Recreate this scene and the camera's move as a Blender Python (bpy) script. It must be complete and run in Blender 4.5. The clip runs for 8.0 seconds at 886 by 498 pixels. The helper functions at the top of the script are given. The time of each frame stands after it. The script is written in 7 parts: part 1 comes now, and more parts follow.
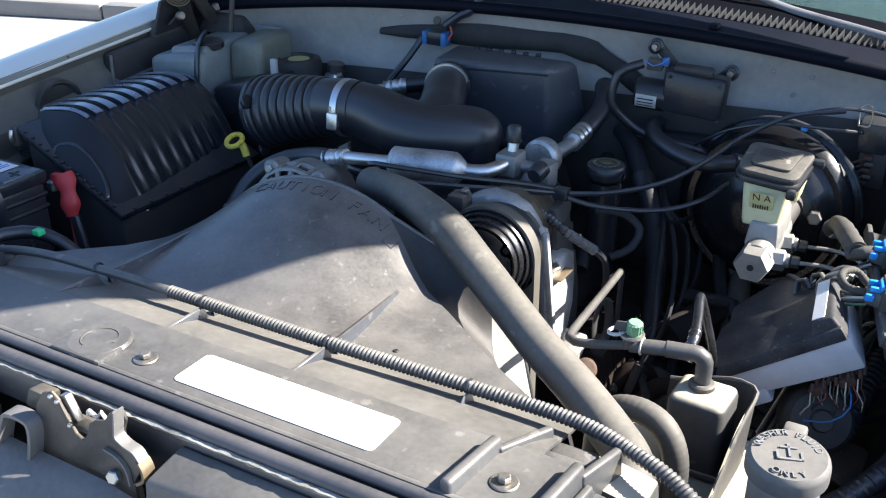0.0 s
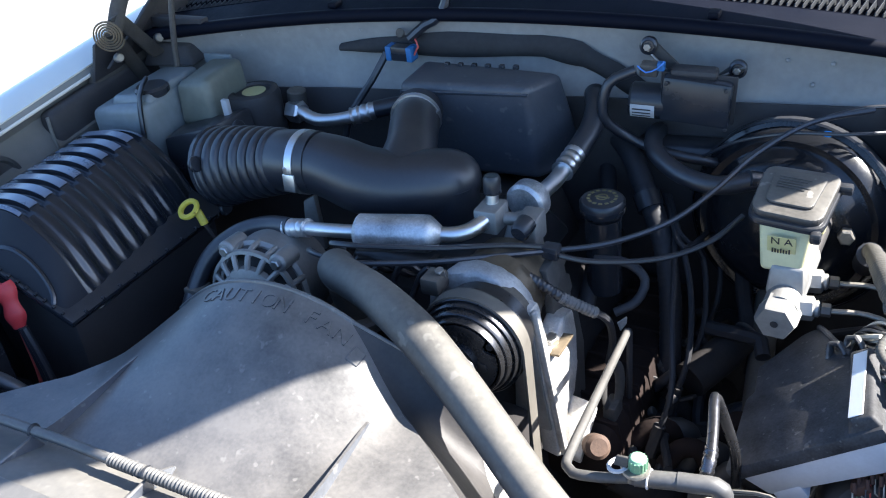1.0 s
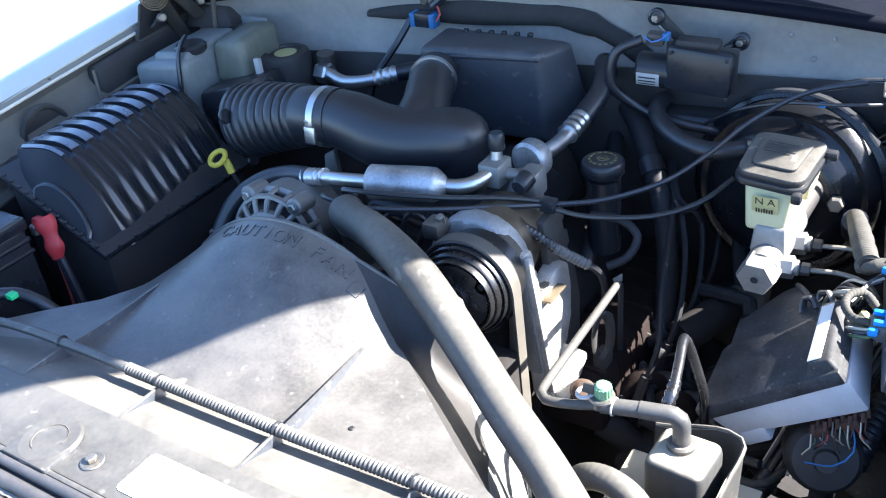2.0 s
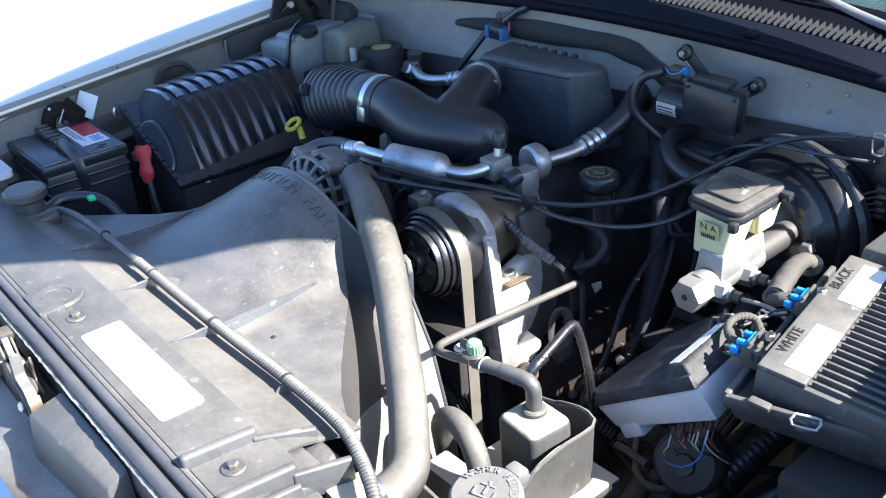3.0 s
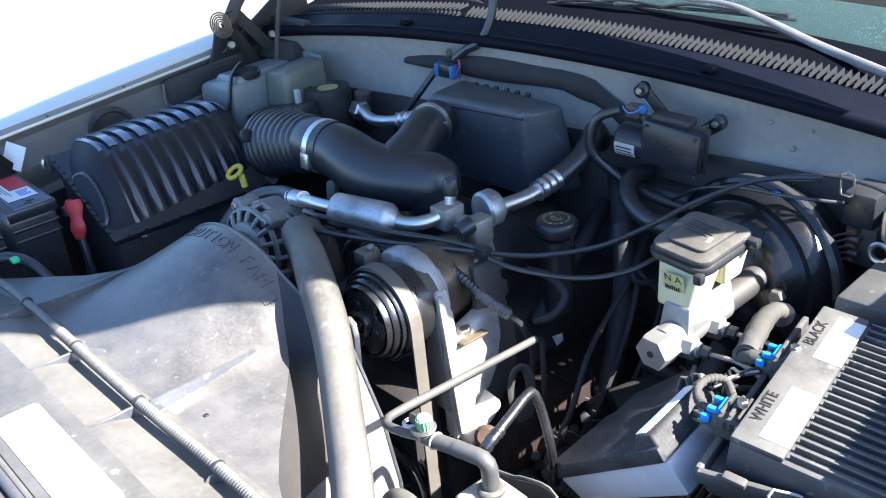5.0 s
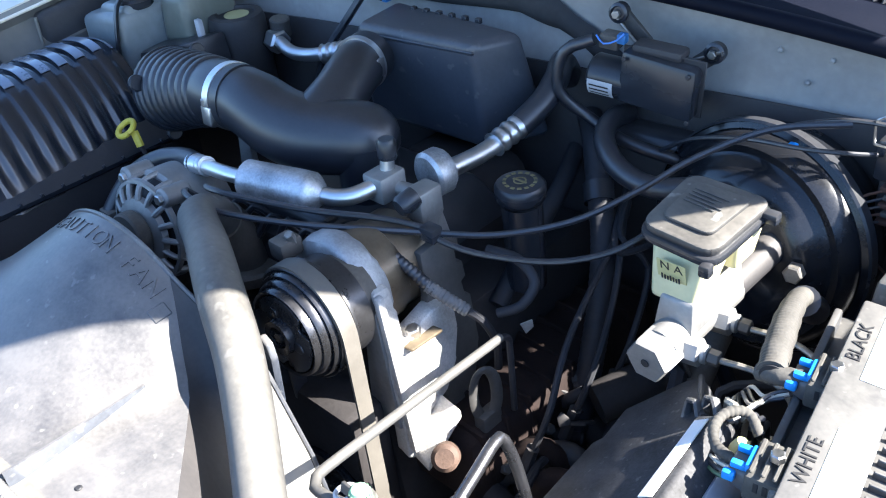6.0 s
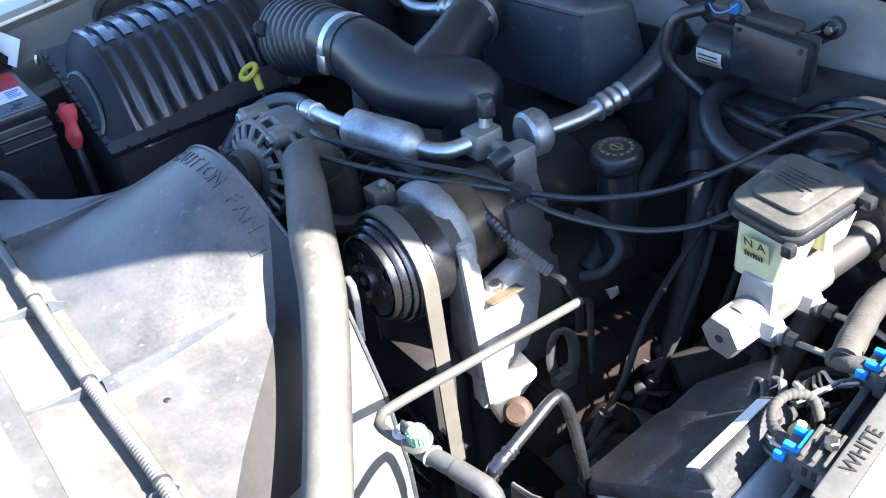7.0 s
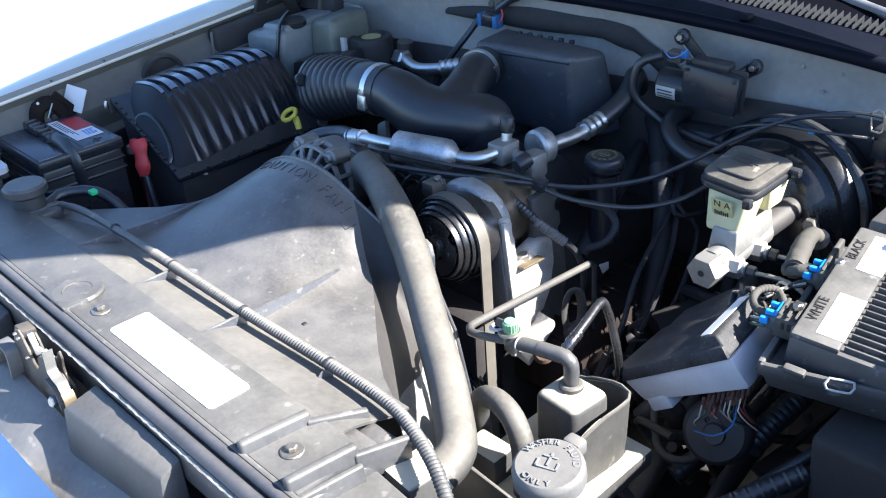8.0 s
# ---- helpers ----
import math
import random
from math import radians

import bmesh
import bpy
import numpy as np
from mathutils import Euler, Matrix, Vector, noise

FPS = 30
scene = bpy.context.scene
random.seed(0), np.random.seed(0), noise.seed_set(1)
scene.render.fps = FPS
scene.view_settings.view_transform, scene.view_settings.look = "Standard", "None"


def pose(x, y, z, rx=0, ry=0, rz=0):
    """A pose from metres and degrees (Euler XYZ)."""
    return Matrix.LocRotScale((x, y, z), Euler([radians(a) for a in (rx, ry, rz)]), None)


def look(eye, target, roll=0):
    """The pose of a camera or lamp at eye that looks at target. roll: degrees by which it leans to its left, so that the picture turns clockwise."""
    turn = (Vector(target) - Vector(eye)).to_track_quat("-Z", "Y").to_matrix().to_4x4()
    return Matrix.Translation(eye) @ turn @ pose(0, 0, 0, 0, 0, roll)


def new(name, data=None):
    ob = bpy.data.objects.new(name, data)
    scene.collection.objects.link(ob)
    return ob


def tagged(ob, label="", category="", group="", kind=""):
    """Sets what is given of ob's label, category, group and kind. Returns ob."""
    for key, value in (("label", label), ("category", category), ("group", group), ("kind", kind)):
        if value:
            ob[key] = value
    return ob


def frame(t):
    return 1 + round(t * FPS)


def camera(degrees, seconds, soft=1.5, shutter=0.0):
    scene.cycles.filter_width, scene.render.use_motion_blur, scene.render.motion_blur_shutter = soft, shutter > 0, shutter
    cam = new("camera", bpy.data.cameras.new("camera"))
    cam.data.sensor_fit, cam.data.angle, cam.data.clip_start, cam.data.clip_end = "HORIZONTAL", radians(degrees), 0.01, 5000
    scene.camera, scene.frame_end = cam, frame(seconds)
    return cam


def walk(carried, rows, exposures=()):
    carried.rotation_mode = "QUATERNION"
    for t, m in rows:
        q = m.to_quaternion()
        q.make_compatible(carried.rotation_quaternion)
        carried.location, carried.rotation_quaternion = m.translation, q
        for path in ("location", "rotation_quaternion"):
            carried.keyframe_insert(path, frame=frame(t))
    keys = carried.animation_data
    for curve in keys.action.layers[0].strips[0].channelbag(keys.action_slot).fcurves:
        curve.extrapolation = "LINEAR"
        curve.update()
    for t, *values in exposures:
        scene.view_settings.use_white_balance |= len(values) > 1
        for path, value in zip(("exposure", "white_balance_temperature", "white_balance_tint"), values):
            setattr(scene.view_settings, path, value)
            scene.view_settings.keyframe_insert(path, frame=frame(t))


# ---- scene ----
cam = camera(51.0, 8.0, soft=1.1)
EXP, KELVIN = 2.46, 5920
WARMER = {0.0: 300, 0.5: 150}
STOPS = [(0.0, -0.48), (0.5, -0.25), (1.0, -0.05), (1.5, 0.3), (2.0, 0.3), (3.5, -0.3), (4.0, -0.2), (5.5, 0.2), (6.0, 0.35), (6.5, 0.42), (7.0, 0.3), (7.5, 0.1), (8.0, -0.2)]
PATH = [
    (0, (0.596, -0.546, 1.513), (-0.281, 1.034, 0.656), 0.3),
    (0.1, (0.6, -0.498, 1.525), (-0.304, 1.061, 0.657), -1.5),
    (0.2, (0.611, -0.441, 1.552), (-0.319, 1.099, 0.677), -1.9),
    (0.3, (0.608, -0.391, 1.581), (-0.328, 1.135, 0.689), -1.2),
    (0.4, (0.61, -0.336, 1.598), (-0.34, 1.179, 0.704), -0.0),
    (0.5, (0.599, -0.299, 1.613), (-0.342, 1.203, 0.687), -0.2),
    (0.7, (0.578, -0.276, 1.634), (-0.365, 1.169, 0.623), -1.1),
    (1, (0.557, -0.286, 1.647), (-0.355, 1.149, 0.594), -7.9),
    (1.2, (0.522, -0.317, 1.643), (-0.358, 1.142, 0.596), -7.9),
    (1.5, (0.498, -0.355, 1.651), (-0.362, 1.105, 0.588), -6.7),
    (1.7, (0.524, -0.361, 1.643), (-0.343, 1.087, 0.57), -6.9),
    (2, (0.656, -0.338, 1.635), (-0.344, 1.033, 0.578), -7.4),
    (2.2, (0.803, -0.286, 1.598), (-0.333, 1.014, 0.587), -5.3),
    (3.3, (1.041, -0.246, 1.623), (-0.364, 0.822, 0.681), -5.0),
    (3.5, (1.05, -0.241, 1.628), (-0.354, 0.851, 0.712), -5.0),
    (4, (1.067, -0.246, 1.63), (-0.332, 0.886, 0.758), -4.9),
    (4.2, (1.069, -0.251, 1.628), (-0.325, 0.896, 0.767), -5.0),
    (5.3, (0.896, -0.106, 1.605), (-0.413, 1.044, 0.624), -5.4),
    (5.5, (0.835, -0.063, 1.597), (-0.395, 1.124, 0.559), -7.1),
    (5.7, (0.796, -0.031, 1.58), (-0.391, 1.168, 0.504), -7.1),
    (6, (0.79, 0.033, 1.577), (-0.433, 1.153, 0.459), -6.9),
    (6.2, (0.791, 0.054, 1.571), (-0.473, 1.12, 0.446), -6.9),
    (6.5, (0.814, 0.081, 1.571), (-0.498, 1.058, 0.42), -7.3),
    (6.7, (0.824, 0.074, 1.585), (-0.511, 1.0, 0.418), -7.5),
    (7, (0.839, 0.056, 1.582), (-0.538, 0.927, 0.423), -8.0),
    (7.2, (0.857, 0.003, 1.605), (-0.528, 0.874, 0.456), -8.0),
    (7.5, (0.874, -0.11, 1.603), (-0.539, 0.835, 0.549), -7.6),
    (7.7, (0.922, -0.221, 1.615), (-0.461, 0.813, 0.607), -7.0),
    (8, (0.972, -0.345, 1.614), (-0.324, 0.831, 0.646), -4.0),
]
walk(cam, [(t, look(eye, target, roll)) for t, eye, target, roll in PATH], [(t, EXP + e, KELVIN + WARMER.get(t, 0), 10) for t, e in STOPS])

# ---- world, sun ----
SUN = Vector((1.14, 0.60, 1.0)).normalized()
world = bpy.data.worlds.new("sky")
scene.world = world
world.use_nodes = True
wn = world.node_tree.nodes
wl = world.node_tree.links
sky = wn.new("ShaderNodeTexSky")
sky.sky_type = "NISHITA"
sky.sun_disc = False
sky.ozone_density = 4.5
sky.dust_density = 1.0
sky.sun_elevation = math.asin(SUN.z)
sky.sun_rotation = math.atan2(SUN.x, SUN.y)
wl.new(sky.outputs[0], wn["Background"].inputs[0])
wn["Background"].inputs[1].default_value = 0.08
sun_data = bpy.data.lights.new("sun", "SUN")
sun_data.energy = 5.0
sun_data.angle = radians(0.55)
sun_data.color = (1, 0.91, 0.78)
sun = new("sun", sun_data)
sun.matrix_world = look(SUN * 6, (0, 0, 0))


# ---- materials ----
def material(name, color, rough=0.5, metal=0.0, spec=0.5, var=0.25, scale=40.0, bump=0.1, dust=0.0, dust_color=(0.34, 0.29, 0.22), spots=0.0, coat=0.0, dust_from=-0.1):
    """A surface with two scales of colour variation, fine relief, and dust that settles on faces that look up."""
    m = bpy.data.materials.new(name)
    m.use_nodes = True
    n, l = m.node_tree.nodes, m.node_tree.links
    b = n["Principled BSDF"]
    b.inputs["Metallic"].default_value = metal
    b.inputs["Specular IOR Level"].default_value = spec
    b.inputs["Coat Weight"].default_value = coat
    co = n.new("ShaderNodeTexCoord")
    fine = n.new("ShaderNodeTexNoise")
    fine.inputs["Scale"].default_value = scale * 6
    fine.inputs["Detail"].default_value = 4
    big = n.new("ShaderNodeTexNoise")
    big.inputs["Scale"].default_value = scale * 0.35
    big.inputs["Detail"].default_value = 5
    big.inputs["Roughness"].default_value = 0.65
    for t in (fine, big):
        l.new(co.outputs["Object"], t.inputs["Vector"])
    add = n.new("ShaderNodeMath")
    add.operation = "MULTIPLY_ADD"
    add.inputs[1].default_value = 0.35
    l.new(fine.outputs["Fac"], add.inputs[0])
    l.new(big.outputs["Fac"], add.inputs[2])
    ramp = n.new("ShaderNodeMapRange")
    ramp.inputs["From Min"].default_value = 0.35
    ramp.inputs["From Max"].default_value = 1.0
    ramp.inputs["To Min"].default_value = 1.0 - var
    ramp.inputs["To Max"].default_value = 1.0 + var
    l.new(add.outputs[0], ramp.inputs["Value"])
    tint = n.new("ShaderNodeVectorMath")
    tint.operation = "SCALE"
    tint.inputs[0].default_value = color
    l.new(ramp.outputs[0], tint.inputs["Scale"])
    col = tint.outputs[0]
    if dust > 0:
        geo = n.new("ShaderNodeNewGeometry")
        sep = n.new("ShaderNodeSeparateXYZ")
        l.new(geo.outputs["Normal"], sep.inputs[0])
        up = n.new("ShaderNodeMapRange")
        up.inputs["From Min"].default_value = dust_from
        up.inputs["From Max"].default_value = 0.95
        up.inputs["To Max"].default_value = dust
        l.new(sep.outputs["Z"], up.inputs["Value"])
        pat = n.new("ShaderNodeMapRange")
        pat.inputs["From Min"].default_value = 0.38
        pat.inputs["From Max"].default_value = 0.85
        pat.inputs["To Min"].default_value = 0.35
        pat.inputs["To Max"].default_value = 1.25
        l.new(add.outputs[0], pat.inputs["Value"])
        mul = n.new("ShaderNodeMath")
        mul.operation = "MULTIPLY"
        mul.use_clamp = True
        l.new(up.outputs[0], mul.inputs[0])
        l.new(pat.outputs[0], mul.inputs[1])
        mix = n.new("ShaderNodeMix")
        mix.data_type = "RGBA"
        l.new(mul.outputs[0], mix.inputs["Factor"])
        l.new(col, mix.inputs["A"])
        mix.inputs["B"].default_value = (*dust_color, 1)
        col = mix.outputs["Result"]
        rr = n.new("ShaderNodeMapRange")
        rr.inputs["To Min"].default_value = rough
        rr.inputs["To Max"].default_value = 0.9
        l.new(mul.outputs[0], rr.inputs["Value"])
        l.new(rr.outputs[0], b.inputs["Roughness"])
    else:
        rr = n.new("ShaderNodeMapRange")
        rr.inputs["From Min"].default_value = 0.4
        rr.inputs["From Max"].default_value = 0.9
        rr.inputs["To Min"].default_value = max(0.05, rough - 0.1)
        rr.inputs["To Max"].default_value = min(1.0, rough + 0.12)
        l.new(add.outputs[0], rr.inputs["Value"])
        l.new(rr.outputs[0], b.inputs["Roughness"])
    if spots > 0:
        vor = n.new("ShaderNodeTexNoise")
        vor.inputs["Scale"].default_value = scale * 1.9
        vor.inputs["Detail"].default_value = 2
        l.new(co.outputs["Object"], vor.inputs["Vector"])
        th = n.new("ShaderNodeMapRange")
        th.inputs["From Min"].default_value = 0.66
        th.inputs["From Max"].default_value = 0.72
        th.inputs["To Max"].default_value = spots
        l.new(vor.outputs["Fac"], th.inputs["Value"])
        sm = n.new("ShaderNodeMix")
        sm.data_type = "RGBA"
        l.new(th.outputs[0], sm.inputs["Factor"])
        l.new(col, sm.inputs["A"])
        sm.inputs["B"].default_value = (0.5, 0.48, 0.44, 1)
        col = sm.outputs["Result"]
    l.new(col, b.inputs["Base Color"])
    bm_node = n.new("ShaderNodeBump")
    bm_node.inputs["Strength"].default_value = bump
    bm_node.inputs["Distance"].default_value = 0.002
    l.new(add.outputs[0], bm_node.inputs["Height"])
    l.new(bm_node.outputs[0], b.inputs["Normal"])
    return m


M = {}
M["plastic"] = material("black_plastic", (0.02, 0.023, 0.03), 0.27, bump=0.04, dust=0.05)
M["plastic_dusty"] = material("dusty_grey_plastic", (0.045, 0.053, 0.070), 0.27, spec=0.85, var=0.55, bump=0.09, dust=0.22, scale=40, spots=0.16, dust_color=(0.42, 0.36, 0.265))
M["ecm_grey"] = material("weathered_grey_plastic", (0.058, 0.06, 0.066), 0.45, bump=0.08, dust=0.22, scale=36, spots=0.2, var=0.35, dust_color=(0.36, 0.33, 0.27))
M["plastic_panel"] = material("grey_panel_plastic", (0.05, 0.053, 0.06), 0.38, spec=0.6, var=0.45, bump=0.07, dust=0.18, scale=30, spots=0.16, dust_color=(0.37, 0.335, 0.27))
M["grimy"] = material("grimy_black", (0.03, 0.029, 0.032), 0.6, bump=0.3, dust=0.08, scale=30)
# Dark colour for the shade inside the firewall's recessed channel.
M["recess_dark"] = material("recess_shade_dark", (0.045, 0.045, 0.047), 0.85, spec=0.15, var=0.4, scale=20, bump=0.4)
M["bay_dust"] = material("plastic_under_yellow_dust", (0.06, 0.06, 0.062), 0.5, var=0.35, bump=0.08, dust=0.25, scale=20, spots=0.12, dust_color=(0.40, 0.37, 0.31))
M["seal"] = material("dusty_seal_rubber", (0.04, 0.046, 0.062), 0.38, var=0.35, scale=30, bump=0.1, dust=0.14)
M["cap_grey"] = material("weathered_grey_cap", (0.11, 0.112, 0.115), 0.55, var=0.3, scale=40, bump=0.1, dust=0.2)
# Blue-grey tone stands in for the sky's reflection on the bars.
M["airbox_bar"] = material("sky_sheen_plastic", (0.14, 0.165, 0.22), 0.3, spec=1.0, var=0.3, scale=40, coat=0.5)
M["cap_letter"] = material("worn_pale_lettering", (0.20, 0.20, 0.20), 0.6, var=0.4, scale=80)
M["rubber"] = material("black_rubber", (0.016, 0.0185, 0.026), 0.36, spec=0.8, bump=0.06, dust=0.04)
M["rubber_dusty"] = material("dusty_rubber", (0.045, 0.045, 0.046), 0.55, var=0.45, bump=0.15, dust=0.42, scale=26, spots=0.12, dust_color=(0.27, 0.247, 0.205))
M["loom"] = material("dusty_loom", (0.048, 0.05, 0.055), 0.45, bump=0.05, dust=0.34, scale=30, dust_color=(0.31, 0.29, 0.255))
M["alu"] = material("aluminium", (0.68, 0.69, 0.7), 0.36, 1.0, var=0.12, bump=0.08)
M["alu_dull"] = material("dull_cast_aluminium", (0.34, 0.34, 0.335), 0.55, 0.75, var=0.3, scale=30, bump=0.35, dust=0.25)
M["cast"] = material("dirty_cast_iron", (0.07, 0.065, 0.06), 0.65, 0.3, var=0.4, bump=0.4, dust=0.25)
M["steel"] = material("steel", (0.5, 0.5, 0.5), 0.35, 1.0, var=0.25, bump=0.1)
M["bracket"] = material("oxidised_bracket_alloy", (0.48, 0.46, 0.43), 0.7, 0.3, var=0.5, scale=60, bump=0.9)
M["rough_cast"] = material("rough_silver_casting", (0.4, 0.4, 0.4), 0.55, 0.5, var=0.5, scale=55, bump=0.9)
M["zinc"] = material("yellow_zinc", (0.19, 0.15, 0.10), 0.5, 0.6, var=0.4)
M["beige"] = material("beige_paint", (0.26, 0.255, 0.235), 0.35, var=0.15, scale=10, bump=0.03, dust=0.15, coat=0.3)
M["beige_body"] = material("champagne_body_paint", (0.84, 0.79, 0.68), 0.4, spec=0.6, var=0.06, scale=4, bump=0.01, coat=0.5)
M["white_plastic"] = material("dull_white_plastic", (0.55, 0.56, 0.6), 0.5, var=0.15, bump=0.05)
M["tank"] = material("translucent_white_plastic", (0.20, 0.225, 0.23), 0.35, var=0.35, scale=12, bump=0.06)
M["amber"] = material("aged_translucent_plastic", (0.62, 0.58, 0.34), 0.4, var=0.18, scale=25, bump=0.05)
M["label"] = material("white_label", (0.78, 0.78, 0.78), 0.55, var=0.04, bump=0.02)
M["label_grey"] = material("faded_grey_label", (0.45, 0.45, 0.46), 0.55, var=0.2, scale=80, bump=0.02)
M["print"] = material("dark_print", (0.02, 0.02, 0.022), 0.6, var=0.1)
M["print_yellow"] = material("yellow_print", (0.2, 0.17, 0.08), 0.6, var=0.15)
M["red"] = material("red_plastic", (0.45, 0.035, 0.04), 0.45, var=0.25)
M["yellow"] = material("yellow_plastic", (0.62, 0.5, 0.06), 0.45, var=0.3)
M["blue"] = material("blue_plastic", (0.03, 0.28, 0.75), 0.4, var=0.2)
M["green"] = material("green_plastic", (0.05, 0.12, 0.05), 0.5, var=0.4, dust=0.25)
M["green_bright"] = material("bright_green_plastic", (0.05, 0.6, 0.22), 0.4, var=0.2)
M["rust"] = material("rusty_iron", (0.075, 0.038, 0.027), 0.8, 0.1, var=0.6, bump=0.5)
M["wire_blue"] = material("blue_wire", (0.08, 0.22, 0.6), 0.5)
M["wire_pale"] = material("pale_wire", (0.5, 0.46, 0.38), 0.6)
M["wire_red"] = material("red_wire", (0.5, 0.08, 0.06), 0.5)
M["chrome"] = material("chrome", (0.8, 0.83, 0.87), 0.1, 1.0, var=0.03, bump=0.01)
M["concrete"] = material("pale_concrete", (0.29, 0.285, 0.27), 0.85, var=0.15, scale=3, bump=0.2)
M["grille_slat"] = material("black_cowl_plastic", (0.022, 0.023, 0.027), 0.35, var=0.2, dust=0.03)
M["apron"] = material("dull_inner_apron_paint", (0.15, 0.145, 0.13), 0.45, var=0.3, scale=10, bump=0.05, dust=0.1)
M["vapour_tube"] = material("greyed_plastic_tube", (0.075, 0.075, 0.074), 0.5, var=0.3, scale=40, dust=0.12)
M["valance"] = material("dusty_grey_valance", (0.10, 0.105, 0.115), 0.42, var=0.45, scale=24, bump=0.08, dust=0.2, spots=0.2)
M["chipped"] = material("chipped_pale_metal_edge", (0.26, 0.255, 0.235), 0.6, 0.2, var=0.7, scale=90, bump=0.6)
# Pale tone carries the direct sun on the shroud's dusty flank.
M["flank_sunlit"] = material("sunlit_flank_plastic", (0.27, 0.265, 0.245), 0.6, var=0.3, scale=20, bump=0.1, dust=0.2)
M["slat"] = material("weathered_grey_cowl_plastic", (0.032, 0.034, 0.038), 0.5, var=0.25)
M["wiper_arm"] = material("worn_grey_wiper_paint", (0.15, 0.15, 0.16), 0.5, var=0.35, scale=60, bump=0.1)
M["cloth_tape"] = material("dusty_pale_cloth_tape", (0.066, 0.062, 0.055), 0.8, var=0.6, scale=70, bump=0.4)
M["strap_steel"] = material("dusty_grey_strap", (0.15, 0.148, 0.145), 0.55, 0.2, var=0.3, scale=40, bump=0.2)
M["fluid"] = material("yellowed_translucent_plastic", (0.14, 0.15, 0.125), 0.35, var=0.4, scale=14)
# Lighter blue-grey than the case, to carry sky sheen on the lid.
M["battery_top"] = material("sky_sheen_battery_lid", (0.045, 0.052, 0.07), 0.28, spec=0.9, var=0.3, bump=0.03)
M["cowl_gloss"] = material("matt_navy_cowl", (0.003, 0.0035, 0.006), 0.8, spec=0.03, var=0.3, bump=0.03)
M["cowl"] = material("navy_black_cowl", (0.0045, 0.0058, 0.012), 0.55, spec=0.10, var=0.2)
M["airbox"] = material("polished_black_plastic", (0.010, 0.013, 0.020), 0.24, spec=0.75, var=0.2, bump=0.015, scale=50, dust=0.02, coat=0.12)
M["airbox_matt"] = material("matt_black_moulding", (0.014, 0.016, 0.022), 0.55, spec=0.3, var=0.3, bump=0.05)
M["varnished"] = material("brown_varnished_alloy", (0.17, 0.135, 0.095), 0.35, 0.6, var=0.4, scale=30, bump=0.1)
M["bracket_dark"] = material("grimy_grey_bracket", (0.07, 0.068, 0.066), 0.65, 0.3, var=0.4, scale=30, bump=0.4, dust=0.1)
M["lid_dirt"] = material("dusty_black_lid", (0.03, 0.031, 0.034), 0.4, var=0.5, bump=0.15, dust=0.34, scale=30, spots=0.3, dust_color=(0.3, 0.27, 0.22))
M["latch"] = material("dusty_latch_steel", (0.06, 0.056, 0.052), 0.5, 0.3, var=0.6, scale=40, bump=0.3, dust=0.2)
M["black_chrome"] = material("blackened_steel_tube", (0.12, 0.12, 0.13), 0.25, 0.9, var=0.35, bump=0.08)
M["firewall"] = material("dull_firewall_paint", (0.295, 0.29, 0.275), 0.4, var=0.3, scale=14, bump=0.05, dust=0.12, spots=0.12, coat=0.15)
M["bolt"] = material("tarnished_bolt_steel", (0.3, 0.28, 0.25), 0.45, 0.8, var=0.5, bump=0.2)
M["amber_label"] = material("faded_amber_label", (0.5, 0.46, 0.22), 0.5, var=0.15, scale=60)
# Dark tone stands in for missing shade deep in the bay.
M["bay_shade"] = material("shade_darkened_iron", (0.033, 0.030, 0.030), 0.75, spec=0.2, var=0.5, scale=30, bump=0.3)
# Rust brown, darkened further for the shade between the castings.
M["shaded_rust"] = material("shade_darkened_rust", (0.019, 0.0125, 0.011), 0.8, spec=0.2, var=0.6, scale=40, bump=0.4)
M["belt"] = material("worn_tan_belt_rubber", (0.105, 0.096, 0.082), 0.6, var=0.2, scale=60, bump=0.1)
M["pulley_steel"] = material("oily_black_pulley_steel", (0.075, 0.075, 0.08), 0.28, 0.8, var=0.3, scale=50, bump=0.05)
M["cap_pale"] = material("pale_green_cap", (0.17, 0.33, 0.20), 0.5, var=0.4, scale=60)
M["plug"] = material("tarnished_plug", (0.10, 0.062, 0.045), 0.75, 0.1, var=0.7, scale=55, bump=0.4)
M["heater_case"] = material("dark_heater_plastic", (0.045, 0.053, 0.070), 0.34, bump=0.05, dust=0.12, scale=30, spots=0.08)
M["hose_dark"] = material("dull_black_hose", (0.026, 0.027, 0.032), 0.6, spec=0.35, var=0.3, bump=0.08)
M["gloss"] = material("glossy_black_steel", (0.012, 0.013, 0.016), 0.2, var=0.2, bump=0.03)
M["blue_dark"] = material("dull_blue_plastic", (0.03, 0.14, 0.36), 0.5, var=0.3)
M["stained"] = material("stained_black_lid", (0.042, 0.044, 0.050), 0.6, spec=0.25, var=0.9, scale=60, bump=0.3, dust=0.06, spots=0.14)
M["alu_worn"] = material("scuffed_aluminium", (0.55, 0.56, 0.58), 0.45, 0.8, var=0.65, scale=60, bump=0.45)
M["kerb"] = material("grey_kerb", (0.2, 0.195, 0.19), 0.85, var=0.2, scale=4)
M["dust_top"] = material("heavily_dusted_plastic", (0.05, 0.05, 0.05), 0.6, dust=1.3, dust_from=0.45, var=0.5, scale=24, bump=0.2, spots=0.12, dust_color=(0.42, 0.38, 0.29))
M["hood"] = material("hood_underside_paint", (0.16, 0.145, 0.125), 0.5, var=0.15, scale=6)

glass = bpy.data.materials.new("tinted_glass")
glass.use_nodes = True
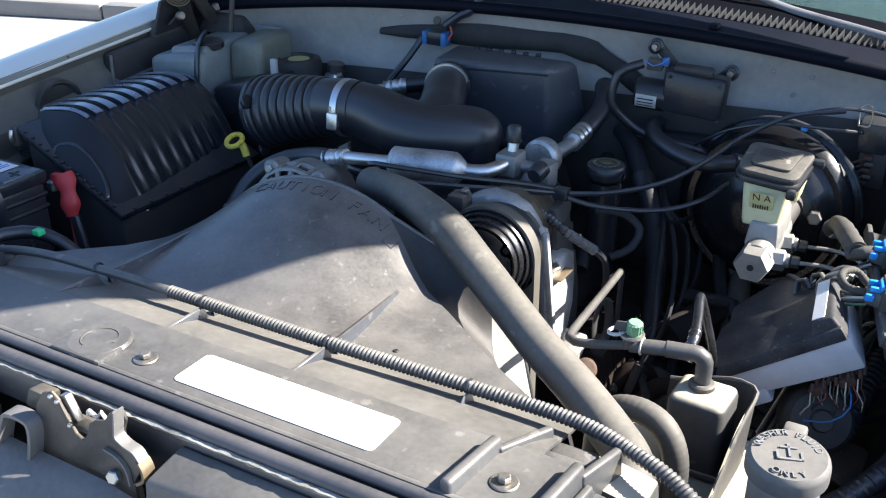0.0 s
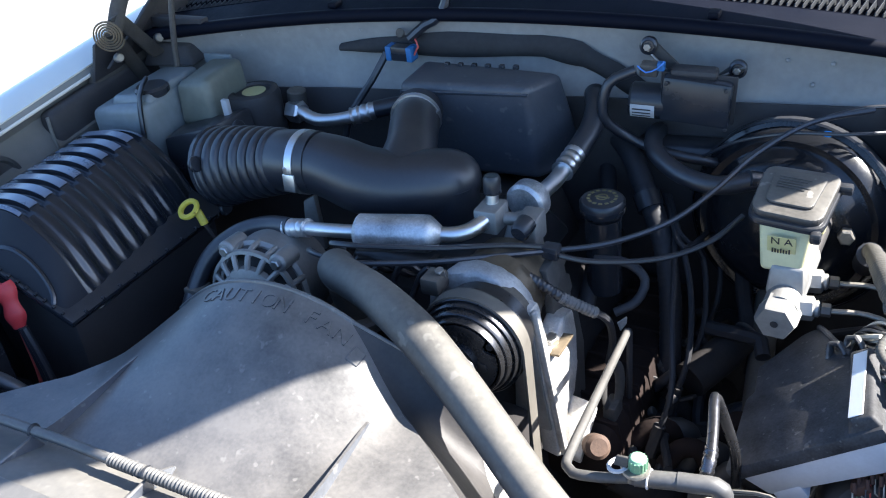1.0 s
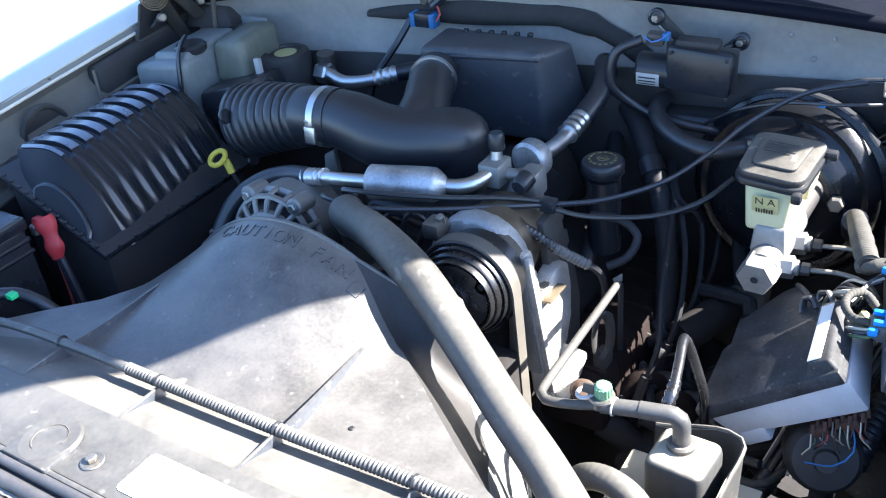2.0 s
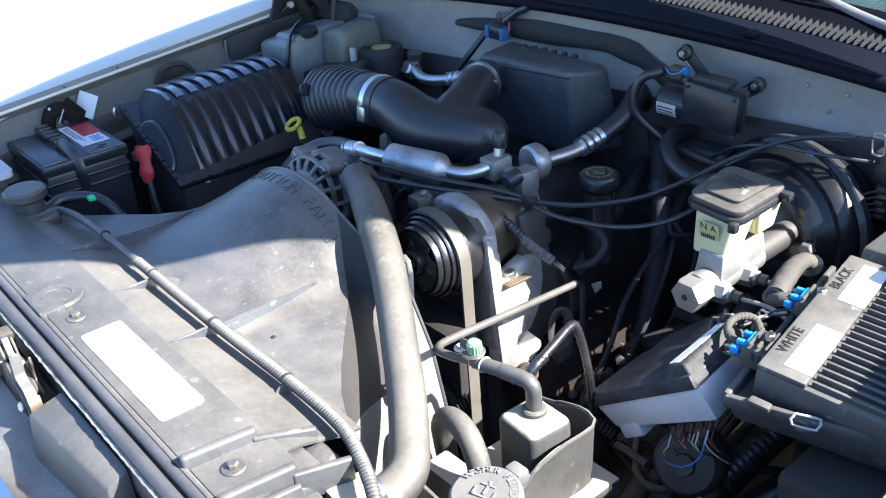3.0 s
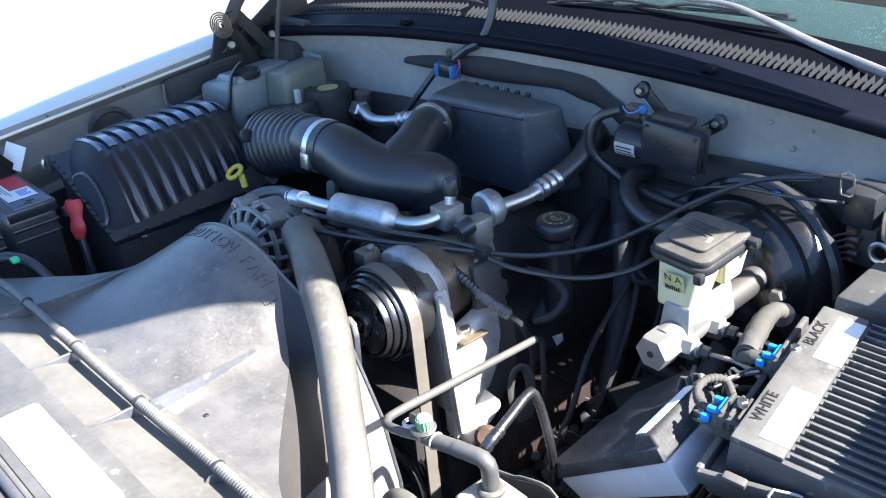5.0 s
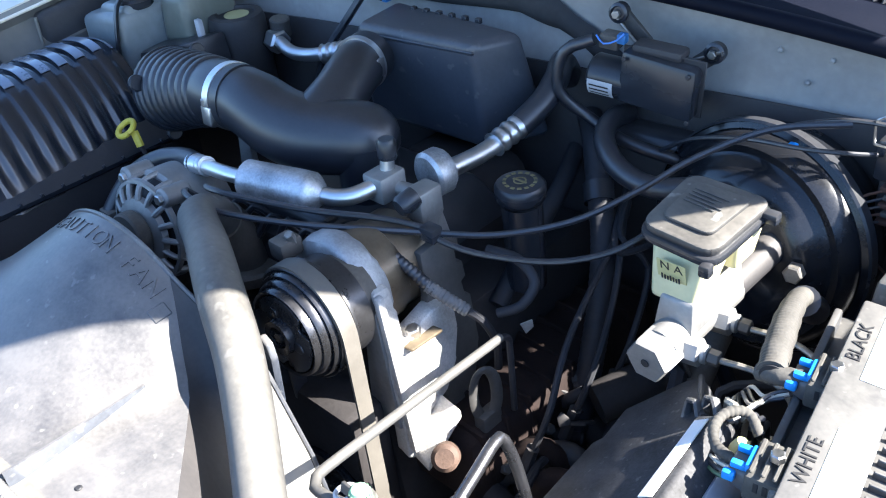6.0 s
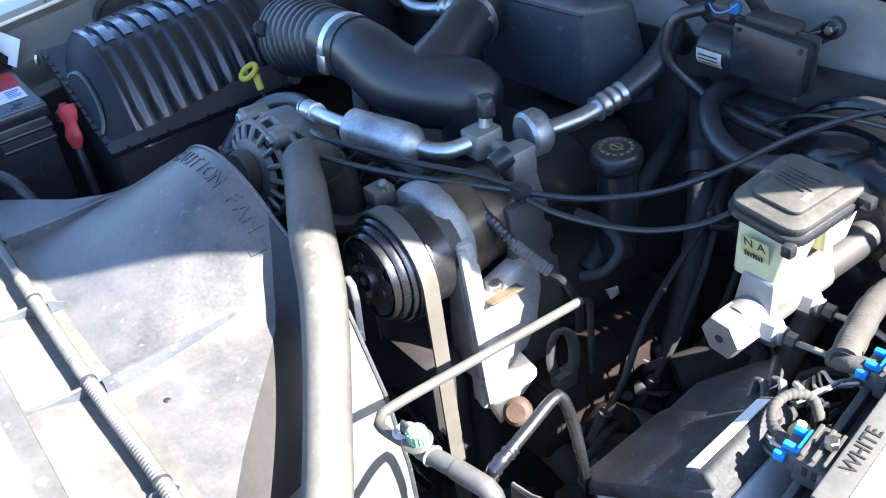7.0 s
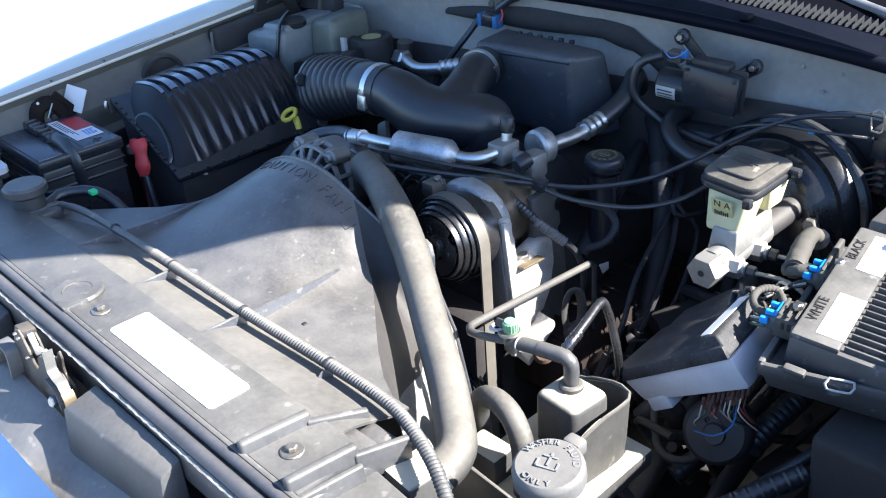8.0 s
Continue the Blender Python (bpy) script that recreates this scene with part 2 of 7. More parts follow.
gb = glass.node_tree.nodes["Principled BSDF"]
gb.inputs["Base Color"].default_value = (0.34, 0.53, 0.53, 1)
gb.inputs["Roughness"].default_value = 0.03
gb.inputs["Transmission Weight"].default_value = 0.9
gb.inputs["IOR"].default_value = 1.2
M["glass"] = glass


# ---- building helpers ----
def base_of(ob):
    p = Vector((0, 0, 0))
    while ob is not None:
        p = p + ob.location
        ob = ob.parent
    return p


def finish(name, bm, mat, flat=False):
    bmesh.ops.recalc_face_normals(bm, faces=bm.faces[:])
    me = bpy.data.meshes.new(name)
    bm.to_mesh(me)
    bm.free()
    me.materials.append(M[mat])
    if not flat:
        for p in me.polygons:
            p.use_smooth = True
        me.set_sharp_from_angle(angle=radians(38))
    return me


def part(name, bm, mat, parent, label="", flat=False):
    """Links a bmesh, given in world places, as one mesh under a thing or a part."""
    bmesh.ops.translate(bm, vec=-base_of(parent), verts=bm.verts[:])
    ob = new(name, finish(name, bm, mat, flat))
    ob.parent = parent
    return tagged(ob, label)


def thing(name, at, label, category, group="", kind=""):
    ob = new(name)
    ob.empty_display_size = 0.05
    ob.location = at
    return tagged(ob, label, category, group, kind)


def solo(name, bm, mat, at, label, category, group="", kind="", flat=False):
    """A thing of one mesh, given in world places."""
    bmesh.ops.translate(bm, vec=-Vector(at), verts=bm.verts[:])
    ob = new(name, finish(name, bm, mat, flat))
    ob.location = at
    return tagged(ob, label, category, group, kind)


def join(*bms):
    out = bmesh.new()
    for b in bms:
        me = bpy.data.meshes.new("tmp")
        b.to_mesh(me)
        b.free()
        out.from_mesh(me)
        bpy.data.meshes.remove(me)
    return out


def box(lo, hi, bevel=0.004, seg=2, m=None):
    """A box from corner to corner, with rounded edges."""
    bm = bmesh.new()
    bmesh.ops.create_cube(bm, size=1)
    lo, hi = Vector(lo), Vector(hi)
    s, c = hi - lo, (lo + hi) / 2
    for v in bm.verts:
        v.co = Vector((v.co.x * s.x, v.co.y * s.y, v.co.z * s.z)) + c
    if bevel > 0:
        bmesh.ops.bevel(bm, geom=bm.edges[:], offset=min(bevel, min(s) * 0.45), segments=seg, affect="EDGES", profile=0.5)
    if m is not None:
        bmesh.ops.transform(bm, matrix=m, verts=bm.verts[:])
    return bm


def hull8(bottom, top, bevel=0.004, seg=2):
    """A block from four bottom and four top corners, both counter-clockwise."""
    bm = bmesh.new()
    v = [bm.verts.new(p) for p in (*bottom, *top)]
    bm.faces.new((v[3], v[2], v[1], v[0]))
    bm.faces.new(v[4:8])
    for i in range(4):
        j = (i + 1) % 4
        bm.faces.new((v[i], v[j], v[4 + j], v[4 + i]))
    if bevel > 0:
        bmesh.ops.bevel(bm, geom=bm.edges[:], offset=bevel, segments=seg, affect="EDGES", profile=0.5)
    return bm


def smooth_line(pts, step):
    """Points along a smooth curve through pts, about step apart, with the length run so far."""
    p = [Vector(q) for q in pts]
    p = [2 * p[0] - p[1]] + p + [2 * p[-1] - p[-2]]
    out = []
    for i in range(1, len(p) - 2):
        a, b, c, d = p[i - 1 : i + 3]
        n = max(1, int((c - b).length / step))
        for k in range(n):
            t = k / n
            out.append(0.5 * (2 * b + (c - a) * t + (2 * a - 5 * b + 4 * c - d) * t * t + (3 * b - a - 3 * c + d) * t**3))
    out.append(p[-2])
    return out


def tube(pts, r, n=12, step=0.012, shape=None, cap=True, squash=1.0):
    """A round pipe along a smooth line. shape(run, whole) scales the radius along it."""
    line = smooth_line(pts, step)
    runs = [0.0]
    for a, b in zip(line, line[1:]):
        runs.append(runs[-1] + (b - a).length)
    bm = bmesh.new()
    ahead = (line[1] - line[0]).normalized()
    side = ahead.orthogonal().normalized()
    rings = []
    for i, c in enumerate(line):
        d = (line[min(i + 1, len(line) - 1)] - line[max(i - 1, 0)]).normalized()
        side = (ahead.rotation_difference(d) @ side).normalized()
        ahead = d
        up = ahead.cross(side)
        k = r * (shape(runs[i], runs[-1]) if shape else 1.0)
        rings.append([bm.verts.new(c + k * (math.cos(2 * math.pi * j / n) * side + squash * math.sin(2 * math.pi * j / n) * up)) for j in range(n)])
    for a, b in zip(rings, rings[1:]):
        for j in range(n):
            bm.faces.new((a[j], a[(j + 1) % n], b[(j + 1) % n], b[j]))
    if cap:
        bm.faces.new(rings[0][::-1])
        bm.faces.new(rings[-1])
    return bm


def ridged(pitch, depth):
    return lambda run, whole: 1.0 - depth * (0.5 - 0.5 * math.cos(2 * math.pi * run / pitch))


def lathe(profile, at, axis, n=28):
    """Turns a profile of (radius, height) about an axis that starts at a place."""
    bm = bmesh.new()
    q = Vector(axis).to_track_quat("Z", "Y").to_matrix()
    rings = []
    for r, h in profile:
        if r < 1e-5:
            rings.append([bm.verts.new(Vector(at) + q @ Vector((0, 0, h)))])
        else:
            rings.append([bm.verts.new(Vector(at) + q @ Vector((r * math.cos(2 * math.pi * j / n), r * math.sin(2 * math.pi * j / n), h))) for j in range(n)])
    for a, b in zip(rings, rings[1:]):
        for j in range(n):
            k = (j + 1) % n
            f = [a[j % len(a)], a[k % len(a)], b[k % len(b)], b[j % len(b)]]
            f = list(dict.fromkeys(f))
            if len(f) > 2:
                bm.faces.new(f)
    return bm


def disc(at, axis, r, h, bevel=0.002, n=24):
    """A short round block."""
    return lathe([(0, 0), (r - bevel, 0), (r, bevel), (r, h - bevel), (r - bevel, h), (0, h)], at, axis, n)


def hexnut(at, axis, r, h):
    return lathe([(0, 0), (r, 0), (r, h), (r * 0.8, h + r * 0.15), (0, h + r * 0.15)], at, axis, 6)


def sheet(f, nu, nv, thick=0.003):
    """A curved sheet: f(u, v) gives places for u, v from 0 to 1."""
    bm = bmesh.new()
    g = [[bm.verts.new(f(i / nu, j / nv)) for j in range(nv + 1)] for i in range(nu + 1)]
    for i in range(nu):
        for j in range(nv):
            bm.faces.new((g[i][j], g[i + 1][j], g[i + 1][j + 1], g[i][j + 1]))
    if thick:
        bmesh.ops.recalc_face_normals(bm, faces=bm.faces[:])
        bmesh.ops.solidify(bm, geom=bm.faces[:], thickness=thick)
    return bm


def letters(text, size, depth, m):
    """Raised letters in the built-in font, centred on m's origin, standing out along its z."""
    cu = bpy.data.curves.new("letters", "FONT")
    cu.body, cu.size, cu.extrude, cu.align_x, cu.align_y = text, size, depth, "CENTER", "CENTER"
    ob = bpy.data.objects.new("letters", cu)
    scene.collection.objects.link(ob)
    bpy.context.view_layer.update()
    me = bpy.data.meshes.new_from_object(ob)
    bm = bmesh.new()
    bm.from_mesh(me)
    bpy.data.objects.remove(ob)
    bpy.data.meshes.remove(me)
    bmesh.ops.transform(bm, matrix=m, verts=bm.verts[:])
    return bm


def axes(at, x, z):
    """A pose at a place, from its x way and, roughly, its z way."""
    x = Vector(x).normalized()
    y = Vector(z).cross(x).normalized()
    z = x.cross(y)
    m = Matrix((x, y, z)).transposed().to_4x4()
    m.translation = at
    return m


def flat_text(parent, name, text, size, m, mat="print", depth=0.0006):
    return part(name, letters(text, size, depth, m), mat, parent, flat=True)


def bars(parent, name, mat, m, w, h, rows, fill=0.55):
    """Writing too small to read: plain bars in rows."""
    bms = []
    for i in range(rows):
        y = h * (0.5 - (i + 0.5) / rows)
        run = w * (0.95 - 0.25 * ((i * 7) % 3) / 2)
        bms.append(box((-w / 2, y - h / rows * fill / 2, 0), (-w / 2 + run, y + h / rows * fill / 2, 0.0006), 0, m=m))
    return part(name, join(*bms), mat, parent, flat=True)


def prism(pts, way, bevel=0.003):
    """A flat shape of any outline, made thick along a way."""
    bm = bmesh.new()
    a = [bm.verts.new(p) for p in pts]
    b = [bm.verts.new(Vector(p) + Vector(way)) for p in pts]
    bm.faces.new(a)
    bm.faces.new(b[::-1])
    for i in range(len(a)):
        j = (i + 1) % len(a)
        bm.faces.new((a[i], b[i], b[j], a[j]))
    bmesh.ops.recalc_face_normals(bm, faces=bm.faces[:])
    if bevel > 0:
        bmesh.ops.bevel(bm, geom=bm.edges[:], offset=bevel, segments=2, affect="EDGES", profile=0.5)
    return bm


def rough_up(bm, amount, seed=1):
    """Makes a smooth casting uneven."""
    r = random.Random(seed)
    for v in bm.verts:
        v.co += amount * Vector((r.uniform(-1, 1), r.uniform(-1, 1), r.uniform(-1, 1)))
    return bm


# ---- ground ----
solo("ground", sheet(lambda u, v: (-300 + 600 * u, -300 + 600 * v, 0), 4, 4, 0), "concrete", (0, 0, 0), "pale sunlit concrete driveway and road", "ground", kind="structure")
kerb = thing("kerb", (-5.2, 4.6, 0), "low concrete kerb along the sunlit road", "kerb", kind="structure")
kd = Vector((1.2, 0.35, 0)).normalized()
for i in range(-4, 5):
    a = Vector((-5.3, 4.62, 0)) + kd * (1.5 * i)
    part("kerb_stone", box((0.006, -0.08, 0), (1.494, 0.08, 0.13), 0.02, 2, axes(a, kd, (0, 0, 1))), "kerb", kerb)
solo("pavement", box((-12, 0.085, 0.004), (12, 1.6, 0.12), 0.01, 1, axes((-5.3, 4.62, 0), kd, (0, 0, 1))), "concrete", (-5.3, 5.3, 0), "pale concrete pavement behind the kerb", "pavement", kind="structure")


# ---- body shell ----
def cowl_y(x):
    return 0.945 + 0.13 * x - 0.06 * max(0.0, -x - 0.35)


def cowl_z(x):
    return 1.198 - 0.115 * (x + 0.15) ** 2


fire = thing("firewall", (0, 0.95, 0.4), "beige painted firewall with a dark padded lower half", "firewall", kind="structure")
part("upper_panel", sheet(lambda u, v: (-0.74 + 1.62 * u, cowl_y(-0.74 + 1.62 * u) + 0.012 * math.sin(3.1 * v), 1.06 + (cowl_z(-0.74 + 1.62 * u) - 1.062) * v), 40, 8, 0.004), "firewall", fire)
part("lower_pad", sheet(lambda u, v: (-0.74 + 1.62 * u, cowl_y(-0.74 + 1.62 * u) - 0.03 * (1 - 0.72 * max(0.0, 8 * v - 7)) + 0.006 * math.sin(17 * u) * math.sin(9 * v) * (1 - v), 0.35 + 0.725 * v), 40, 16, 0.006), "grimy", fire, "dark grimy insulation pad")
for x, z in ((-0.52, 1.165), (-0.45, 1.17), (-0.36, 1.172), (-0.3, 1.172), (0.346, 1.135), (0.404, 1.131), (0.47, 1.14), (0.53, 1.12), (0.38, 1.10)):
    part("rivet", disc((x, cowl_y(x) + 0.006, z), (0.13, -1, 0), 0.0032, 0.006, 0.0015, 10), "firewall", fire)
# Unseen wall added to keep low sun out of the deep bay.
part("sun_screen_wall", box((0.79, 0.80, 0.90), (0.81, 1.04, 1.195), 0.004), "grimy", fire)
RECESS_LINE = [(-0.34, 1.142), (-0.26, 1.147), (-0.15, 1.150), (0.0, 1.150), (0.06, 1.138), (0.11, 1.108), (0.17, 1.066)]


def recess_shade_at(u, v):
    """A flat dark strip on the panel for a shaded recess, its left end thinning out."""
    k = min(int(u * (len(RECESS_LINE) - 1)), len(RECESS_LINE) - 2)
    a, b = RECESS_LINE[k], RECESS_LINE[k + 1]
    t = u * (len(RECESS_LINE) - 1) - k
    x, z = a[0] + (b[0] - a[0]) * t, a[1] + (b[1] - a[1]) * t
    tall = 0.034 * min(1.0, 0.2 + 3 * u) * (1 + 0.12 * math.sin(23 * u))
    return (x, cowl_y(x) + 0.004 - 0.0075 * math.sin(math.pi * v) ** 0.6, z + tall * (v - 0.5))


part("recess_shade", sheet(recess_shade_at, 42, 6, 0.003), "recess_dark", fire, "dark strip standing in for a shaded recess")

seal = thing("cowl_seal", (0, 0.95, 1.19), "black rubber weather seal along the firewall's top edge", "seal")
part("strip", tube([(x, cowl_y(x) - 0.004, cowl_z(x) + 0.002) for x in [-0.74 + 0.12 * i for i in range(14)]], 0.011, 10, 0.03), "cowl", seal)
part("ledge", sheet(lambda u, v: (-0.74 + 1.62 * u, cowl_y(-0.74 + 1.62 * u) + 0.004 + 0.055 * v, cowl_z(-0.74 + 1.62 * u) + 0.008 + 0.012 * v), 30, 3, 0.006), "cowl", seal)
for x in (-0.35, 0.243, 0.62):
    part("clip", box((x - 0.008, cowl_y(x) + 0.008, cowl_z(x) + 0.010), (x + 0.008, cowl_y(x) + 0.03, cowl_z(x) + 0.020), 0.003), "cowl", seal)

grille = thing("cowl_grille", (0, 1.02, 1.2), "dark plastic cowl grille with a row of upright slats", "grille")
part("tray", sheet(lambda u, v: (-0.74 + 1.62 * u, cowl_y(-0.74 + 1.62 * u) + 0.06 + 0.12 * v, cowl_z(-0.74 + 1.62 * u) + 0.010 + 0.03 * v), 30, 3, 0.006), "cowl_gloss", grille)
slat_meshes = {}
for x0, x1, pitch, dy, tall in ((-0.262, 0.78, 0.0104, 0.086, 1.0), (-0.72, -0.27, 0.0105, 0.078, 0.75), (-0.70, -0.28, 0.0105, 0.112, 0.7)):
    if tall not in slat_meshes:
        slat_meshes[tall] = finish("slat", hull8([(-0.0014, -0.018, -0.004), (0.0014, -0.018, -0.004), (0.0014, 0.014, 0), (-0.0014, 0.014, 0)], [(-0.0009, -0.010, 0.014 * tall), (0.0009, -0.010, 0.014 * tall), (0.0009, 0.010, 0.027 * tall), (-0.0009, 0.010, 0.027 * tall)], 0.0003, 1), "slat", True)
    for i in range(int((x1 - x0) / pitch)):
        x = x0 + pitch * i
        s = new("slat", slat_meshes[tall])
        s.parent = grille
        s.location = Vector((x, cowl_y(x) + dy, cowl_z(x) + 0.006 + 0.25 * (dy - 0.086))) - Vector(grille.location)
        s.rotation_euler = (0, 0, radians(-24))
part("front_lip", sheet(lambda u, v: (-0.74 + 1.62 * u, cowl_y(-0.74 + 1.62 * u) + 0.056 + 0.008 * v, cowl_z(-0.74 + 1.62 * u) + 0.012 + 0.009 * math.sin(3.1 * v)), 30, 4, 0.003), "cowl", grille)

solo("windshield", sheet(lambda u, v: (-0.72 + 1.5 * u, cowl_y(-0.72 + 1.5 * u) + 0.16 + 0.75 * v + 0.05 * (2 * u - 1) ** 2, cowl_z(-0.72 + 1.5 * u) + 0.028 + 0.55 * v), 24, 12, 0.005), "glass", (0, 1.2, 1.22), "teal tinted windscreen glass with light dust", "windscreen", kind="structure")
solo("dashboard", sheet(lambda u, v: (-0.74 + 1.54 * u, cowl_y(-0.74 + 1.54 * u) + 0.27 + 0.7 * v, 1.17 + 0.10 * math.sin(2.5 * v)), 20, 10, 0.01), "cowl", (0, 1.4, 1.1), "dark dashboard top behind the windscreen", "dashboard")

cabin = thing("cabin_shell", (0, 2.0, 0.9), "dark cabin interior behind the windscreen", "cabin", kind="structure")
part("rear_wall", box((-0.80, 2.35, 0.45), (0.90, 2.40, 1.95), 0.02), "cowl", cabin)
part("side_wall", box((-0.86, 1.30, 0.45), (-0.81, 2.34, 1.30), 0.02), "cowl", cabin)
part("side_wall", box((0.90, 1.45, 0.45), (0.95, 2.34, 1.25), 0.02), "cowl", cabin)
part("roof", box((-0.80, 1.98, 1.83), (0.90, 2.34, 1.86), 0.01), "beige_body", cabin)
part("cabin_floor", box((-0.80, 1.30, 0.45), (0.89, 2.34, 0.48), 0.01), "cowl", cabin)

wiper = thing("wiper", (0.5, 1.07, 1.18), "bare grey wiper arm with a black blade on the windscreen", "wiper")
part("arm", tube([(0.10, 1.133, 1.2535), (0.18, 1.138, 1.252), (0.26, 1.138, 1.231), (0.335, 1.138, 1.208), (0.468, 1.105, 1.19), (0.60, 1.07, 1.172)], 0.0074, 10, 0.02, lambda r, w: 0.5 + 0.5 * min(1.0, r / 0.25), squash=0.55), "wiper_arm", wiper)
part("arm_hook", tube([(0.035, 1.128, 1.250), (0.06, 1.130, 1.2555), (0.10, 1.133, 1.2545)], 0.0034, 8, 0.01, squash=0.6), "bolt", wiper)
ends = Vector((-0.145, 1.078, 1.232)), Vector((0.285, 1.158, 1.236))
part("blade", tube([ends[0], ends[0].lerp(ends[1], 0.5) + Vector((0, 0, 0.006)), ends[1]], 0.0032, 8, 0.03, squash=0.6), "rubber", wiper, "thin black rubber blade")
for a, b, h in ((0.05, 0.30, 0.007), (0.20, 0.52, 0.011), (0.48, 0.80, 0.011), (0.72, 0.97, 0.007)):
    part("blade_bridge", tube([ends[0].lerp(ends[1], a) + Vector((0, 0, 0.004)), ends[0].lerp(ends[1], 0.6 * a + 0.4 * b) + Vector((0, -0.002, h + 0.003)), ends[0].lerp(ends[1], b) + Vector((0, 0, 0.006))], 0.0026, 7, 0.02), "grille_slat", wiper)
part("pivot", disc((0.61, 1.068, 1.15), (0, 0, 1), 0.016, 0.03), "plastic", wiper)
wiper2 = thing("wiper", (-0.241, 1.035, 1.2), "grey wiper arm with its round pale pivot", "wiper")
part("arm", tube([(-0.236, 1.035, 1.216), (-0.341, 1.05, 1.226), (-0.541, 1.04, 1.234)], 0.0065, 8, 0.03, squash=0.5), "grille_slat", wiper2)
part("pivot", lathe([(0, 0.032), (0.010, 0.032), (0.013, 0.028), (0.014, 0.0), (0.018, -0.004), (0.018, -0.02), (0, -0.02)], (-0.241, 1.035, 1.188), (0.1, -0.25, 1), 22), "label_grey", wiper2, "pale round pivot cap")



def rail_z(y):
    return 1.085 + 0.094 * y


def fender(side, label):
    f = thing("fender", (side * 0.75, 0.3, 0.5), label, "fender")
    part("top", sheet(lambda u, v: (side * (0.734 + 0.130 * u), -0.25 + 1.30 * v, rail_z(-0.25 + 1.3 * v) + 0.012 * math.sin(2.2 * u) - 0.05 * u**4 - 0.1 * (1 - v) ** 4), 10, 24, 0.003), "beige_body", f)
    part("outer_panel", sheet(lambda u, v: (side * (0.863 + 0.05 * math.sin(3.1 * u)), -0.25 + 1.30 * v, rail_z(-0.25 + 1.3 * v) - 0.045 - 0.1 * (1 - v) ** 4 - 0.55 * u), 10, 14, 0.003), "beige_body", f)
    part("rail", sheet(lambda u, v: (side * (0.736 - 0.010 * u), -0.1 + 1.05 * v, rail_z(-0.1 + 1.05 * v) - 0.003 - 0.012 * u), 2, 24, 0.004), "beige", f)
    part("apron", sheet(lambda u, v: (side * (0.735 + 0.012 * math.sin(9 * u) - 0.04 * u), -0.1 + 1.02 * v, rail_z(-0.1 + 1.02 * v) - 0.016 - 0.12 * u), 8, 24, 0.004), "apron", f)
    part("inner_liner", sheet(lambda u, v: (side * (0.695 + 0.008 * math.sin(14 * v)), -0.1 + 1.02 * v, rail_z(-0.1 + 1.02 * v) - 0.13 - 0.55 * u), 8, 24, 0.006), "grimy", f)
    part("rear_liner", hull8([(side * 0.69, 0.59, 0.93), (side * 0.735, 0.59, 0.93), (side * 0.735, 0.88, 0.93), (side * 0.69, 0.88, 0.93)], [(side * 0.706, 0.592, 1.118), (side * 0.738, 0.592, 1.118), (side * 0.738, 0.875, 1.143), (side * 0.706, 0.875, 1.143)], 0.012, 3), "grimy", f, "dark liner panel below the hinge")
    part("seam_bead", tube([(side * 0.703, 0.586, 1.118), (side * 0.700, 0.583, 1.08), (side * 0.692, 0.584, 1.03)], 0.0028, 8, 0.01), "apron", f)
    part("lip_edge", tube([(side * 0.726, -0.1 + 0.1 * k, rail_z(-0.1 + 0.1 * k) - 0.013) for k in range(10)], 0.003, 8, 0.05), "beige_body", f)
    part("bulge", lathe([(0, 0.004), (0.036, 0.004), (0.040, 0.010), (0.045, 0.010), (0.047, 0)], (side * 0.715, 0.47, 1.055), (-side, 0, 0), 28), "bracket_dark", f, "dark rubber plug")
    for y in (0.12, 0.26, 0.367, 0.52):
        part("bolt", hexnut((side * 0.738, y, rail_z(y) - 0.014), (0, 0, 1), 0.008, 0.006), "cast", f)
    f.location.x += 0.10 if side > 0 else 0.0
    return f


fender(-1, "champagne painted front fender with its grey inner apron")
fender(1, "champagne painted front fender beside the engine computer")

# the open hood: its side edge throws the long slanting shadow
HOOD_LEAN = radians(55)


def hood_at(u, v, off=0.0):
    x = -0.75 + 1.54 * u
    w = 1.15 * v
    y0 = 0.975 + 0.05 * x
    return Vector((x, y0 - w * math.cos(HOOD_LEAN), 1.335 - 0.12 * max(0.0, x) * min(1.0, 0.35 + 2.2 * v) + w * math.sin(HOOD_LEAN) + 0.03 * math.sin(math.pi * v))) + off * Vector((0, -math.sin(HOOD_LEAN), -math.cos(HOOD_LEAN)))


hood = thing("hood", (0, 0.97, 1.28), "raised car hood, grey painted underside", "hood")
part("outer_skin", sheet(lambda u, v: hood_at(u, v, -0.03), 16, 16, 0.003), "beige_body", hood)
part("inner_frame", sheet(lambda u, v: hood_at(u, v), 16, 16, 0.006), "hood", hood)
# Hidden strip added to stop sun leaking past the hood's rear edge.
part("sun_screen_flange", sheet(lambda u, v: hood_at(0.875 * u, 0.0) + Vector((0, 0.085 * v, -0.012 * v)), 16, 3, 0.004), "hood", hood)
for u0 in (0.04, 0.47, 0.92):
    part("rib", sheet(lambda u, v: hood_at(u0 + 0.05 * u, 0.03 + 0.94 * v, 0.012), 2, 16, 0.012), "hood", hood)

hinge = thing("spring_hinge", (-0.66, 0.75, 1.1), "dark steel hinge with a flat coil spring", "hinge")
part("lower_arm", tube([(-0.70, 0.80, 1.10), (-0.68, 0.76, 1.16), (-0.648, 0.715, 1.215)], 0.012, 8, 0.02, squash=0.4), "cast", hinge)
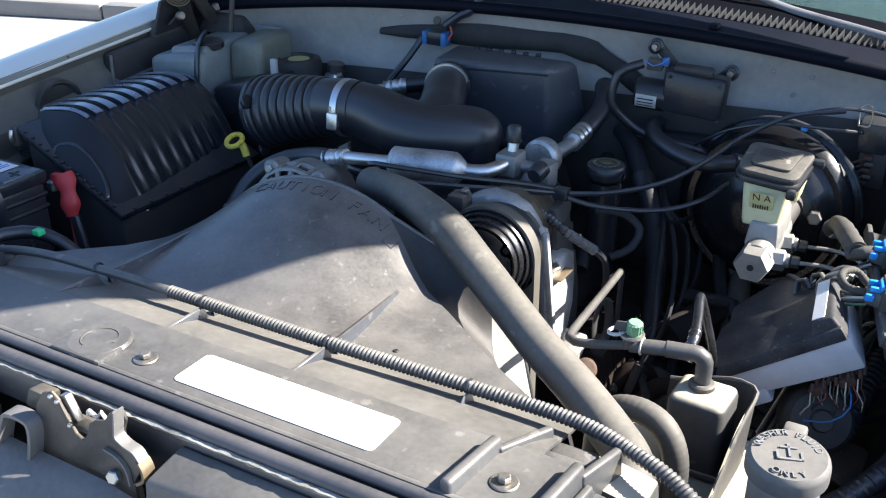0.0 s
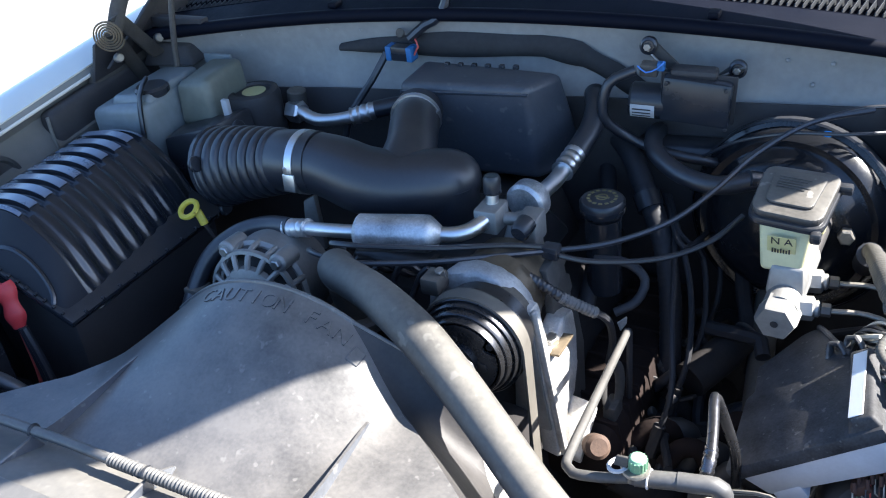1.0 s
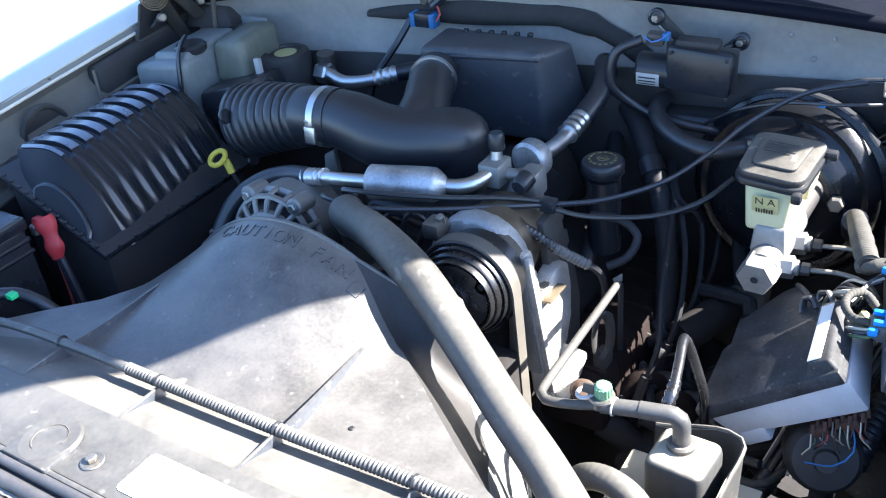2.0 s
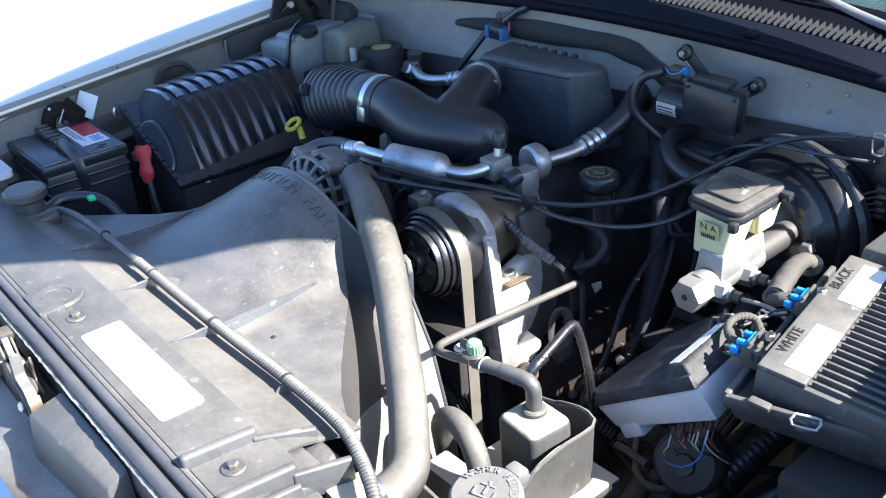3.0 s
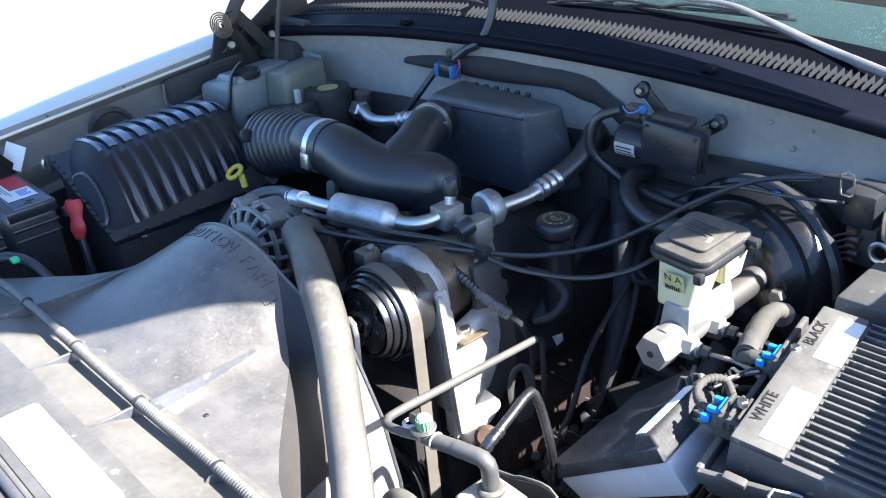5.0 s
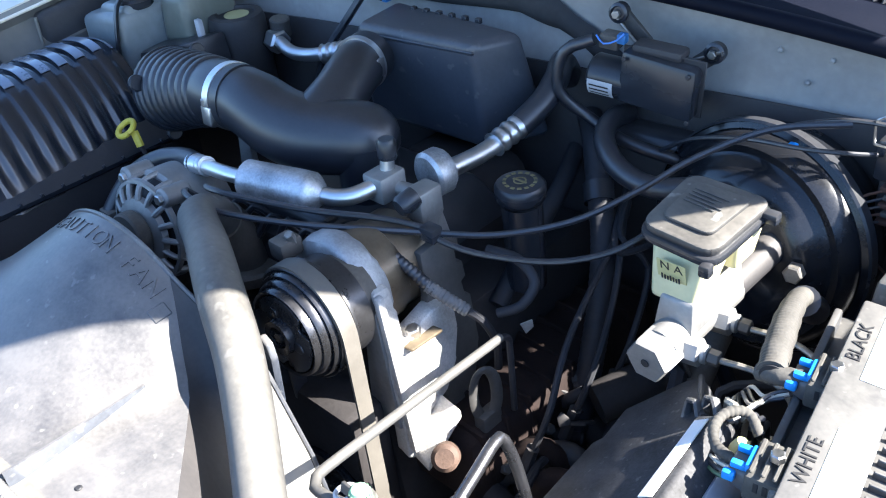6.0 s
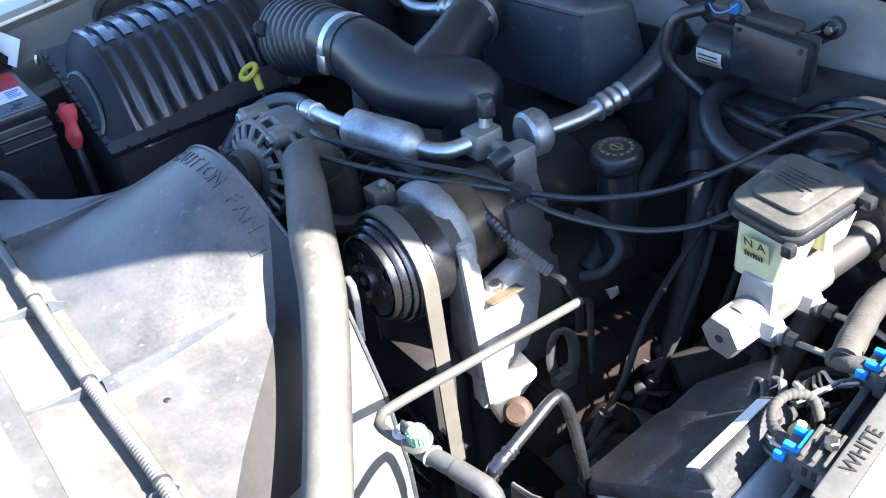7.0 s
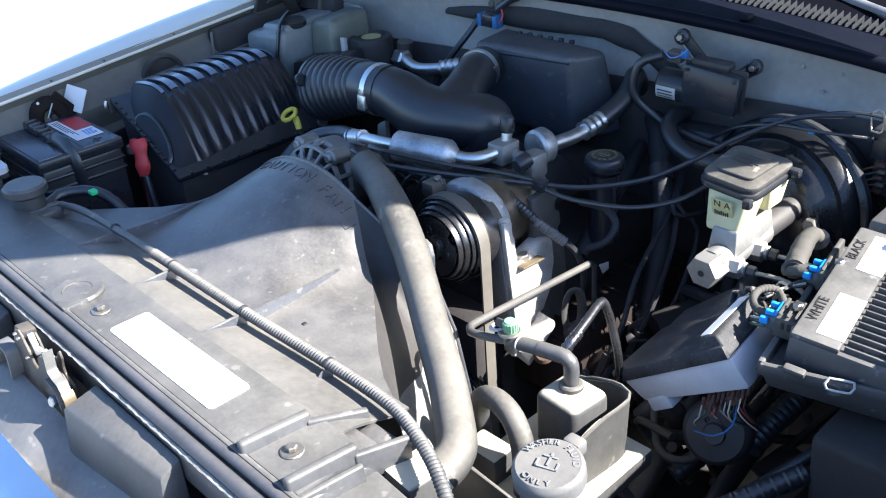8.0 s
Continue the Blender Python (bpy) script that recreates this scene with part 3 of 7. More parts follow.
part("upper_arm", tube([(-0.648, 0.72, 1.215), (-0.66, 0.78, 1.27), (-0.68, 0.93, 1.33)], 0.013, 8, 0.02, squash=0.4), "cast", hinge)
coil = []
for i in range(90):
    a = 2 * math.pi * i / 18
    r = 0.005 + 0.021 * i / 90
    coil.append(Vector((-0.64, 0.70, 1.216)) + r * math.cos(a) * Vector((0.85, 0.5, 0)) + r * math.sin(a) * Vector((0, 0, 1)))
part("spring", tube(coil, 0.0017, 6, 0.004), "zinc", hinge, "flat coil spring")
part("base_plate", hull8([(-0.735, 0.70, 1.12), (-0.71, 0.70, 1.12), (-0.70, 0.86, 1.13), (-0.735, 0.86, 1.13)], [(-0.73, 0.71, 1.145), (-0.715, 0.71, 1.145), (-0.71, 0.84, 1.165), (-0.73, 0.84, 1.165)], 0.006), "cast", hinge)
part("side_plate", prism([(-0.715, 0.70, 1.13), (-0.705, 0.715, 1.19), (-0.70, 0.76, 1.205), (-0.70, 0.80, 1.19), (-0.70, 0.84, 1.215), (-0.70, 0.93, 1.235), (-0.705, 0.95, 1.17), (-0.715, 0.87, 1.14)], (0.006, 0.001, 0), 0.0015), "grimy", hinge)
part("link", hull8([(-0.690, 0.715, 1.15), (-0.682, 0.715, 1.15), (-0.682, 0.745, 1.15), (-0.690, 0.745, 1.15)], [(-0.672, 0.86, 1.25), (-0.664, 0.86, 1.25), (-0.664, 0.89, 1.245), (-0.672, 0.89, 1.245)], 0.002), "grimy", hinge)
part("link", hull8([(-0.670, 0.80, 1.14), (-0.662, 0.80, 1.14), (-0.662, 0.83, 1.14), (-0.670, 0.83, 1.14)], [(-0.655, 0.72, 1.235), (-0.647, 0.72, 1.235), (-0.647, 0.745, 1.24), (-0.655, 0.745, 1.24)], 0.002), "cast", hinge)
part("cross_bar", box((-0.70, 0.845, 1.175), (-0.58, 0.865, 1.195), 0.003), "grimy", hinge)
part("foot", hull8([(-0.70, 0.80, 1.12), (-0.60, 0.82, 1.12), (-0.60, 0.90, 1.12), (-0.70, 0.90, 1.12)], [(-0.69, 0.82, 1.155), (-0.62, 0.84, 1.150), (-0.62, 0.89, 1.150), (-0.69, 0.89, 1.155)], 0.005), "grimy", hinge)
for y, z in ((0.73, 1.165), (0.825, 1.165), (0.87, 1.24)):
    part("pivot_pin", disc((-0.672, y, z), (1, -0.3, 0.2), 0.008, 0.012, 0.002), "bolt", hinge)
part("stay", tube([(-0.60, 0.78, 1.1), (-0.60, 0.80, 1.2), (-0.60, 0.84, 1.32)], 0.005, 8, 0.03), "cast", hinge)

# ---- front end ----
panel = thing("radiator_cover", (0, 0.0, 0.98), "dusty grey plastic cover over the radiator", "radiator cover")
part("top_plate", box((-0.56, -0.0265, 1.004), (0.40, 0.058, 1.016), 0.003), "plastic_panel", panel)
part("front_fold", box((-0.56, -0.0335, 0.985), (0.43, -0.027, 1.0185), 0.0025), "plastic_panel", panel)
part("round_boss", disc((-0.108, -0.001, 1.012), (0, 0, 1), 0.034, 0.010, 0.003, 36), "plastic_panel", panel)
part("boss_front", box((-0.142, -0.034, 1.006), (-0.074, -0.001, 1.0218), 0.002), "plastic_panel", panel)
part("boss_mark", tube([Vector((-0.108, 0.0, 1.0222)) + 0.019 * Vector((math.cos(a), math.sin(a), 0)) for a in [0.3 * i for i in range(16)]], 0.0008, 5, 0.01), "rubber_dusty", panel)
for bx, by in ((-0.045, 0.0), (0.348, 0.006)):
    part("washer", disc((bx, by, 1.016), (0, 0, 1), 0.0125, 0.002, 0.001), "bolt", panel)
    part("bolt", hexnut((bx, by, 1.019), (0, 0, 1), 0.006, 0.0035), "bolt", panel)


def rounded_sheet(x0, y0, x1, y1, z, r, thick):
    """A thin flat sheet with rounded corners."""
    bm = bmesh.new()
    vs = []
    for cx, cy, a0 in ((x1 - r, y1 - r, 0), (x0 + r, y1 - r, 90), (x0 + r, y0 + r, 180), (x1 - r, y0 + r, 270)):
        for k in range(5):
            a = radians(a0 + 22.5 * k)
            vs.append(bm.verts.new((cx + r * math.cos(a), cy + r * math.sin(a), z)))
    f = bm.faces.new(vs)
    ext = bmesh.ops.extrude_face_region(bm, geom=[f])
    bmesh.ops.translate(bm, vec=(0, 0, thick), verts=[v for v in ext["geom"] if isinstance(v, bmesh.types.BMVert)])
    return bm


part("sticker", rounded_sheet(0.004, -0.0145, 0.232, 0.037, 1.0163, 0.006, 0.0008), "label", panel, "blank sun-bleached white sticker")
part("end_floor", hull8([(0.30, -0.026, 0.995), (0.41, -0.026, 0.995), (0.41, 0.06, 0.992), (0.30, 0.06, 0.992)], [(0.303, -0.023, 1.009), (0.407, -0.023, 1.009), (0.407, 0.057, 1.004), (0.303, 0.057, 1.004)], 0.003), "plastic_panel", panel)
part("bolt_boss", lathe([(0, 0.009), (0.016, 0.009), (0.020, 0.006), (0.023, 0.0), (0, 0.0)], (0.353, 0.003, 1.007), (0, 0, 1), 28), "plastic_panel", panel)
part("boss_frame", box((0.326, -0.012, 1.006), (0.386, 0.036, 1.0115), 0.003), "plastic_panel", panel)


def standing_wall(a, b, wide, low, high):
    """An upright wall with a rounded top, between two places on the panel."""
    a, b = Vector((*a, 0)), Vector((*b, 0))
    side = (b - a).cross(Vector((0, 0, 1))).normalized() * wide
    up = lambda p, z: Vector((p.x, p.y, z))  # noqa: E731
    return hull8([up(a - side, 0.985), up(a + side, 0.985), up(b + side, 0.985), up(b - side, 0.985)], [up(a - 0.6 * side, low), up(a + 0.6 * side, low), up(b + 0.6 * side, high), up(b - 0.6 * side, high)], wide * 0.45, 3)


for x0, x1, x2 in ((0.312, 0.322, 0.350), (0.388, 0.397, 0.413)):
    part("bracket_wall", standing_wall((x0, -0.031), (x1, 0.047), 0.0088, 1.030, 1.029), "plastic_panel", panel)
    part("bracket_finger", standing_wall((x1 + 0.003, 0.040), (x2, 0.100), 0.0066, 1.021, 1.014), "plastic_panel", panel)
    part("wall_foot", standing_wall((x0 + 0.012, -0.030), (x1 + 0.011, 0.044), 0.006, 1.013, 1.012), "plastic_panel", panel)
part("bracket_step", box((0.340, 0.058, 0.985), (0.392, 0.078, 1.006), 0.004), "plastic_dusty", panel)
part("bracket_step", box((0.356, 0.078, 0.982), (0.398, 0.100, 1.001), 0.004), "plastic_dusty", panel)
part("end_plate", hull8([(0.404, -0.034, 0.965), (0.52, -0.034, 0.955), (0.52, 0.060, 0.950), (0.404, 0.062, 0.965)], [(0.404, -0.032, 0.996), (0.515, -0.032, 0.984), (0.515, 0.058, 0.980), (0.404, 0.060, 0.994)], 0.004), "plastic_panel", panel, "speckled dusty end plate")
part("bracket_end", hull8([(0.408, 0.063, 0.94), (0.452, 0.063, 0.94), (0.452, 0.118, 0.94), (0.408, 0.118, 0.94)], [(0.410, 0.065, 0.992), (0.448, 0.065, 0.986), (0.448, 0.114, 0.982), (0.410, 0.114, 0.990)], 0.004, 2), "dust_top", panel)

bay_x = (-0.405, -0.24, -0.075, 0.092)
part("bay_floor", sheet(lambda u, v: (-0.56 + 0.92 * u, 0.056 + (0.09 - 0.045 * min(1.0, max(0.0, (0.36 - 0.92 * u) / 0.19)) ** 1.5) * v, 1.0135 - 0.0215 * (v * v * (3 - 2 * v))), 40, 10, 0.003), "bay_dust", panel)
for x in bay_x:
    part("bay_rib", hull8([(x - 0.004, 0.056, 0.994), (x + 0.004, 0.056, 0.994), (x + 0.004, 0.128, 0.982), (x - 0.004, 0.128, 0.982)], [(x - 0.002, 0.056, 1.0145), (x + 0.002, 0.056, 1.0145), (x + 0.002, 0.113, 1.013), (x - 0.002, 0.113, 1.013)], 0.001, 1), "plastic_dusty", panel)

part("gusset", hull8([(0.249, 0.098, 0.99), (0.256, 0.096, 0.99), (0.262, 0.126, 0.985), (0.253, 0.126, 0.985)], [(0.253, 0.112, 1.006), (0.255, 0.112, 1.006), (0.258, 0.122, 1.008), (0.255, 0.122, 1.008)], 0.001, 1), "plastic_dusty", panel)

strip = thing("hood_seal", (0, -0.045, 1.0), "twin dark rubber seal along the radiator support", "seal")
for y, z, r in ((-0.0375, 1.0125, 0.0060), (-0.0515, 1.004, 0.0082)):
    part("bead", tube([(-0.60 + 0.1 * i, y, z) for i in range(12)], r, 14, 0.04), "seal", strip)
part("backing", box((-0.60, -0.0545, 0.985), (0.5, -0.034, 1.006), 0.003), "plastic_panel", strip)

support = thing("radiator_support", (0, -0.1, 0.5), "dark radiator support crossmember with a latch opening", "crossmember", kind="structure")
part("upper_lip", rough_up(sheet(lambda u, v: (-0.65 + 1.2 * u, -0.0640 + 0.007 * v, 1.0015 + 0.0012 * math.sin(3.1 * v)), 160, 2, 0.004), 0.0007, 5), "chipped", support, "speckled chipped flange edge")
part("lip_wall", box((-0.65, -0.0615, 0.960), (0.55, -0.055, 0.997), 0.002), "plastic_panel", support)
part("back_wall", box((-0.70, -0.03, 0.45), (0.62, 0.0, 0.985), 0.006), "grimy", support)
part("front_wall_right", hull8([(0.052, -0.128, 0.80), (0.25, -0.112, 0.80), (0.25, -0.0625, 0.80), (0.058, -0.0625, 0.80)], [(0.050, -0.104, 0.976), (0.245, -0.088, 0.980), (0.245, -0.0625, 0.992), (0.058, -0.0625, 0.992)], 0.004), "plastic_panel", support)
part("front_wall_end", hull8([(0.252, -0.115, 0.80), (0.62, -0.115, 0.80), (0.62, -0.0625, 0.80), (0.252, -0.0625, 0.80)], [(0.262, -0.080, 0.945), (0.60, -0.077, 0.945), (0.60, -0.0625, 0.955), (0.262, -0.0625, 0.955)], 0.006), "plastic_panel", support)
part("front_wall_left", hull8([(-0.65, -0.13, 0.80), (-0.19, -0.13, 0.80), (-0.195, -0.0625, 0.80), (-0.65, -0.0625, 0.80)], [(-0.65, -0.095, 0.972), (-0.195, -0.095, 0.972), (-0.20, -0.0625, 0.982), (-0.65, -0.0625, 0.982)], 0.005), "plastic_panel", support)
part("grille_top", sheet(lambda u, v: (-0.7 + 1.45 * u, -0.098 - 0.055 * v, 0.928 + 0.024 * min(1.0, max(0.0, (0.515 - u) / 0.02)) - 0.02 * v - 0.015 * v * v + 0.004 * math.sin(9 * u)), 40, 8, 0.004), "valance", support)
solo("front_trim", sheet(lambda u, v: (-0.74 + 1.5 * u, -0.153 - 0.10 * math.sin(1.4 * v), 0.915 - 0.02 * v - 0.12 * v ** 3), 24, 14, 0.006), "chrome", (0, -0.18, 0.75), "bright chrome grille bar at the front", "trim")
solo("bumper", sheet(lambda u, v: (-0.9 + 1.8 * u, -0.24 - 0.1 * math.sin(3.1 * v) + 0.2 * (2 * u - 1) ** 4, 0.72 - 0.32 * v), 30, 10, 0.006), "chrome", (0, -0.3, 0.4), "curved chrome front bumper bar", "bumper")

latch = thing("hood_latch", (-0.03, -0.08, 0.90), "dusty worn steel hood latch with brown grease", "latch")
LATCH = [(-0.100, 0.955), (-0.100, 0.985), (-0.092, 1.006), (-0.080, 1.022), (-0.066, 1.028), (-0.058, 1.020), (-0.050, 1.002), (-0.042, 0.989), (-0.034, 0.985), (-0.027, 0.993), (-0.021, 1.008), (-0.012, 1.015), (0.0, 1.018), (0.009, 1.030), (0.015, 1.034), (0.018, 1.024), (0.012, 1.010), (0.013, 1.001), (0.021, 0.996), (0.033, 0.992), (0.036, 0.975), (0.027, 0.960), (0.027, 0.935), (-0.02, 0.918), (-0.086, 0.920)]


def strip_sheet(path, y0, y1, thick):
    """A bent band of steel: a smooth line in x and z, as wide as y0 to y1."""
    line = smooth_line([(x, 0, z) for x, z in path], 0.003)
    n = len(line) - 1
    return sheet(lambda u, v: line[round(u * n)] + Vector((0, y0 + (y1 - y0) * v, 0)), n, 3, thick)


part("front_plate", rough_up(prism([Vector((x - 0.002, -0.094, z - 0.003)) for x, z in LATCH], (0, 0.0035, 0), 0.0012), 0.0004, 3), "latch", latch)
part("rear_plate", prism([Vector((x * 0.9 - 0.010, -0.077, z - 0.016)) for x, z in LATCH], (0, 0.0035, 0), 0.0012), "latch", latch)
part("neck", strip_sheet([(0.016, 1.033), (0.013, 1.014), (0.012, 1.004), (0.022, 0.997), (0.033, 0.994), (0.039, 0.986)], -0.098, -0.086, 0.002), "strap_steel", latch, "bent shiny edge of the latch")
part("greased_tab", strip_sheet([(0.039, 0.986), (0.043, 0.977), (0.042, 0.966), (0.032, 0.958)], -0.098, -0.084, 0.003), "zinc", latch, "brown greased tab")
part("arched_edge", strip_sheet([(-0.004, 0.987), (0.012, 0.983), (0.022, 0.972), (0.024, 0.955)], -0.0985, -0.0945, 0.0018), "strap_steel", latch)
part("spine", tube([(-0.088, -0.080, 0.990), (-0.06, -0.080, 0.985), (-0.02, -0.080, 0.985), (0.01, -0.080, 0.968)], 0.009, 8, 0.008, squash=0.7), "cast", latch)
part("hook", hull8([(-0.066, -0.088, 1.018), (-0.058, -0.088, 1.020), (-0.058, -0.080, 1.020), (-0.066, -0.080, 1.018)][::-1], [(-0.052, -0.088, 0.990), (-0.046, -0.088, 0.994), (-0.046, -0.080, 0.994), (-0.052, -0.080, 0.990)][::-1], 0.0012), "steel", latch, "bright worn striker hook")
for x, z in ((-0.056, 1.024), (-0.044, 1.002), (-0.064, 1.027)):
    part("rivet", disc((x, -0.097, z - 0.004), (0.1, -1, 0.4), 0.0022, 0.004, 0.001, 10), "steel", latch)
part("jaw", tube([(-0.036, -0.083, 1.004), (-0.030, -0.086, 1.012), (-0.020, -0.086, 1.008), (-0.016, -0.084, 1.014), (-0.010, -0.083, 1.004), (-0.001, -0.083, 1.012)], 0.0022, 7, 0.004), "bracket", latch)
part("bolt", hexnut((0.004, -0.096, 0.958), (0.2, -1, 0.3), 0.007, 0.006), "steel", latch)
part("release_strap", strip_sheet([(-0.153, 0.925), (-0.148, 0.945), (-0.132, 0.982), (-0.122, 0.991), (-0.100, 0.992), (-0.091, 0.986), (-0.092, 0.968), (-0.101, 0.938)], -0.110, -0.093, 0.004), "strap_steel", latch, "dusty bent release strap")
part("strap_root", hull8([(-0.125, -0.086, 0.985), (-0.095, -0.086, 0.985), (-0.095, -0.066, 0.985), (-0.125, -0.066, 0.985)], [(-0.118, -0.084, 1.006), (-0.092, -0.084, 1.006), (-0.092, -0.066, 1.004), (-0.118, -0.066, 1.004)], 0.003), "latch", latch)

# ---- fan shroud ----
RX, RZ, RR = -0.09, 0.867, 0.21


def brim_y(x):
    """The shroud's front edge, which bends forward at the battery end."""
    return 0.138 - 0.035 * min(1.0, max(0.0, (-0.20 - x) / 0.19)) ** 1.5


FOLD = [(0.0, 0.352), (0.11, 0.30), (0.257, 0.252), (0.414, 0.207), (0.617, 0.15), (0.73, 0.116), (0.84, 0.074), (0.95, 0.036), (1.0, 0.016)]
LEFT = [(0.0, -0.43), (0.105, -0.405), (0.24, -0.365), (0.42, -0.312), (0.65, -0.279), (1.0, -0.262)]


def along(table, w):
    for (a, x0), (b, x1) in zip(table, table[1:]):
        if w <= b:
            return x0 + (x1 - x0) * (w - a) / (b - a)
    return table[-1][1]


def shroud_at(s, w):
    """s: 0 to 1 from the battery side over the top to the fold beside the hose; w: 0 at the radiator, 1 at the fan ring."""
    k = max(0.0, (s - 0.06) / 0.94)
    x = along(LEFT, w) + (along(FOLD, w) - along(LEFT, w)) * k
    y0 = brim_y(x)
    ring = RZ + math.sqrt(max(0.0, RR * RR - (x - RX) ** 2))
    soft = max(0.0, 0.055 - abs(ring - 0.985)) / 0.055
    rise = max(ring, 0.985) + soft * soft * 0.055 / 4 - 0.985
    z = 0.992 - 0.007 * w + rise * (0.45 * w * w * (3 - 2 * w) + 0.55 * w)
    if s < 0.06:
        z = 0.86 + (z - 0.86) * s / 0.06
    return Vector((x, y0 + (0.36 - y0) * w, z))


def flank_at(u, w):
    """The flank beside the hose: a steep wall, then a low shoulder and the outer side."""
    a = shroud_at(1.0, w)
    rx = max(0.36 - 0.155 * w, a.x + 0.02)
    rear = min(1.0, max(0.0, (w - 0.8) / 0.2)) ** 2
    c = Vector((rx, a.y, 0.84 + 0.07 * rear))
    b = a.lerp(c, 0.6) + Vector((0.012, 0, 0.012)) * (1 + 1.5 * rear)
    d = c + Vector((0.022, 0, -0.09))
    e = Vector((c.x + 0.028, c.y, 0.60))
    pts = [a, b, c, d, e]
    k = min(int(u * 4), 3)
    return pts[k].lerp(pts[k + 1], u * 4 - k)


shroud = thing("fan_shroud", (-0.1, 0.25, 0.6), "dusty grey plastic fan shroud half in hood shadow", "fan shroud")
part("cover", sheet(shroud_at, 80, 26, 0.004), "plastic_dusty", shroud)
# Black colour stands in for the hose's shadow along this wall.
part("flank_wall", sheet(lambda u, w: flank_at(0.27 * min(1.0, 0.30 + 1.15 * w) * u, w), 6, 18, 0.004), "grimy", shroud, "steep inner wall, coloured dark for the hose shade")
# Made paler than the cover for the sun it faces.
part("flank", sheet(lambda u, w: flank_at(0.27 * min(1.0, 0.30 + 1.15 * w) * (1 - u) + u, w), 20, 18, 0.004), "flank_sunlit", shroud, "dusty outer flank, coloured pale for the sun on it")
part("ring_lip", tube([shroud_at(i / 24, 1.0) + Vector((0, 0.003, 0)) for i in range(25)], 0.003, 8, 0.03), "plastic_dusty", shroud)
part("flank_lip", tube([flank_at(i / 12, 1.0) + Vector((0, 0.003, 0)) for i in range(13)], 0.0025, 8, 0.03), "plastic_dusty", shroud)
part("tab", prism([(0.120, 0.372, 0.955), (0.155, 0.369, 0.945), (0.154, 0.373, 1.0), (0.148, 0.375, 1.015), (0.136, 0.376, 1.02), (0.125, 0.376, 1.012), (0.120, 0.375, 0.985)], (0.002, 0.008, 0), 0.002), "plastic_dusty", shroud)


def shroud_z(x, y):
    """The shroud's height over a place."""
    w = min(1.0, max(0.0, (y - 0.138) / 0.222))
    best = min((shroud_at(i / 400, w) for i in range(25, 400)), key=lambda p: abs(p.x - x))
    return best.z


for (ax, ay), (bx, by) in (((0.092, 0.13), (0.08, 0.275)), ((-0.24, 0.13), (-0.232, 0.262)), ((-0.075, 0.128), (-0.076, 0.15))):
    pts = [(ax + (bx - ax) * i / 10, ay + (by - ay) * i / 10) for i in range(11)]
    fin = bmesh.new()
    low, high = [], []
    for i, (x, y) in enumerate(pts):
        z = shroud_z(x, y)
        h = 0.017 * (1 - i / 10) ** 0.8 + 0.001
        low.append([fin.verts.new((x + d, y, z - 0.004)) for d in (-0.0026, 0.0026)])
        high.append([fin.verts.new((x + d, y, z + h)) for d in (-0.0015, 0.0015)])
    for i in range(10):
        fin.faces.new((low[i][0], low[i + 1][0], high[i + 1][0], high[i][0]))
        fin.faces.new((low[i][1], high[i][1], high[i + 1][1], low[i + 1][1]))
        fin.faces.new((high[i][0], high[i + 1][0], high[i + 1][1], high[i][1]))
    part("fin", fin, "plastic_dusty", shroud, flat=True)
part("hole", disc((0.142, 0.17, shroud_z(0.142, 0.17) - 0.003), (0, 0, 1), 0.0035, 0.0045, 0.001, 14), "print", shroud)


def on_shroud(x, y):
    """A pose on the shroud's skin, its x along the ring and its z outwards."""
    w = (y - 0.138) / 0.222
    s = min((i / 2000 for i in range(130, 1980)), key=lambda q: abs(shroud_at(q, w).x - x))
    p = shroud_at(s, w)
    du = shroud_at(s + 0.004, w) - p
    dv = shroud_at(s, w + 0.01) - p
    return axes(p, du, du.cross(dv))


word = "CAUTION FAN"
for i, ch in enumerate(word):
    if ch == " ":
        continue
    x = -0.173 + 0.0187 * i
    part("raised_letter", letters(ch, 0.027, 0.0012, on_shroud(x, 0.340)), "plastic_dusty", shroud, flat=True)
part("raised_tab", box((-0.008, -0.010, -0.004), (0.008, 0.010, 0.0012), 0.001, 1, on_shroud(0.036, 0.330)), "plastic_dusty", shroud)

fan = thing("cooling_fan", (RX, 0.33, RZ), "dark engine cooling fan inside the shroud", "fan")
part("hub", disc((RX, 0.30, RZ), (0, 1, 0), 0.065, 0.06, 0.008), "cast", fan)
for i in range(7):
    a = 2 * math.pi * i / 7
    e1, e2 = Vector((math.cos(a), 0, math.sin(a))), Vector((-math.sin(a), 0.5, math.cos(a))).normalized()
    c = Vector((RX, 0.33, RZ))
    part("blade", sheet(lambda u, v: c + e1 * (0.06 + 0.13 * u) + e2 * (0.09 * (v - 0.5)), 4, 3, 0.003), "plastic", fan)

loom = thing("wiring_loom", (0, 0.12, 1.0), "dusty grey corrugated wiring conduit clipped over the shroud", "conduit")
lp = [(-0.62, 0.13, 0.93), (-0.50, 0.10, 0.985), (-0.36, 0.113, 1.014), (-0.22, 0.118, 1.017), (-0.075, 0.118, 1.016), (0.092, 0.119, 1.0135), (0.255, 0.124, 1.010), (0.36, 0.120, 1.012), (0.42, 0.105, 1.011), (0.475, 0.082, 1.005), (0.53, 0.05, 0.98), (0.56, 0.02, 0.93)]
part("smooth_sleeve", tube(lp[:4] + [(-0.12, 0.118, 1.0165)], 0.0058, 10, 0.02), "plastic_panel", loom)
part("corrugated_sleeve", tube([(-0.125, 0.118, 1.0165)] + lp[4:], 0.0076, 12, 0.0011, ridged(0.0046, 0.22)), "loom", loom)
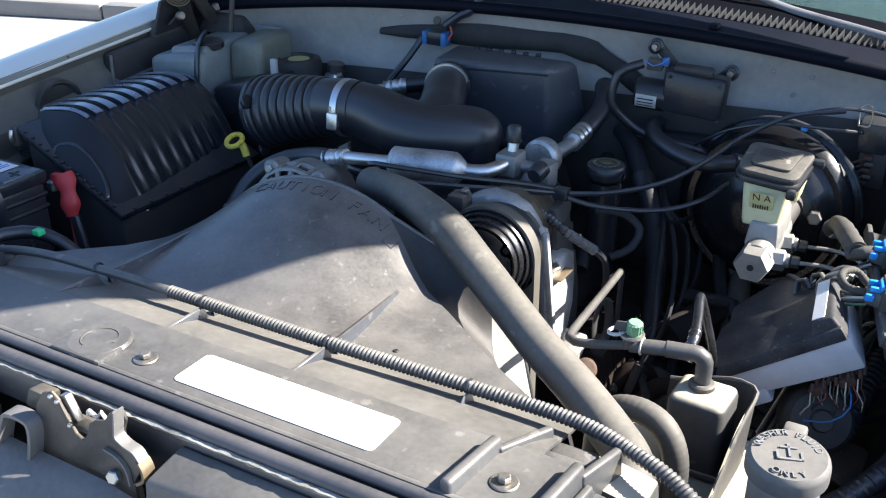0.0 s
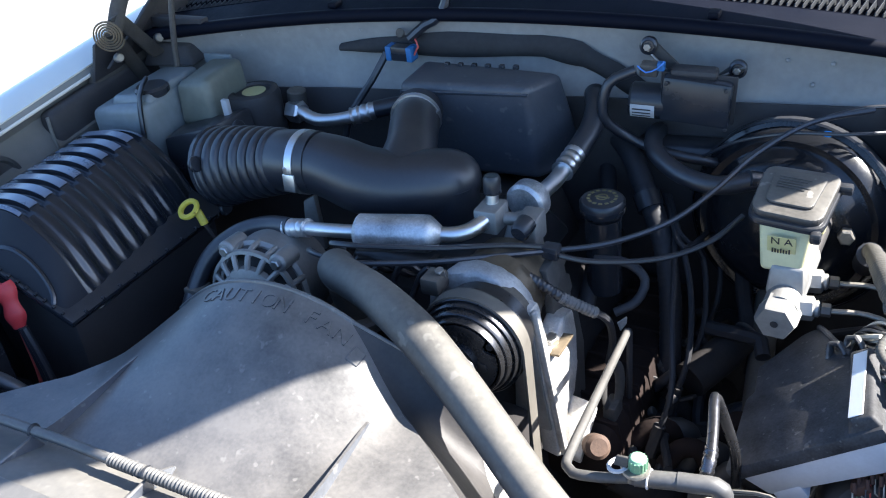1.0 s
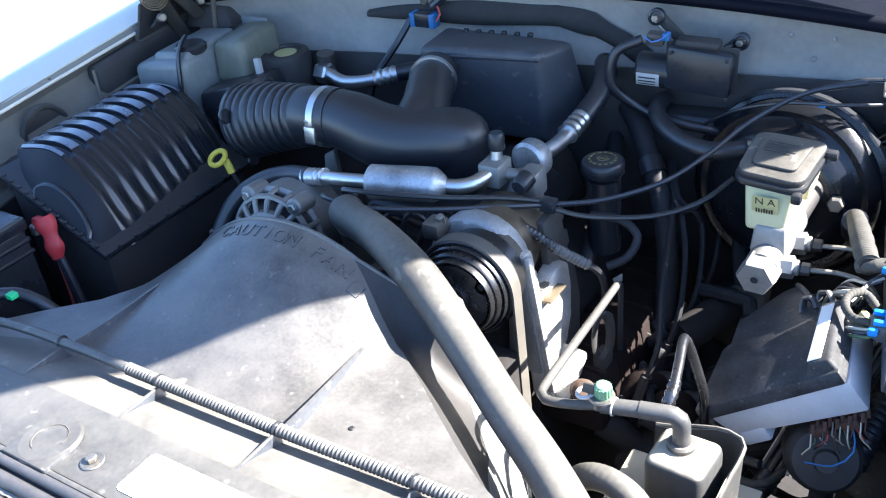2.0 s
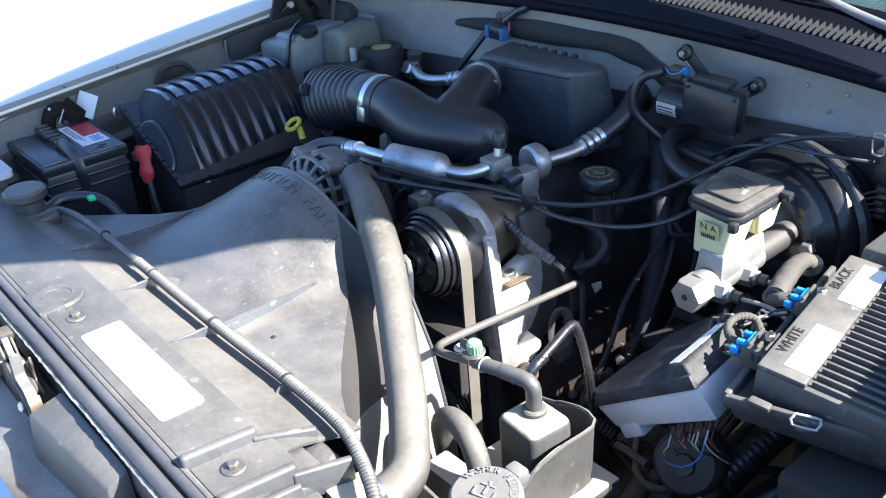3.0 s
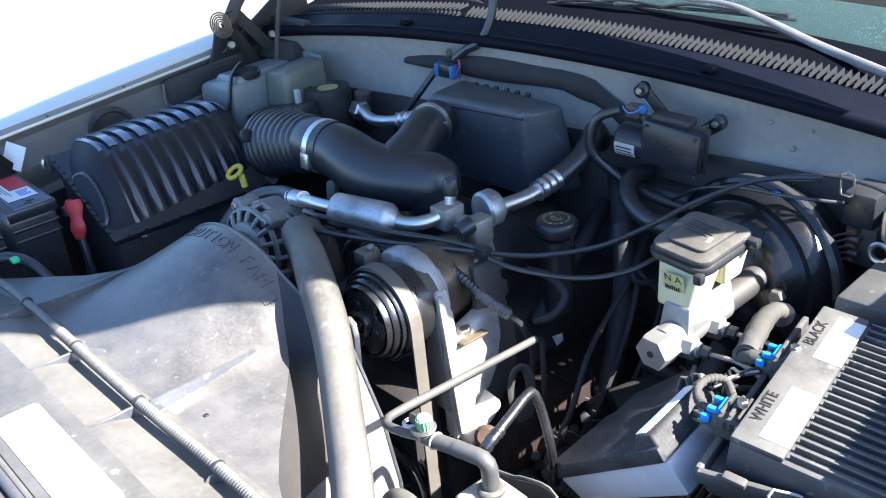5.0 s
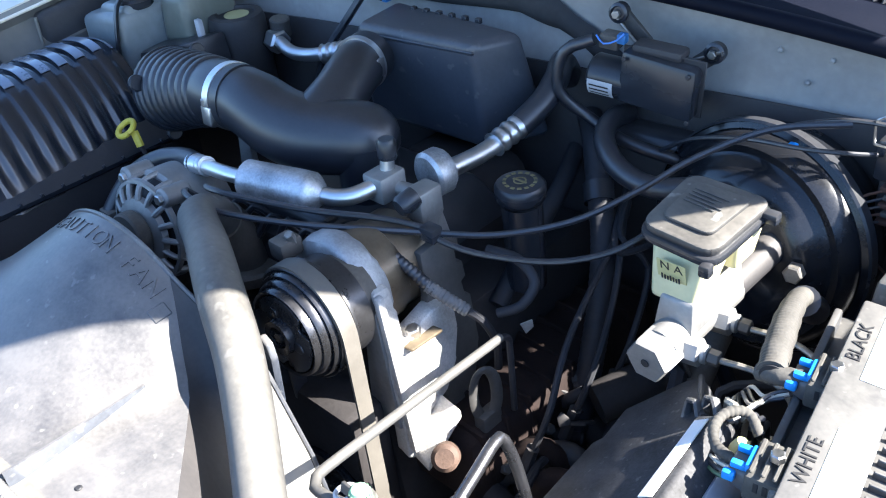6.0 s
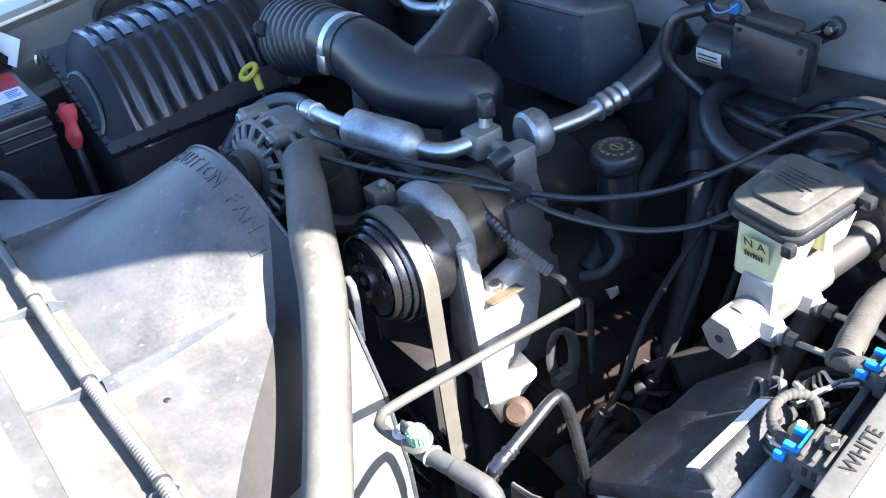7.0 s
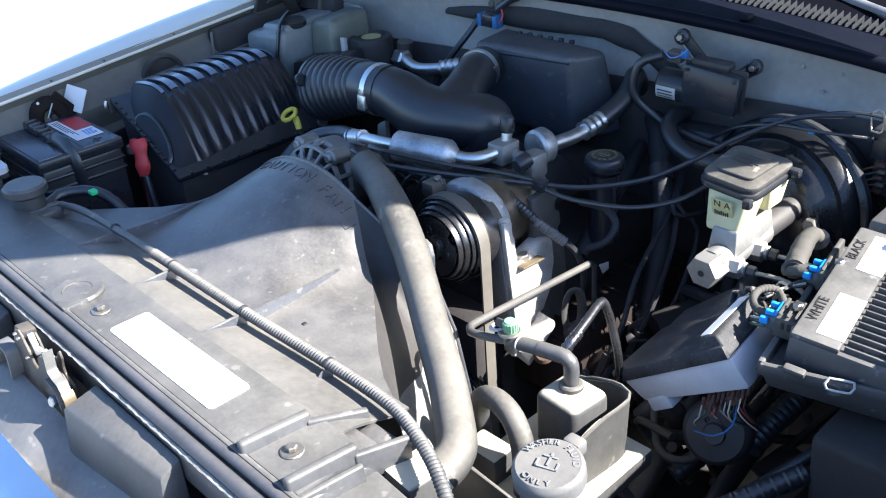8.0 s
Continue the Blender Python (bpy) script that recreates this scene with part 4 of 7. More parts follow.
for x, y, z in ((-0.075, 0.118, 1.016), (0.092, 0.119, 1.0135), (0.255, 0.124, 1.010), (-0.24, 0.118, 1.0165)):
    part("clip", tube([(x, y + 0.0068 * math.sin(q), z + 0.0068 * math.cos(q)) for q in [-1.6 + 0.4 * k for k in range(11)]] + [(x, y + 0.010, z - 0.014)], 0.0022, 6, 0.004, squash=0.45), "plastic", loom)

# ---- cooling hoses ----
hose = thing("radiator_hose", (0.2, 0.3, 0.95), "thick dusty black upper radiator hose", "hose")
part("hose", tube([(-0.10, 0.50, 1.0), (-0.085, 0.475, 1.032), (-0.06, 0.445, 1.048), (0.010, 0.413, 1.054), (0.088, 0.374, 1.046), (0.144, 0.347, 1.021), (0.202, 0.312, 1.0), (0.262, 0.273, 0.981), (0.325, 0.232, 0.968), (0.375, 0.195, 0.957), (0.408, 0.165, 0.948), (0.415, 0.13, 0.942), (0.41, 0.09, 0.94)], 0.0240, 24, 0.008, lambda r, w: 0.94 + 0.09 * math.exp(-((r / w - 0.36) / 0.16) ** 2)), "rubber_dusty", hose)
part("clamp", tube([(0.414, 0.128, 0.942), (0.412, 0.108, 0.941)], 0.0268, 28, 0.004, lambda r, w: 1.0 - 0.05 * math.sin(math.pi * r / w)), "alu", hose, "bright steel hose clamp")
part("clamp_screw", tube([(0.432, 0.119, 0.960), (0.446, 0.119, 0.948)], 0.005, 8, 0.01), "bolt", hose)
part("neck", tube([(0.411, 0.10, 0.94), (0.408, 0.04, 0.935)], 0.021, 16, 0.02), "alu_dull", hose)

# ---- air cleaner and duct ----
AB0, AB1 = 0.366, 0.628
AB_SIDE = [(-0.630, 0.985), (-0.634, 1.045), (-0.634, 1.081), (-0.624, 1.089), (-0.556, 1.098), (-0.512, 1.085), (-0.472, 1.050), (-0.444, 1.003), (-0.424, 0.958)]


def ab_skin(u):
    """The lid's outline across, without ribs, for u from 0 to 1."""
    n = len(AB_SIDE) - 1
    i = min(int(u * n), n - 1)
    k = u * n - i
    p = [Vector((x, z)) for x, z in (AB_SIDE[max(i - 1, 0)], AB_SIDE[i], AB_SIDE[i + 1], AB_SIDE[min(i + 2, n)])]
    a, b_, c, d = p
    return 0.5 * (2 * b_ + (c - a) * k + (2 * a - 5 * b_ + 4 * c - d) * k * k + (3 * b_ - a - 3 * c + d) * k**3)


def step_up(a, b_, x):
    x = min(1.0, max(0.0, (x - a) / (b_ - a)))
    return x * x * (3 - 2 * x)


def ab_at(u, v):
    """Round the lid (u) and along it (v): nine rounded cross ribs that fade out near the seam, both ends rounded over."""
    q = ab_skin(u)
    c = Vector((-0.52, 1.02))
    d = q - c
    w = abs((v * 9.0 + 0.5) % 1.0 - 0.5)
    valley = 0.5 - 0.5 * math.cos(2 * math.pi * min(0.5, 1.15 * max(0.0, w - 0.06)))
    ends = step_up(0.012, 0.03, v) * (1 - step_up(0.97, 0.988, v))
    pocket = 0.085 * step_up(0.27, 0.33, w) * step_up(0.384, 0.394, u) * (1 - step_up(0.575, 0.615, u)) * ends
    low = 0.055 * valley * step_up(0.575, 0.615, u) * (1 - step_up(0.86, 0.95, u)) * ends
    d *= 1.0 - low - pocket - 0.10 * step_up(0.90, 1.0, v) ** 2 - 0.03 * (1 - step_up(0.0, 0.035, v))
    return Vector((c.x + d.x - 0.022 * v, AB0 + (AB1 - AB0) * v, c.y + d.y))


def ab_seam(u):
    """The tilted seam below the front end, from the fender side down to the engine side."""
    return Vector((-0.612 + 0.186 * u, 0.318 + 0.004 * u, 1.074 - 0.098 * u))


def ab_front(u, v):
    """The sloped front end, from the first rib down to the seam."""
    a, b_ = ab_at(u, 0), ab_seam(step_up(0.1, 1.0, u) * 0.5 + u * 0.5)
    p = a.lerp(b_, v)
    return p + Vector((0.2, -0.75, 0.55)) * 0.004 * math.sin(math.pi * v) * math.sin(math.pi * min(1.0, u + 0.02))


airbox = thing("air_cleaner", (-0.52, 0.46, 0.75), "black ribbed plastic air cleaner box", "air cleaner")
part("lid", sheet(ab_at, 96, 198, 0), "airbox", airbox)
part("front_face", sheet(ab_front, 40, 14, 0), "airbox_matt", airbox)
arch = []
for k in range(25):
    a = math.pi * k / 24
    f = ab_front(0.62 - 0.20 * math.cos(a), 0.97 - 0.45 * math.sin(a))
    arch.append(f + Vector((0, -0.001, 0.0)))
part("arch", tube(arch, 0.0042, 8, 0.006), "airbox", airbox)
part("arch_panel", sheet(lambda u, v: ab_front(0.62 + (2 * u - 1) * 0.20 * math.sqrt(max(0.0, 1 - v * v)), 0.97 - 0.45 * v) + Vector((0, -0.003, 0.003)), 20, 12, 0), "airbox_matt", airbox)
part("rear_face", sheet(lambda u, v: ab_at(u, 1).lerp(Vector((-0.612 + 0.184 * u, 0.622, 0.984 - 0.010 * u)), v), 24, 4, 0), "airbox", airbox)
part("side_scoop", hull8([(-0.70, 0.36, 1.0), (-0.615, 0.36, 1.0), (-0.615, 0.60, 1.0), (-0.70, 0.60, 1.0)], [(-0.69, 0.37, 1.055), (-0.615, 0.37, 1.07), (-0.615, 0.59, 1.07), (-0.69, 0.59, 1.055)], 0.01), "plastic", airbox)
part("base", hull8([(-0.60, 0.33, 0.70), (-0.45, 0.33, 0.70), (-0.45, 0.61, 0.70), (-0.60, 0.61, 0.70)], [(-0.610, 0.320, 1.068), (-0.430, 0.326, 0.964), (-0.430, 0.620, 0.964), (-0.610, 0.620, 1.068)], 0.006), "grimy", airbox)
part("seam_flange", hull8([(-0.616, 0.310, 1.068), (-0.422, 0.316, 0.962), (-0.422, 0.628, 0.962), (-0.616, 0.628, 1.068)], [(-0.614, 0.310, 1.080), (-0.418, 0.316, 0.973), (-0.418, 0.628, 0.973), (-0.614, 0.628, 1.080)], 0.003), "plastic", airbox)
for i in range(9):
    y = 0.34 + 0.032 * i
    part("flange_tooth", box((-0.423, y, 0.971), (-0.418, y + 0.005, 0.977), 0.001, 1), "plastic", airbox)
for i in range(13):
    q = ab_seam((i + 0.7) / 13.5) + Vector((0.004, -0.008, 0.002))
    part("flange_tooth", box((-0.002, -0.0025, -0.002), (0.002, 0.0025, 0.0025), 0.0006, 1, pose(q.x, q.y + 0.004, q.z + 0.001, 0, 30, 0)), "plastic", airbox)
part("latch", box((-0.622, 0.306, 1.048), (-0.612, 0.318, 1.080), 0.002), "bracket_dark", airbox)
part("latch_tip", tube([(-0.618, 0.303, 1.056), (-0.616, 0.301, 1.066), (-0.617, 0.304, 1.074)], 0.003, 8, 0.004), "steel", airbox)
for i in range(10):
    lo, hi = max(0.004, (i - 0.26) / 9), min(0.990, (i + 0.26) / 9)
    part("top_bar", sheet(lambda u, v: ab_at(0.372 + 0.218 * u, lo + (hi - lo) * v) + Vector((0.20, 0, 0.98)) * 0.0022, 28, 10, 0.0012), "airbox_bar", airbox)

duct = thing("intake_duct", (-0.2, 0.64, 0.98), "black rubber intake duct with bellows and elbow", "duct")
part("flange", lathe([(0.0, 0), (0.058, 0), (0.062, 0.004), (0.062, 0.012), (0.055, 0.016)], (-0.402, 0.64, 1.036), (0.96, -0.03, 0.29), 32), "plastic", duct)
for dy, dz in ((-0.055, 0.03), (0.05, 0.04), (-0.02, -0.062)):
    part("flange_ear", disc((-0.396, 0.64 + dy, 1.038 + dz), (0.96, -0.03, 0.29), 0.012, 0.008), "plastic", duct)
part("bellows", tube([(-0.392, 0.64, 1.038), (-0.34, 0.637, 1.052), (-0.262, 0.634, 1.068)], 0.059, 36, 0.0018, lambda r, w: (1.04 - 0.24 * r / w) * (1.0 - 0.14 * (0.5 + 0.5 * math.cos(2 * math.pi * r / 0.0165)) ** 4)), "rubber", duct)
part("collar", tube([(-0.272, 0.634, 1.066), (-0.25, 0.633, 1.07), (-0.205, 0.635, 1.072)], 0.0445, 32, 0.01), "rubber", duct)
part("elbow", tube([(-0.21, 0.635, 1.072), (-0.175, 0.636, 1.066), (-0.135, 0.640, 1.052), (-0.09, 0.652, 1.044), (-0.05, 0.672, 1.043), (-0.02, 0.694, 1.040), (0.0, 0.715, 1.028)], 0.0430, 36, 0.006, lambda r, w: math.sqrt(max(0.02, 1 - max(0.0, (r - w + 0.05) / 0.05) ** 2)) * (1.0 + 0.13 * math.sin(math.pi * r / w))), "rubber", duct)
part("spigot", tube([(-0.025, 0.68, 1.045), (-0.025, 0.682, 0.95)], 0.039, 28, 0.02), "rubber", duct)
part("branch", tube([(-0.085, 0.655, 1.045), (-0.095, 0.70, 1.068), (-0.115, 0.75, 1.083), (-0.135, 0.80, 1.086)], 0.036, 28, 0.008, lambda r, w: 1.3 - 0.3 * min(1, r / 0.07)), "rubber", duct)


def band(parent, c, ax, r, w, mat="alu"):
    """A worm-drive clamp with its screw housing."""
    ax = Vector(ax).normalized()
    cl = part("hose_clamp", tube([Vector(c) - ax * w / 2, Vector(c) + ax * w / 2], r, 36, 0.004), mat, parent, "bright steel hose clamp")
    return cl


band(duct, (-0.226, 0.634, 1.071), (1, 0.03, 0.05), 0.0458, 0.012)
part("clamp_screw", hull8([(-0.236, 0.585, 1.048), (-0.216, 0.585, 1.048), (-0.216, 0.594, 1.044), (-0.236, 0.594, 1.044)], [(-0.236, 0.588, 1.074), (-0.216, 0.588, 1.074), (-0.216, 0.600, 1.074), (-0.236, 0.600, 1.074)], 0.002), "alu", duct)
part("clamp_screw", disc((-0.23, 0.592, 1.072), (0, 0.1, 1), 0.005, 0.012), "steel", duct)
band(duct, (-0.126, 0.775, 1.086), (-0.3, 1, 0), 0.0378, 0.009)
part("clamp_screw", box((-0.098, 0.765, 1.075), (-0.088, 0.785, 1.1), 0.002), "steel", duct)
duct.location += Vector((0, -0.010, 0.014))

dip = thing("dipstick", (-0.39, 0.54, 0.9), "yellow plastic ring handle of a dipstick", "dipstick")
part("ring", tube([Vector((-0.393, 0.540, 1.027)) + 0.0145 * (math.cos(a) * Vector((0.95, -0.3, -0.1)) + math.sin(a) * Vector((0.26, 0.8, 0.45))) for a in [2 * math.pi * i / 20 for i in range(21)]], 0.0042, 8, 0.005), "yellow", dip)
part("neck", tube([(-0.384, 0.546, 1.022), (-0.378, 0.545, 1.012), (-0.375, 0.545, 1.002)], 0.0062, 8, 0.006, squash=0.7), "yellow", dip)
part("rod", tube([(-0.375, 0.545, 1.002), (-0.362, 0.55, 0.97), (-0.34, 0.56, 0.85)], 0.0035, 6, 0.02), "bay_shade", dip)

# ---- battery ----
bat = thing("battery", (-0.63, 0.22, 0.80), "black car battery with a red and white label", "battery")
part("case", box((-0.700, 0.129, 0.80), (-0.519, 0.272, 1.022), 0.006), "plastic", bat)
part("top_cover", box((-0.704, 0.125, 1.020), (-0.515, 0.276, 1.040), 0.004), "plastic", bat)
for z in (0.982, 1.001):
    part("case_ledge", box((-0.702, 0.126, z), (-0.516, 0.274, z + 0.007), 0.003), "plastic", bat)
part("end_panel", box((-0.695, 0.130, 1.038), (-0.522, 0.172, 1.0425), 0.0015), "battery_top", bat, "smooth lid end, tinted blue-grey for the sky's sheen")
part("rear_panel", box((-0.695, 0.208, 1.038), (-0.520, 0.272, 1.0415), 0.0015), "battery_top", bat)
for x0, x1, y0, y1, hh in ((-0.697, -0.640, 0.176, 0.196, 0.014), (-0.636, -0.585, 0.178, 0.195, 0.011), (-0.69, -0.60, 0.199, 0.206, 0.009)):
    part("vent_cover", box((x0, y0, 1.036), (x1, y1, 1.041 + hh), 0.004, 3), "plastic", bat)
for k in range(5):
    part("vent_rib", box((-0.688 + 0.019 * k, 0.176, 1.048), (-0.682 + 0.019 * k, 0.199, 1.058 - 0.0008 * k), 0.002), "plastic", bat)
part("handle", tube([(-0.60, 0.184, 1.046), (-0.575, 0.182, 1.054), (-0.545, 0.183, 1.053), (-0.522, 0.184, 1.044), (-0.511, 0.186, 1.022), (-0.511, 0.188, 0.985)], 0.010, 10, 0.006, squash=0.35), "rubber", bat, "black lifting strap")
lab = part("label", join(box((-0.683, 0.213, 1.0425), (-0.556, 0.232, 1.0432), 0), box((-0.604, 0.2321, 1.0425), (-0.556, 0.262, 1.0432), 0)), "label", bat, "red and white printed label")
part("label_band", box((-0.676, 0.2322, 1.0426), (-0.606, 0.266, 1.0431), 0, 1), "red", lab)
bars(lab, "label_print", "print", axes((-0.622, 0.2225, 1.0433), (1, 0, 0), (0, 0, 1)), 0.10, 0.012, 3, 0.25)
bars(lab, "label_print", "wire_blue", axes((-0.580, 0.248, 1.0433), (0, 1, 0), (0, 0, 1)), 0.022, 0.032, 5, 0.3)
part("symbol", join(box((-0.546, 0.236, 1.0416), (-0.526, 0.240, 1.0424), 0), box((-0.541, 0.240, 1.0416), (-0.536, 0.248, 1.0424), 0), box((-0.534, 0.229, 1.0416), (-0.530, 0.236, 1.0424), 0)), "print", bat)
boot = thing("terminal_cover", (-0.52, 0.30, 0.97), "red rubber cover on the battery cable", "terminal cover")
part("cover", tube([(-0.512, 0.298, 1.026), (-0.504, 0.296, 1.012), (-0.497, 0.292, 0.990), (-0.494, 0.289, 0.966)], 0.0165, 12, 0.004, lambda r, w: 0.92 + 0.14 * math.sin(11 * r / w) - 0.25 * r / w, squash=0.55), "red", boot)
part("tab", hull8([(-0.536, 0.290, 1.012), (-0.508, 0.286, 1.008), (-0.506, 0.304, 1.008), (-0.534, 0.306, 1.012)], [(-0.532, 0.292, 1.026), (-0.510, 0.289, 1.028), (-0.508, 0.303, 1.028), (-0.530, 0.304, 1.026)], 0.004), "red", boot)
part("terminal", disc((-0.527, 0.291, 1.0), (0, 0, 1), 0.008, 0.016, 0.002), "steel", boot)
for i, (mm, dx) in enumerate((("wire_red", 0.0), ("rubber", 0.012), ("rubber", 0.022))):
    part("cable", tube([(-0.496 + dx * 0.4, 0.290, 0.968), (-0.492 + dx, 0.287, 0.90), (-0.50 + dx * 1.5, 0.285, 0.82), (-0.51 + dx, 0.30, 0.70)], 0.0035 if i == 0 else 0.006, 8, 0.02), mm, boot)
cable = thing("battery_cable", (-0.5, 0.15, 0.9), "black battery cable with a bright green tie", "cable")
part("cable", tube([(-0.42, 0.085, 1.0), (-0.44, 0.12, 1.01), (-0.41, 0.17, 1.005), (-0.36, 0.19, 0.97), (-0.34, 0.20, 0.9)], 0.009, 10, 0.015), "rubber", cable)
part("tie", box((-0.398, 0.15, 1.012), (-0.385, 0.162, 1.02), 0.002), "green_bright", cable)
boss = thing("body_mount", (-0.434, 0.071, 0.98), "grey plastic cap on a stepped mount", "cap")
part("cap", disc((-0.434, 0.071, 1.032), (0, 0, 1), 0.033, 0.018, 0.004), "plastic_panel", boss)
part("stem", disc((-0.434, 0.071, 0.985), (0, 0, 1), 0.024, 0.05, 0.003), "plastic_panel", boss)
part("foot", box((-0.49, 0.04, 0.985), (-0.39, 0.105, 1.01), 0.006), "plastic_panel", boss)
endc = thing("end_cover", (-0.64, 0.045, 0.985), "smooth pale grey plastic cover end beside the battery", "cover")
part("plate", rounded_sheet(-0.77, -0.02, -0.532, 0.088, 1.036, 0.016, 0.009), "white_plastic", endc)
part("skirt", box((-0.765, -0.015, 0.984), (-0.548, 0.076, 1.037), 0.006), "plastic_panel", endc)
card = thing("warning_tag", (-0.68, 0.30, 1.02), "white card tag with a black clip by the battery", "tag")
part("card", box((-0.022, -0.001, 0), (0.022, 0.001, 0.045), 0.0005, 1, pose(-0.704, 0.272, 1.046, -25, 12, 25)), "label", card)
part("clip", tube([(-0.712, 0.205, 1.035), (-0.708, 0.215, 1.066), (-0.704, 0.236, 1.072), (-0.702, 0.252, 1.055), (-0.700, 0.258, 1.035)], 0.014, 10, 0.006, squash=0.6), "shaded_rust", card)
part("bracket", prism([(-0.706, 0.238, 1.082), (-0.706, 0.252, 1.090), (-0.704, 0.284, 1.047), (-0.704, 0.274, 1.036), (-0.704, 0.244, 1.040)], (0.004, 0.001, 0.0), 0.001), "shaded_rust", card, "dark rusty bracket")
part("screw", disc((-0.700, 0.214, 1.078), (1, -0.3, 0.3), 0.003, 0.006, 0.001, 10), "steel", card)
part("spring", tube([(-0.690, 0.222, 1.05), (-0.690, 0.236, 1.074)], 0.0016, 6, 0.01), "steel", card)
part("stem", box((-0.714, 0.232, 1.0), (-0.702, 0.262, 1.05), 0.003), "grimy", card)

# ---- coolant tank corner ----
tank = thing("coolant_tank", (-0.58, 0.75, 0.95), "translucent white coolant tank on the firewall", "coolant tank")
part("body", hull8([(-0.672, 0.64, 0.93), (-0.553, 0.64, 0.93), (-0.553, 0.80, 0.93), (-0.672, 0.80, 0.93)], [(-0.676, 0.645, 1.108), (-0.553, 0.650, 1.126), (-0.553, 0.80, 1.132), (-0.676, 0.80, 1.116)], 0.014, 3), "tank", tank)
part("cell_step", hull8([(-0.645, 0.66, 1.10), (-0.555, 0.66, 1.10), (-0.555, 0.79, 1.10), (-0.645, 0.79, 1.10)], [(-0.640, 0.668, 1.126), (-0.558, 0.668, 1.134), (-0.558, 0.79, 1.138), (-0.640, 0.79, 1.130)], 0.008, 3), "tank", tank)
part("raised_top", hull8([(-0.552, 0.715, 1.06), (-0.478, 0.72, 1.07), (-0.478, 0.82, 1.07), (-0.552, 0.82, 1.06)], [(-0.552, 0.722, 1.132), (-0.486, 0.727, 1.143), (-0.482, 0.82, 1.148), (-0.552, 0.82, 1.142)], 0.012, 3), "fluid", tank, "yellowed sloping rear half")
part("ear", box((-0.585, 0.835, 1.08), (-0.525, 0.843, 1.14), 0.004), "tank", tank)
part("ear_bolt", disc((-0.555, 0.835, 1.11), (0, -1, 0), 0.011, 0.006), "print", tank)
part("cap", disc((-0.578, 0.70, 1.122), (0, 0, 1), 0.028, 0.016, 0.004), "plastic", tank)
part("strap", tube([(-0.575, 0.69, 1.152), (-0.566, 0.66, 1.135), (-0.558, 0.640, 1.08), (-0.556, 0.632, 1.03)], 0.009, 8, 0.015, squash=0.45), "rubber", tank)
acc = thing("heater_cover", (-0.48, 0.72, 1.0), "dark plastic relay cover with a white clip", "cover")
part("cover", hull8([(-0.545, 0.655, 0.96), (-0.44, 0.67, 0.96), (-0.42, 0.76, 0.96), (-0.545, 0.70, 0.96)], [(-0.540, 0.66, 1.066), (-0.445, 0.68, 1.090), (-0.43, 0.755, 1.092), (-0.540, 0.71, 1.070)], 0.006), "plastic", acc)
part("clip", hull8([(-0.462, 0.725, 1.085), (-0.450, 0.725, 1.085), (-0.450, 0.733, 1.085), (-0.462, 0.733, 1.085)], [(-0.462, 0.725, 1.112), (-0.450, 0.725, 1.112), (-0.450, 0.733, 1.112), (-0.462, 0.733, 1.112)], 0.001), "label_grey", acc)
fill = thing("accumulator", (-0.455, 0.80, 0.95), "black round canister with a yellow label on top", "canister")
part("body", lathe([(0, 0), (0.042, 0), (0.045, 0.005), (0.045, 0.13), (0.042, 0.14), (0.036, 0.142), (0.031, 0.142), (0.029, 0.138), (0, 0.138)], (-0.455, 0.795, 0.96), (0, 0, 1), 32), "grimy", fill)
part("label", disc((-0.452, 0.795, 1.0985), (0, 0, 1), 0.020, 0.0012, 0.0003), "amber_label", fill, "faded round yellow label")
hp = thing("ac_line", (-0.39, 0.82, 1.03), "aluminium air conditioning line with a hex fitting", "pipe")
part("pipe", tube([(-0.41, 0.825, 1.05), (-0.385, 0.818, 1.060), (-0.35, 0.815, 1.05), (-0.30, 0.82, 1.055), (-0.26, 0.84, 1.065)], 0.0105, 14, 0.01), "alu", hp)
part("nut", hexnut((-0.405, 0.822, 1.058), (0.9, -0.1, 0), 0.019, 0.022), "alu", hp)
part("crimp", tube([(-0.285, 0.824, 1.058), (-0.25, 0.842, 1.066)], 0.0155, 16, 0.004, ridged(0.011, 0.18)), "alu", hp)
part("rubber_end", tube([(-0.25, 0.842, 1.066), (-0.20, 0.87, 1.07), (-0.15, 0.92, 1.05)], 0.014, 14, 0.02), "rubber", hp)
part("switch", disc((-0.40, 0.835, 1.06), (0.1, 0, 1), 0.016, 0.03), "cast", hp)

# ---- firewall equipment ----
hv = thing("heater_box", (-0.06, 0.88, 0.95), "dark grey plastic heater box on the firewall", "heater box")
part("body", hull8([(-0.178, 0.812, 0.99), (0.036, 0.822, 0.99), (0.085, 0.905, 0.99), (-0.175, 0.92, 0.99)], [(-0.176, 0.803, 1.134), (0.032, 0.817, 1.140), (0.056, 0.885, 1.138), (-0.172, 0.885, 1.142)], 0.012, 4), "heater_case", hv)
part("front_rib", hull8([(-0.172, 0.803, 1.118), (0.030, 0.817, 1.124), (0.030, 0.824, 1.124), (-0.172, 0.81, 1.118)], [(-0.172, 0.802, 1.123), (0.030, 0.815, 1.129), (0.030, 0.824, 1.129), (-0.172, 0.81, 1.123)], 0.001, 1), "heater_case", hv)
for i in range(6):
    part("top_tab", box((-0.13 + 0.022 * i, 0.868 + 0.002 * i, 1.136), (-0.122 + 0.022 * i, 0.876 + 0.002 * i, 1.1435), 0.001, 1), "plastic", hv)

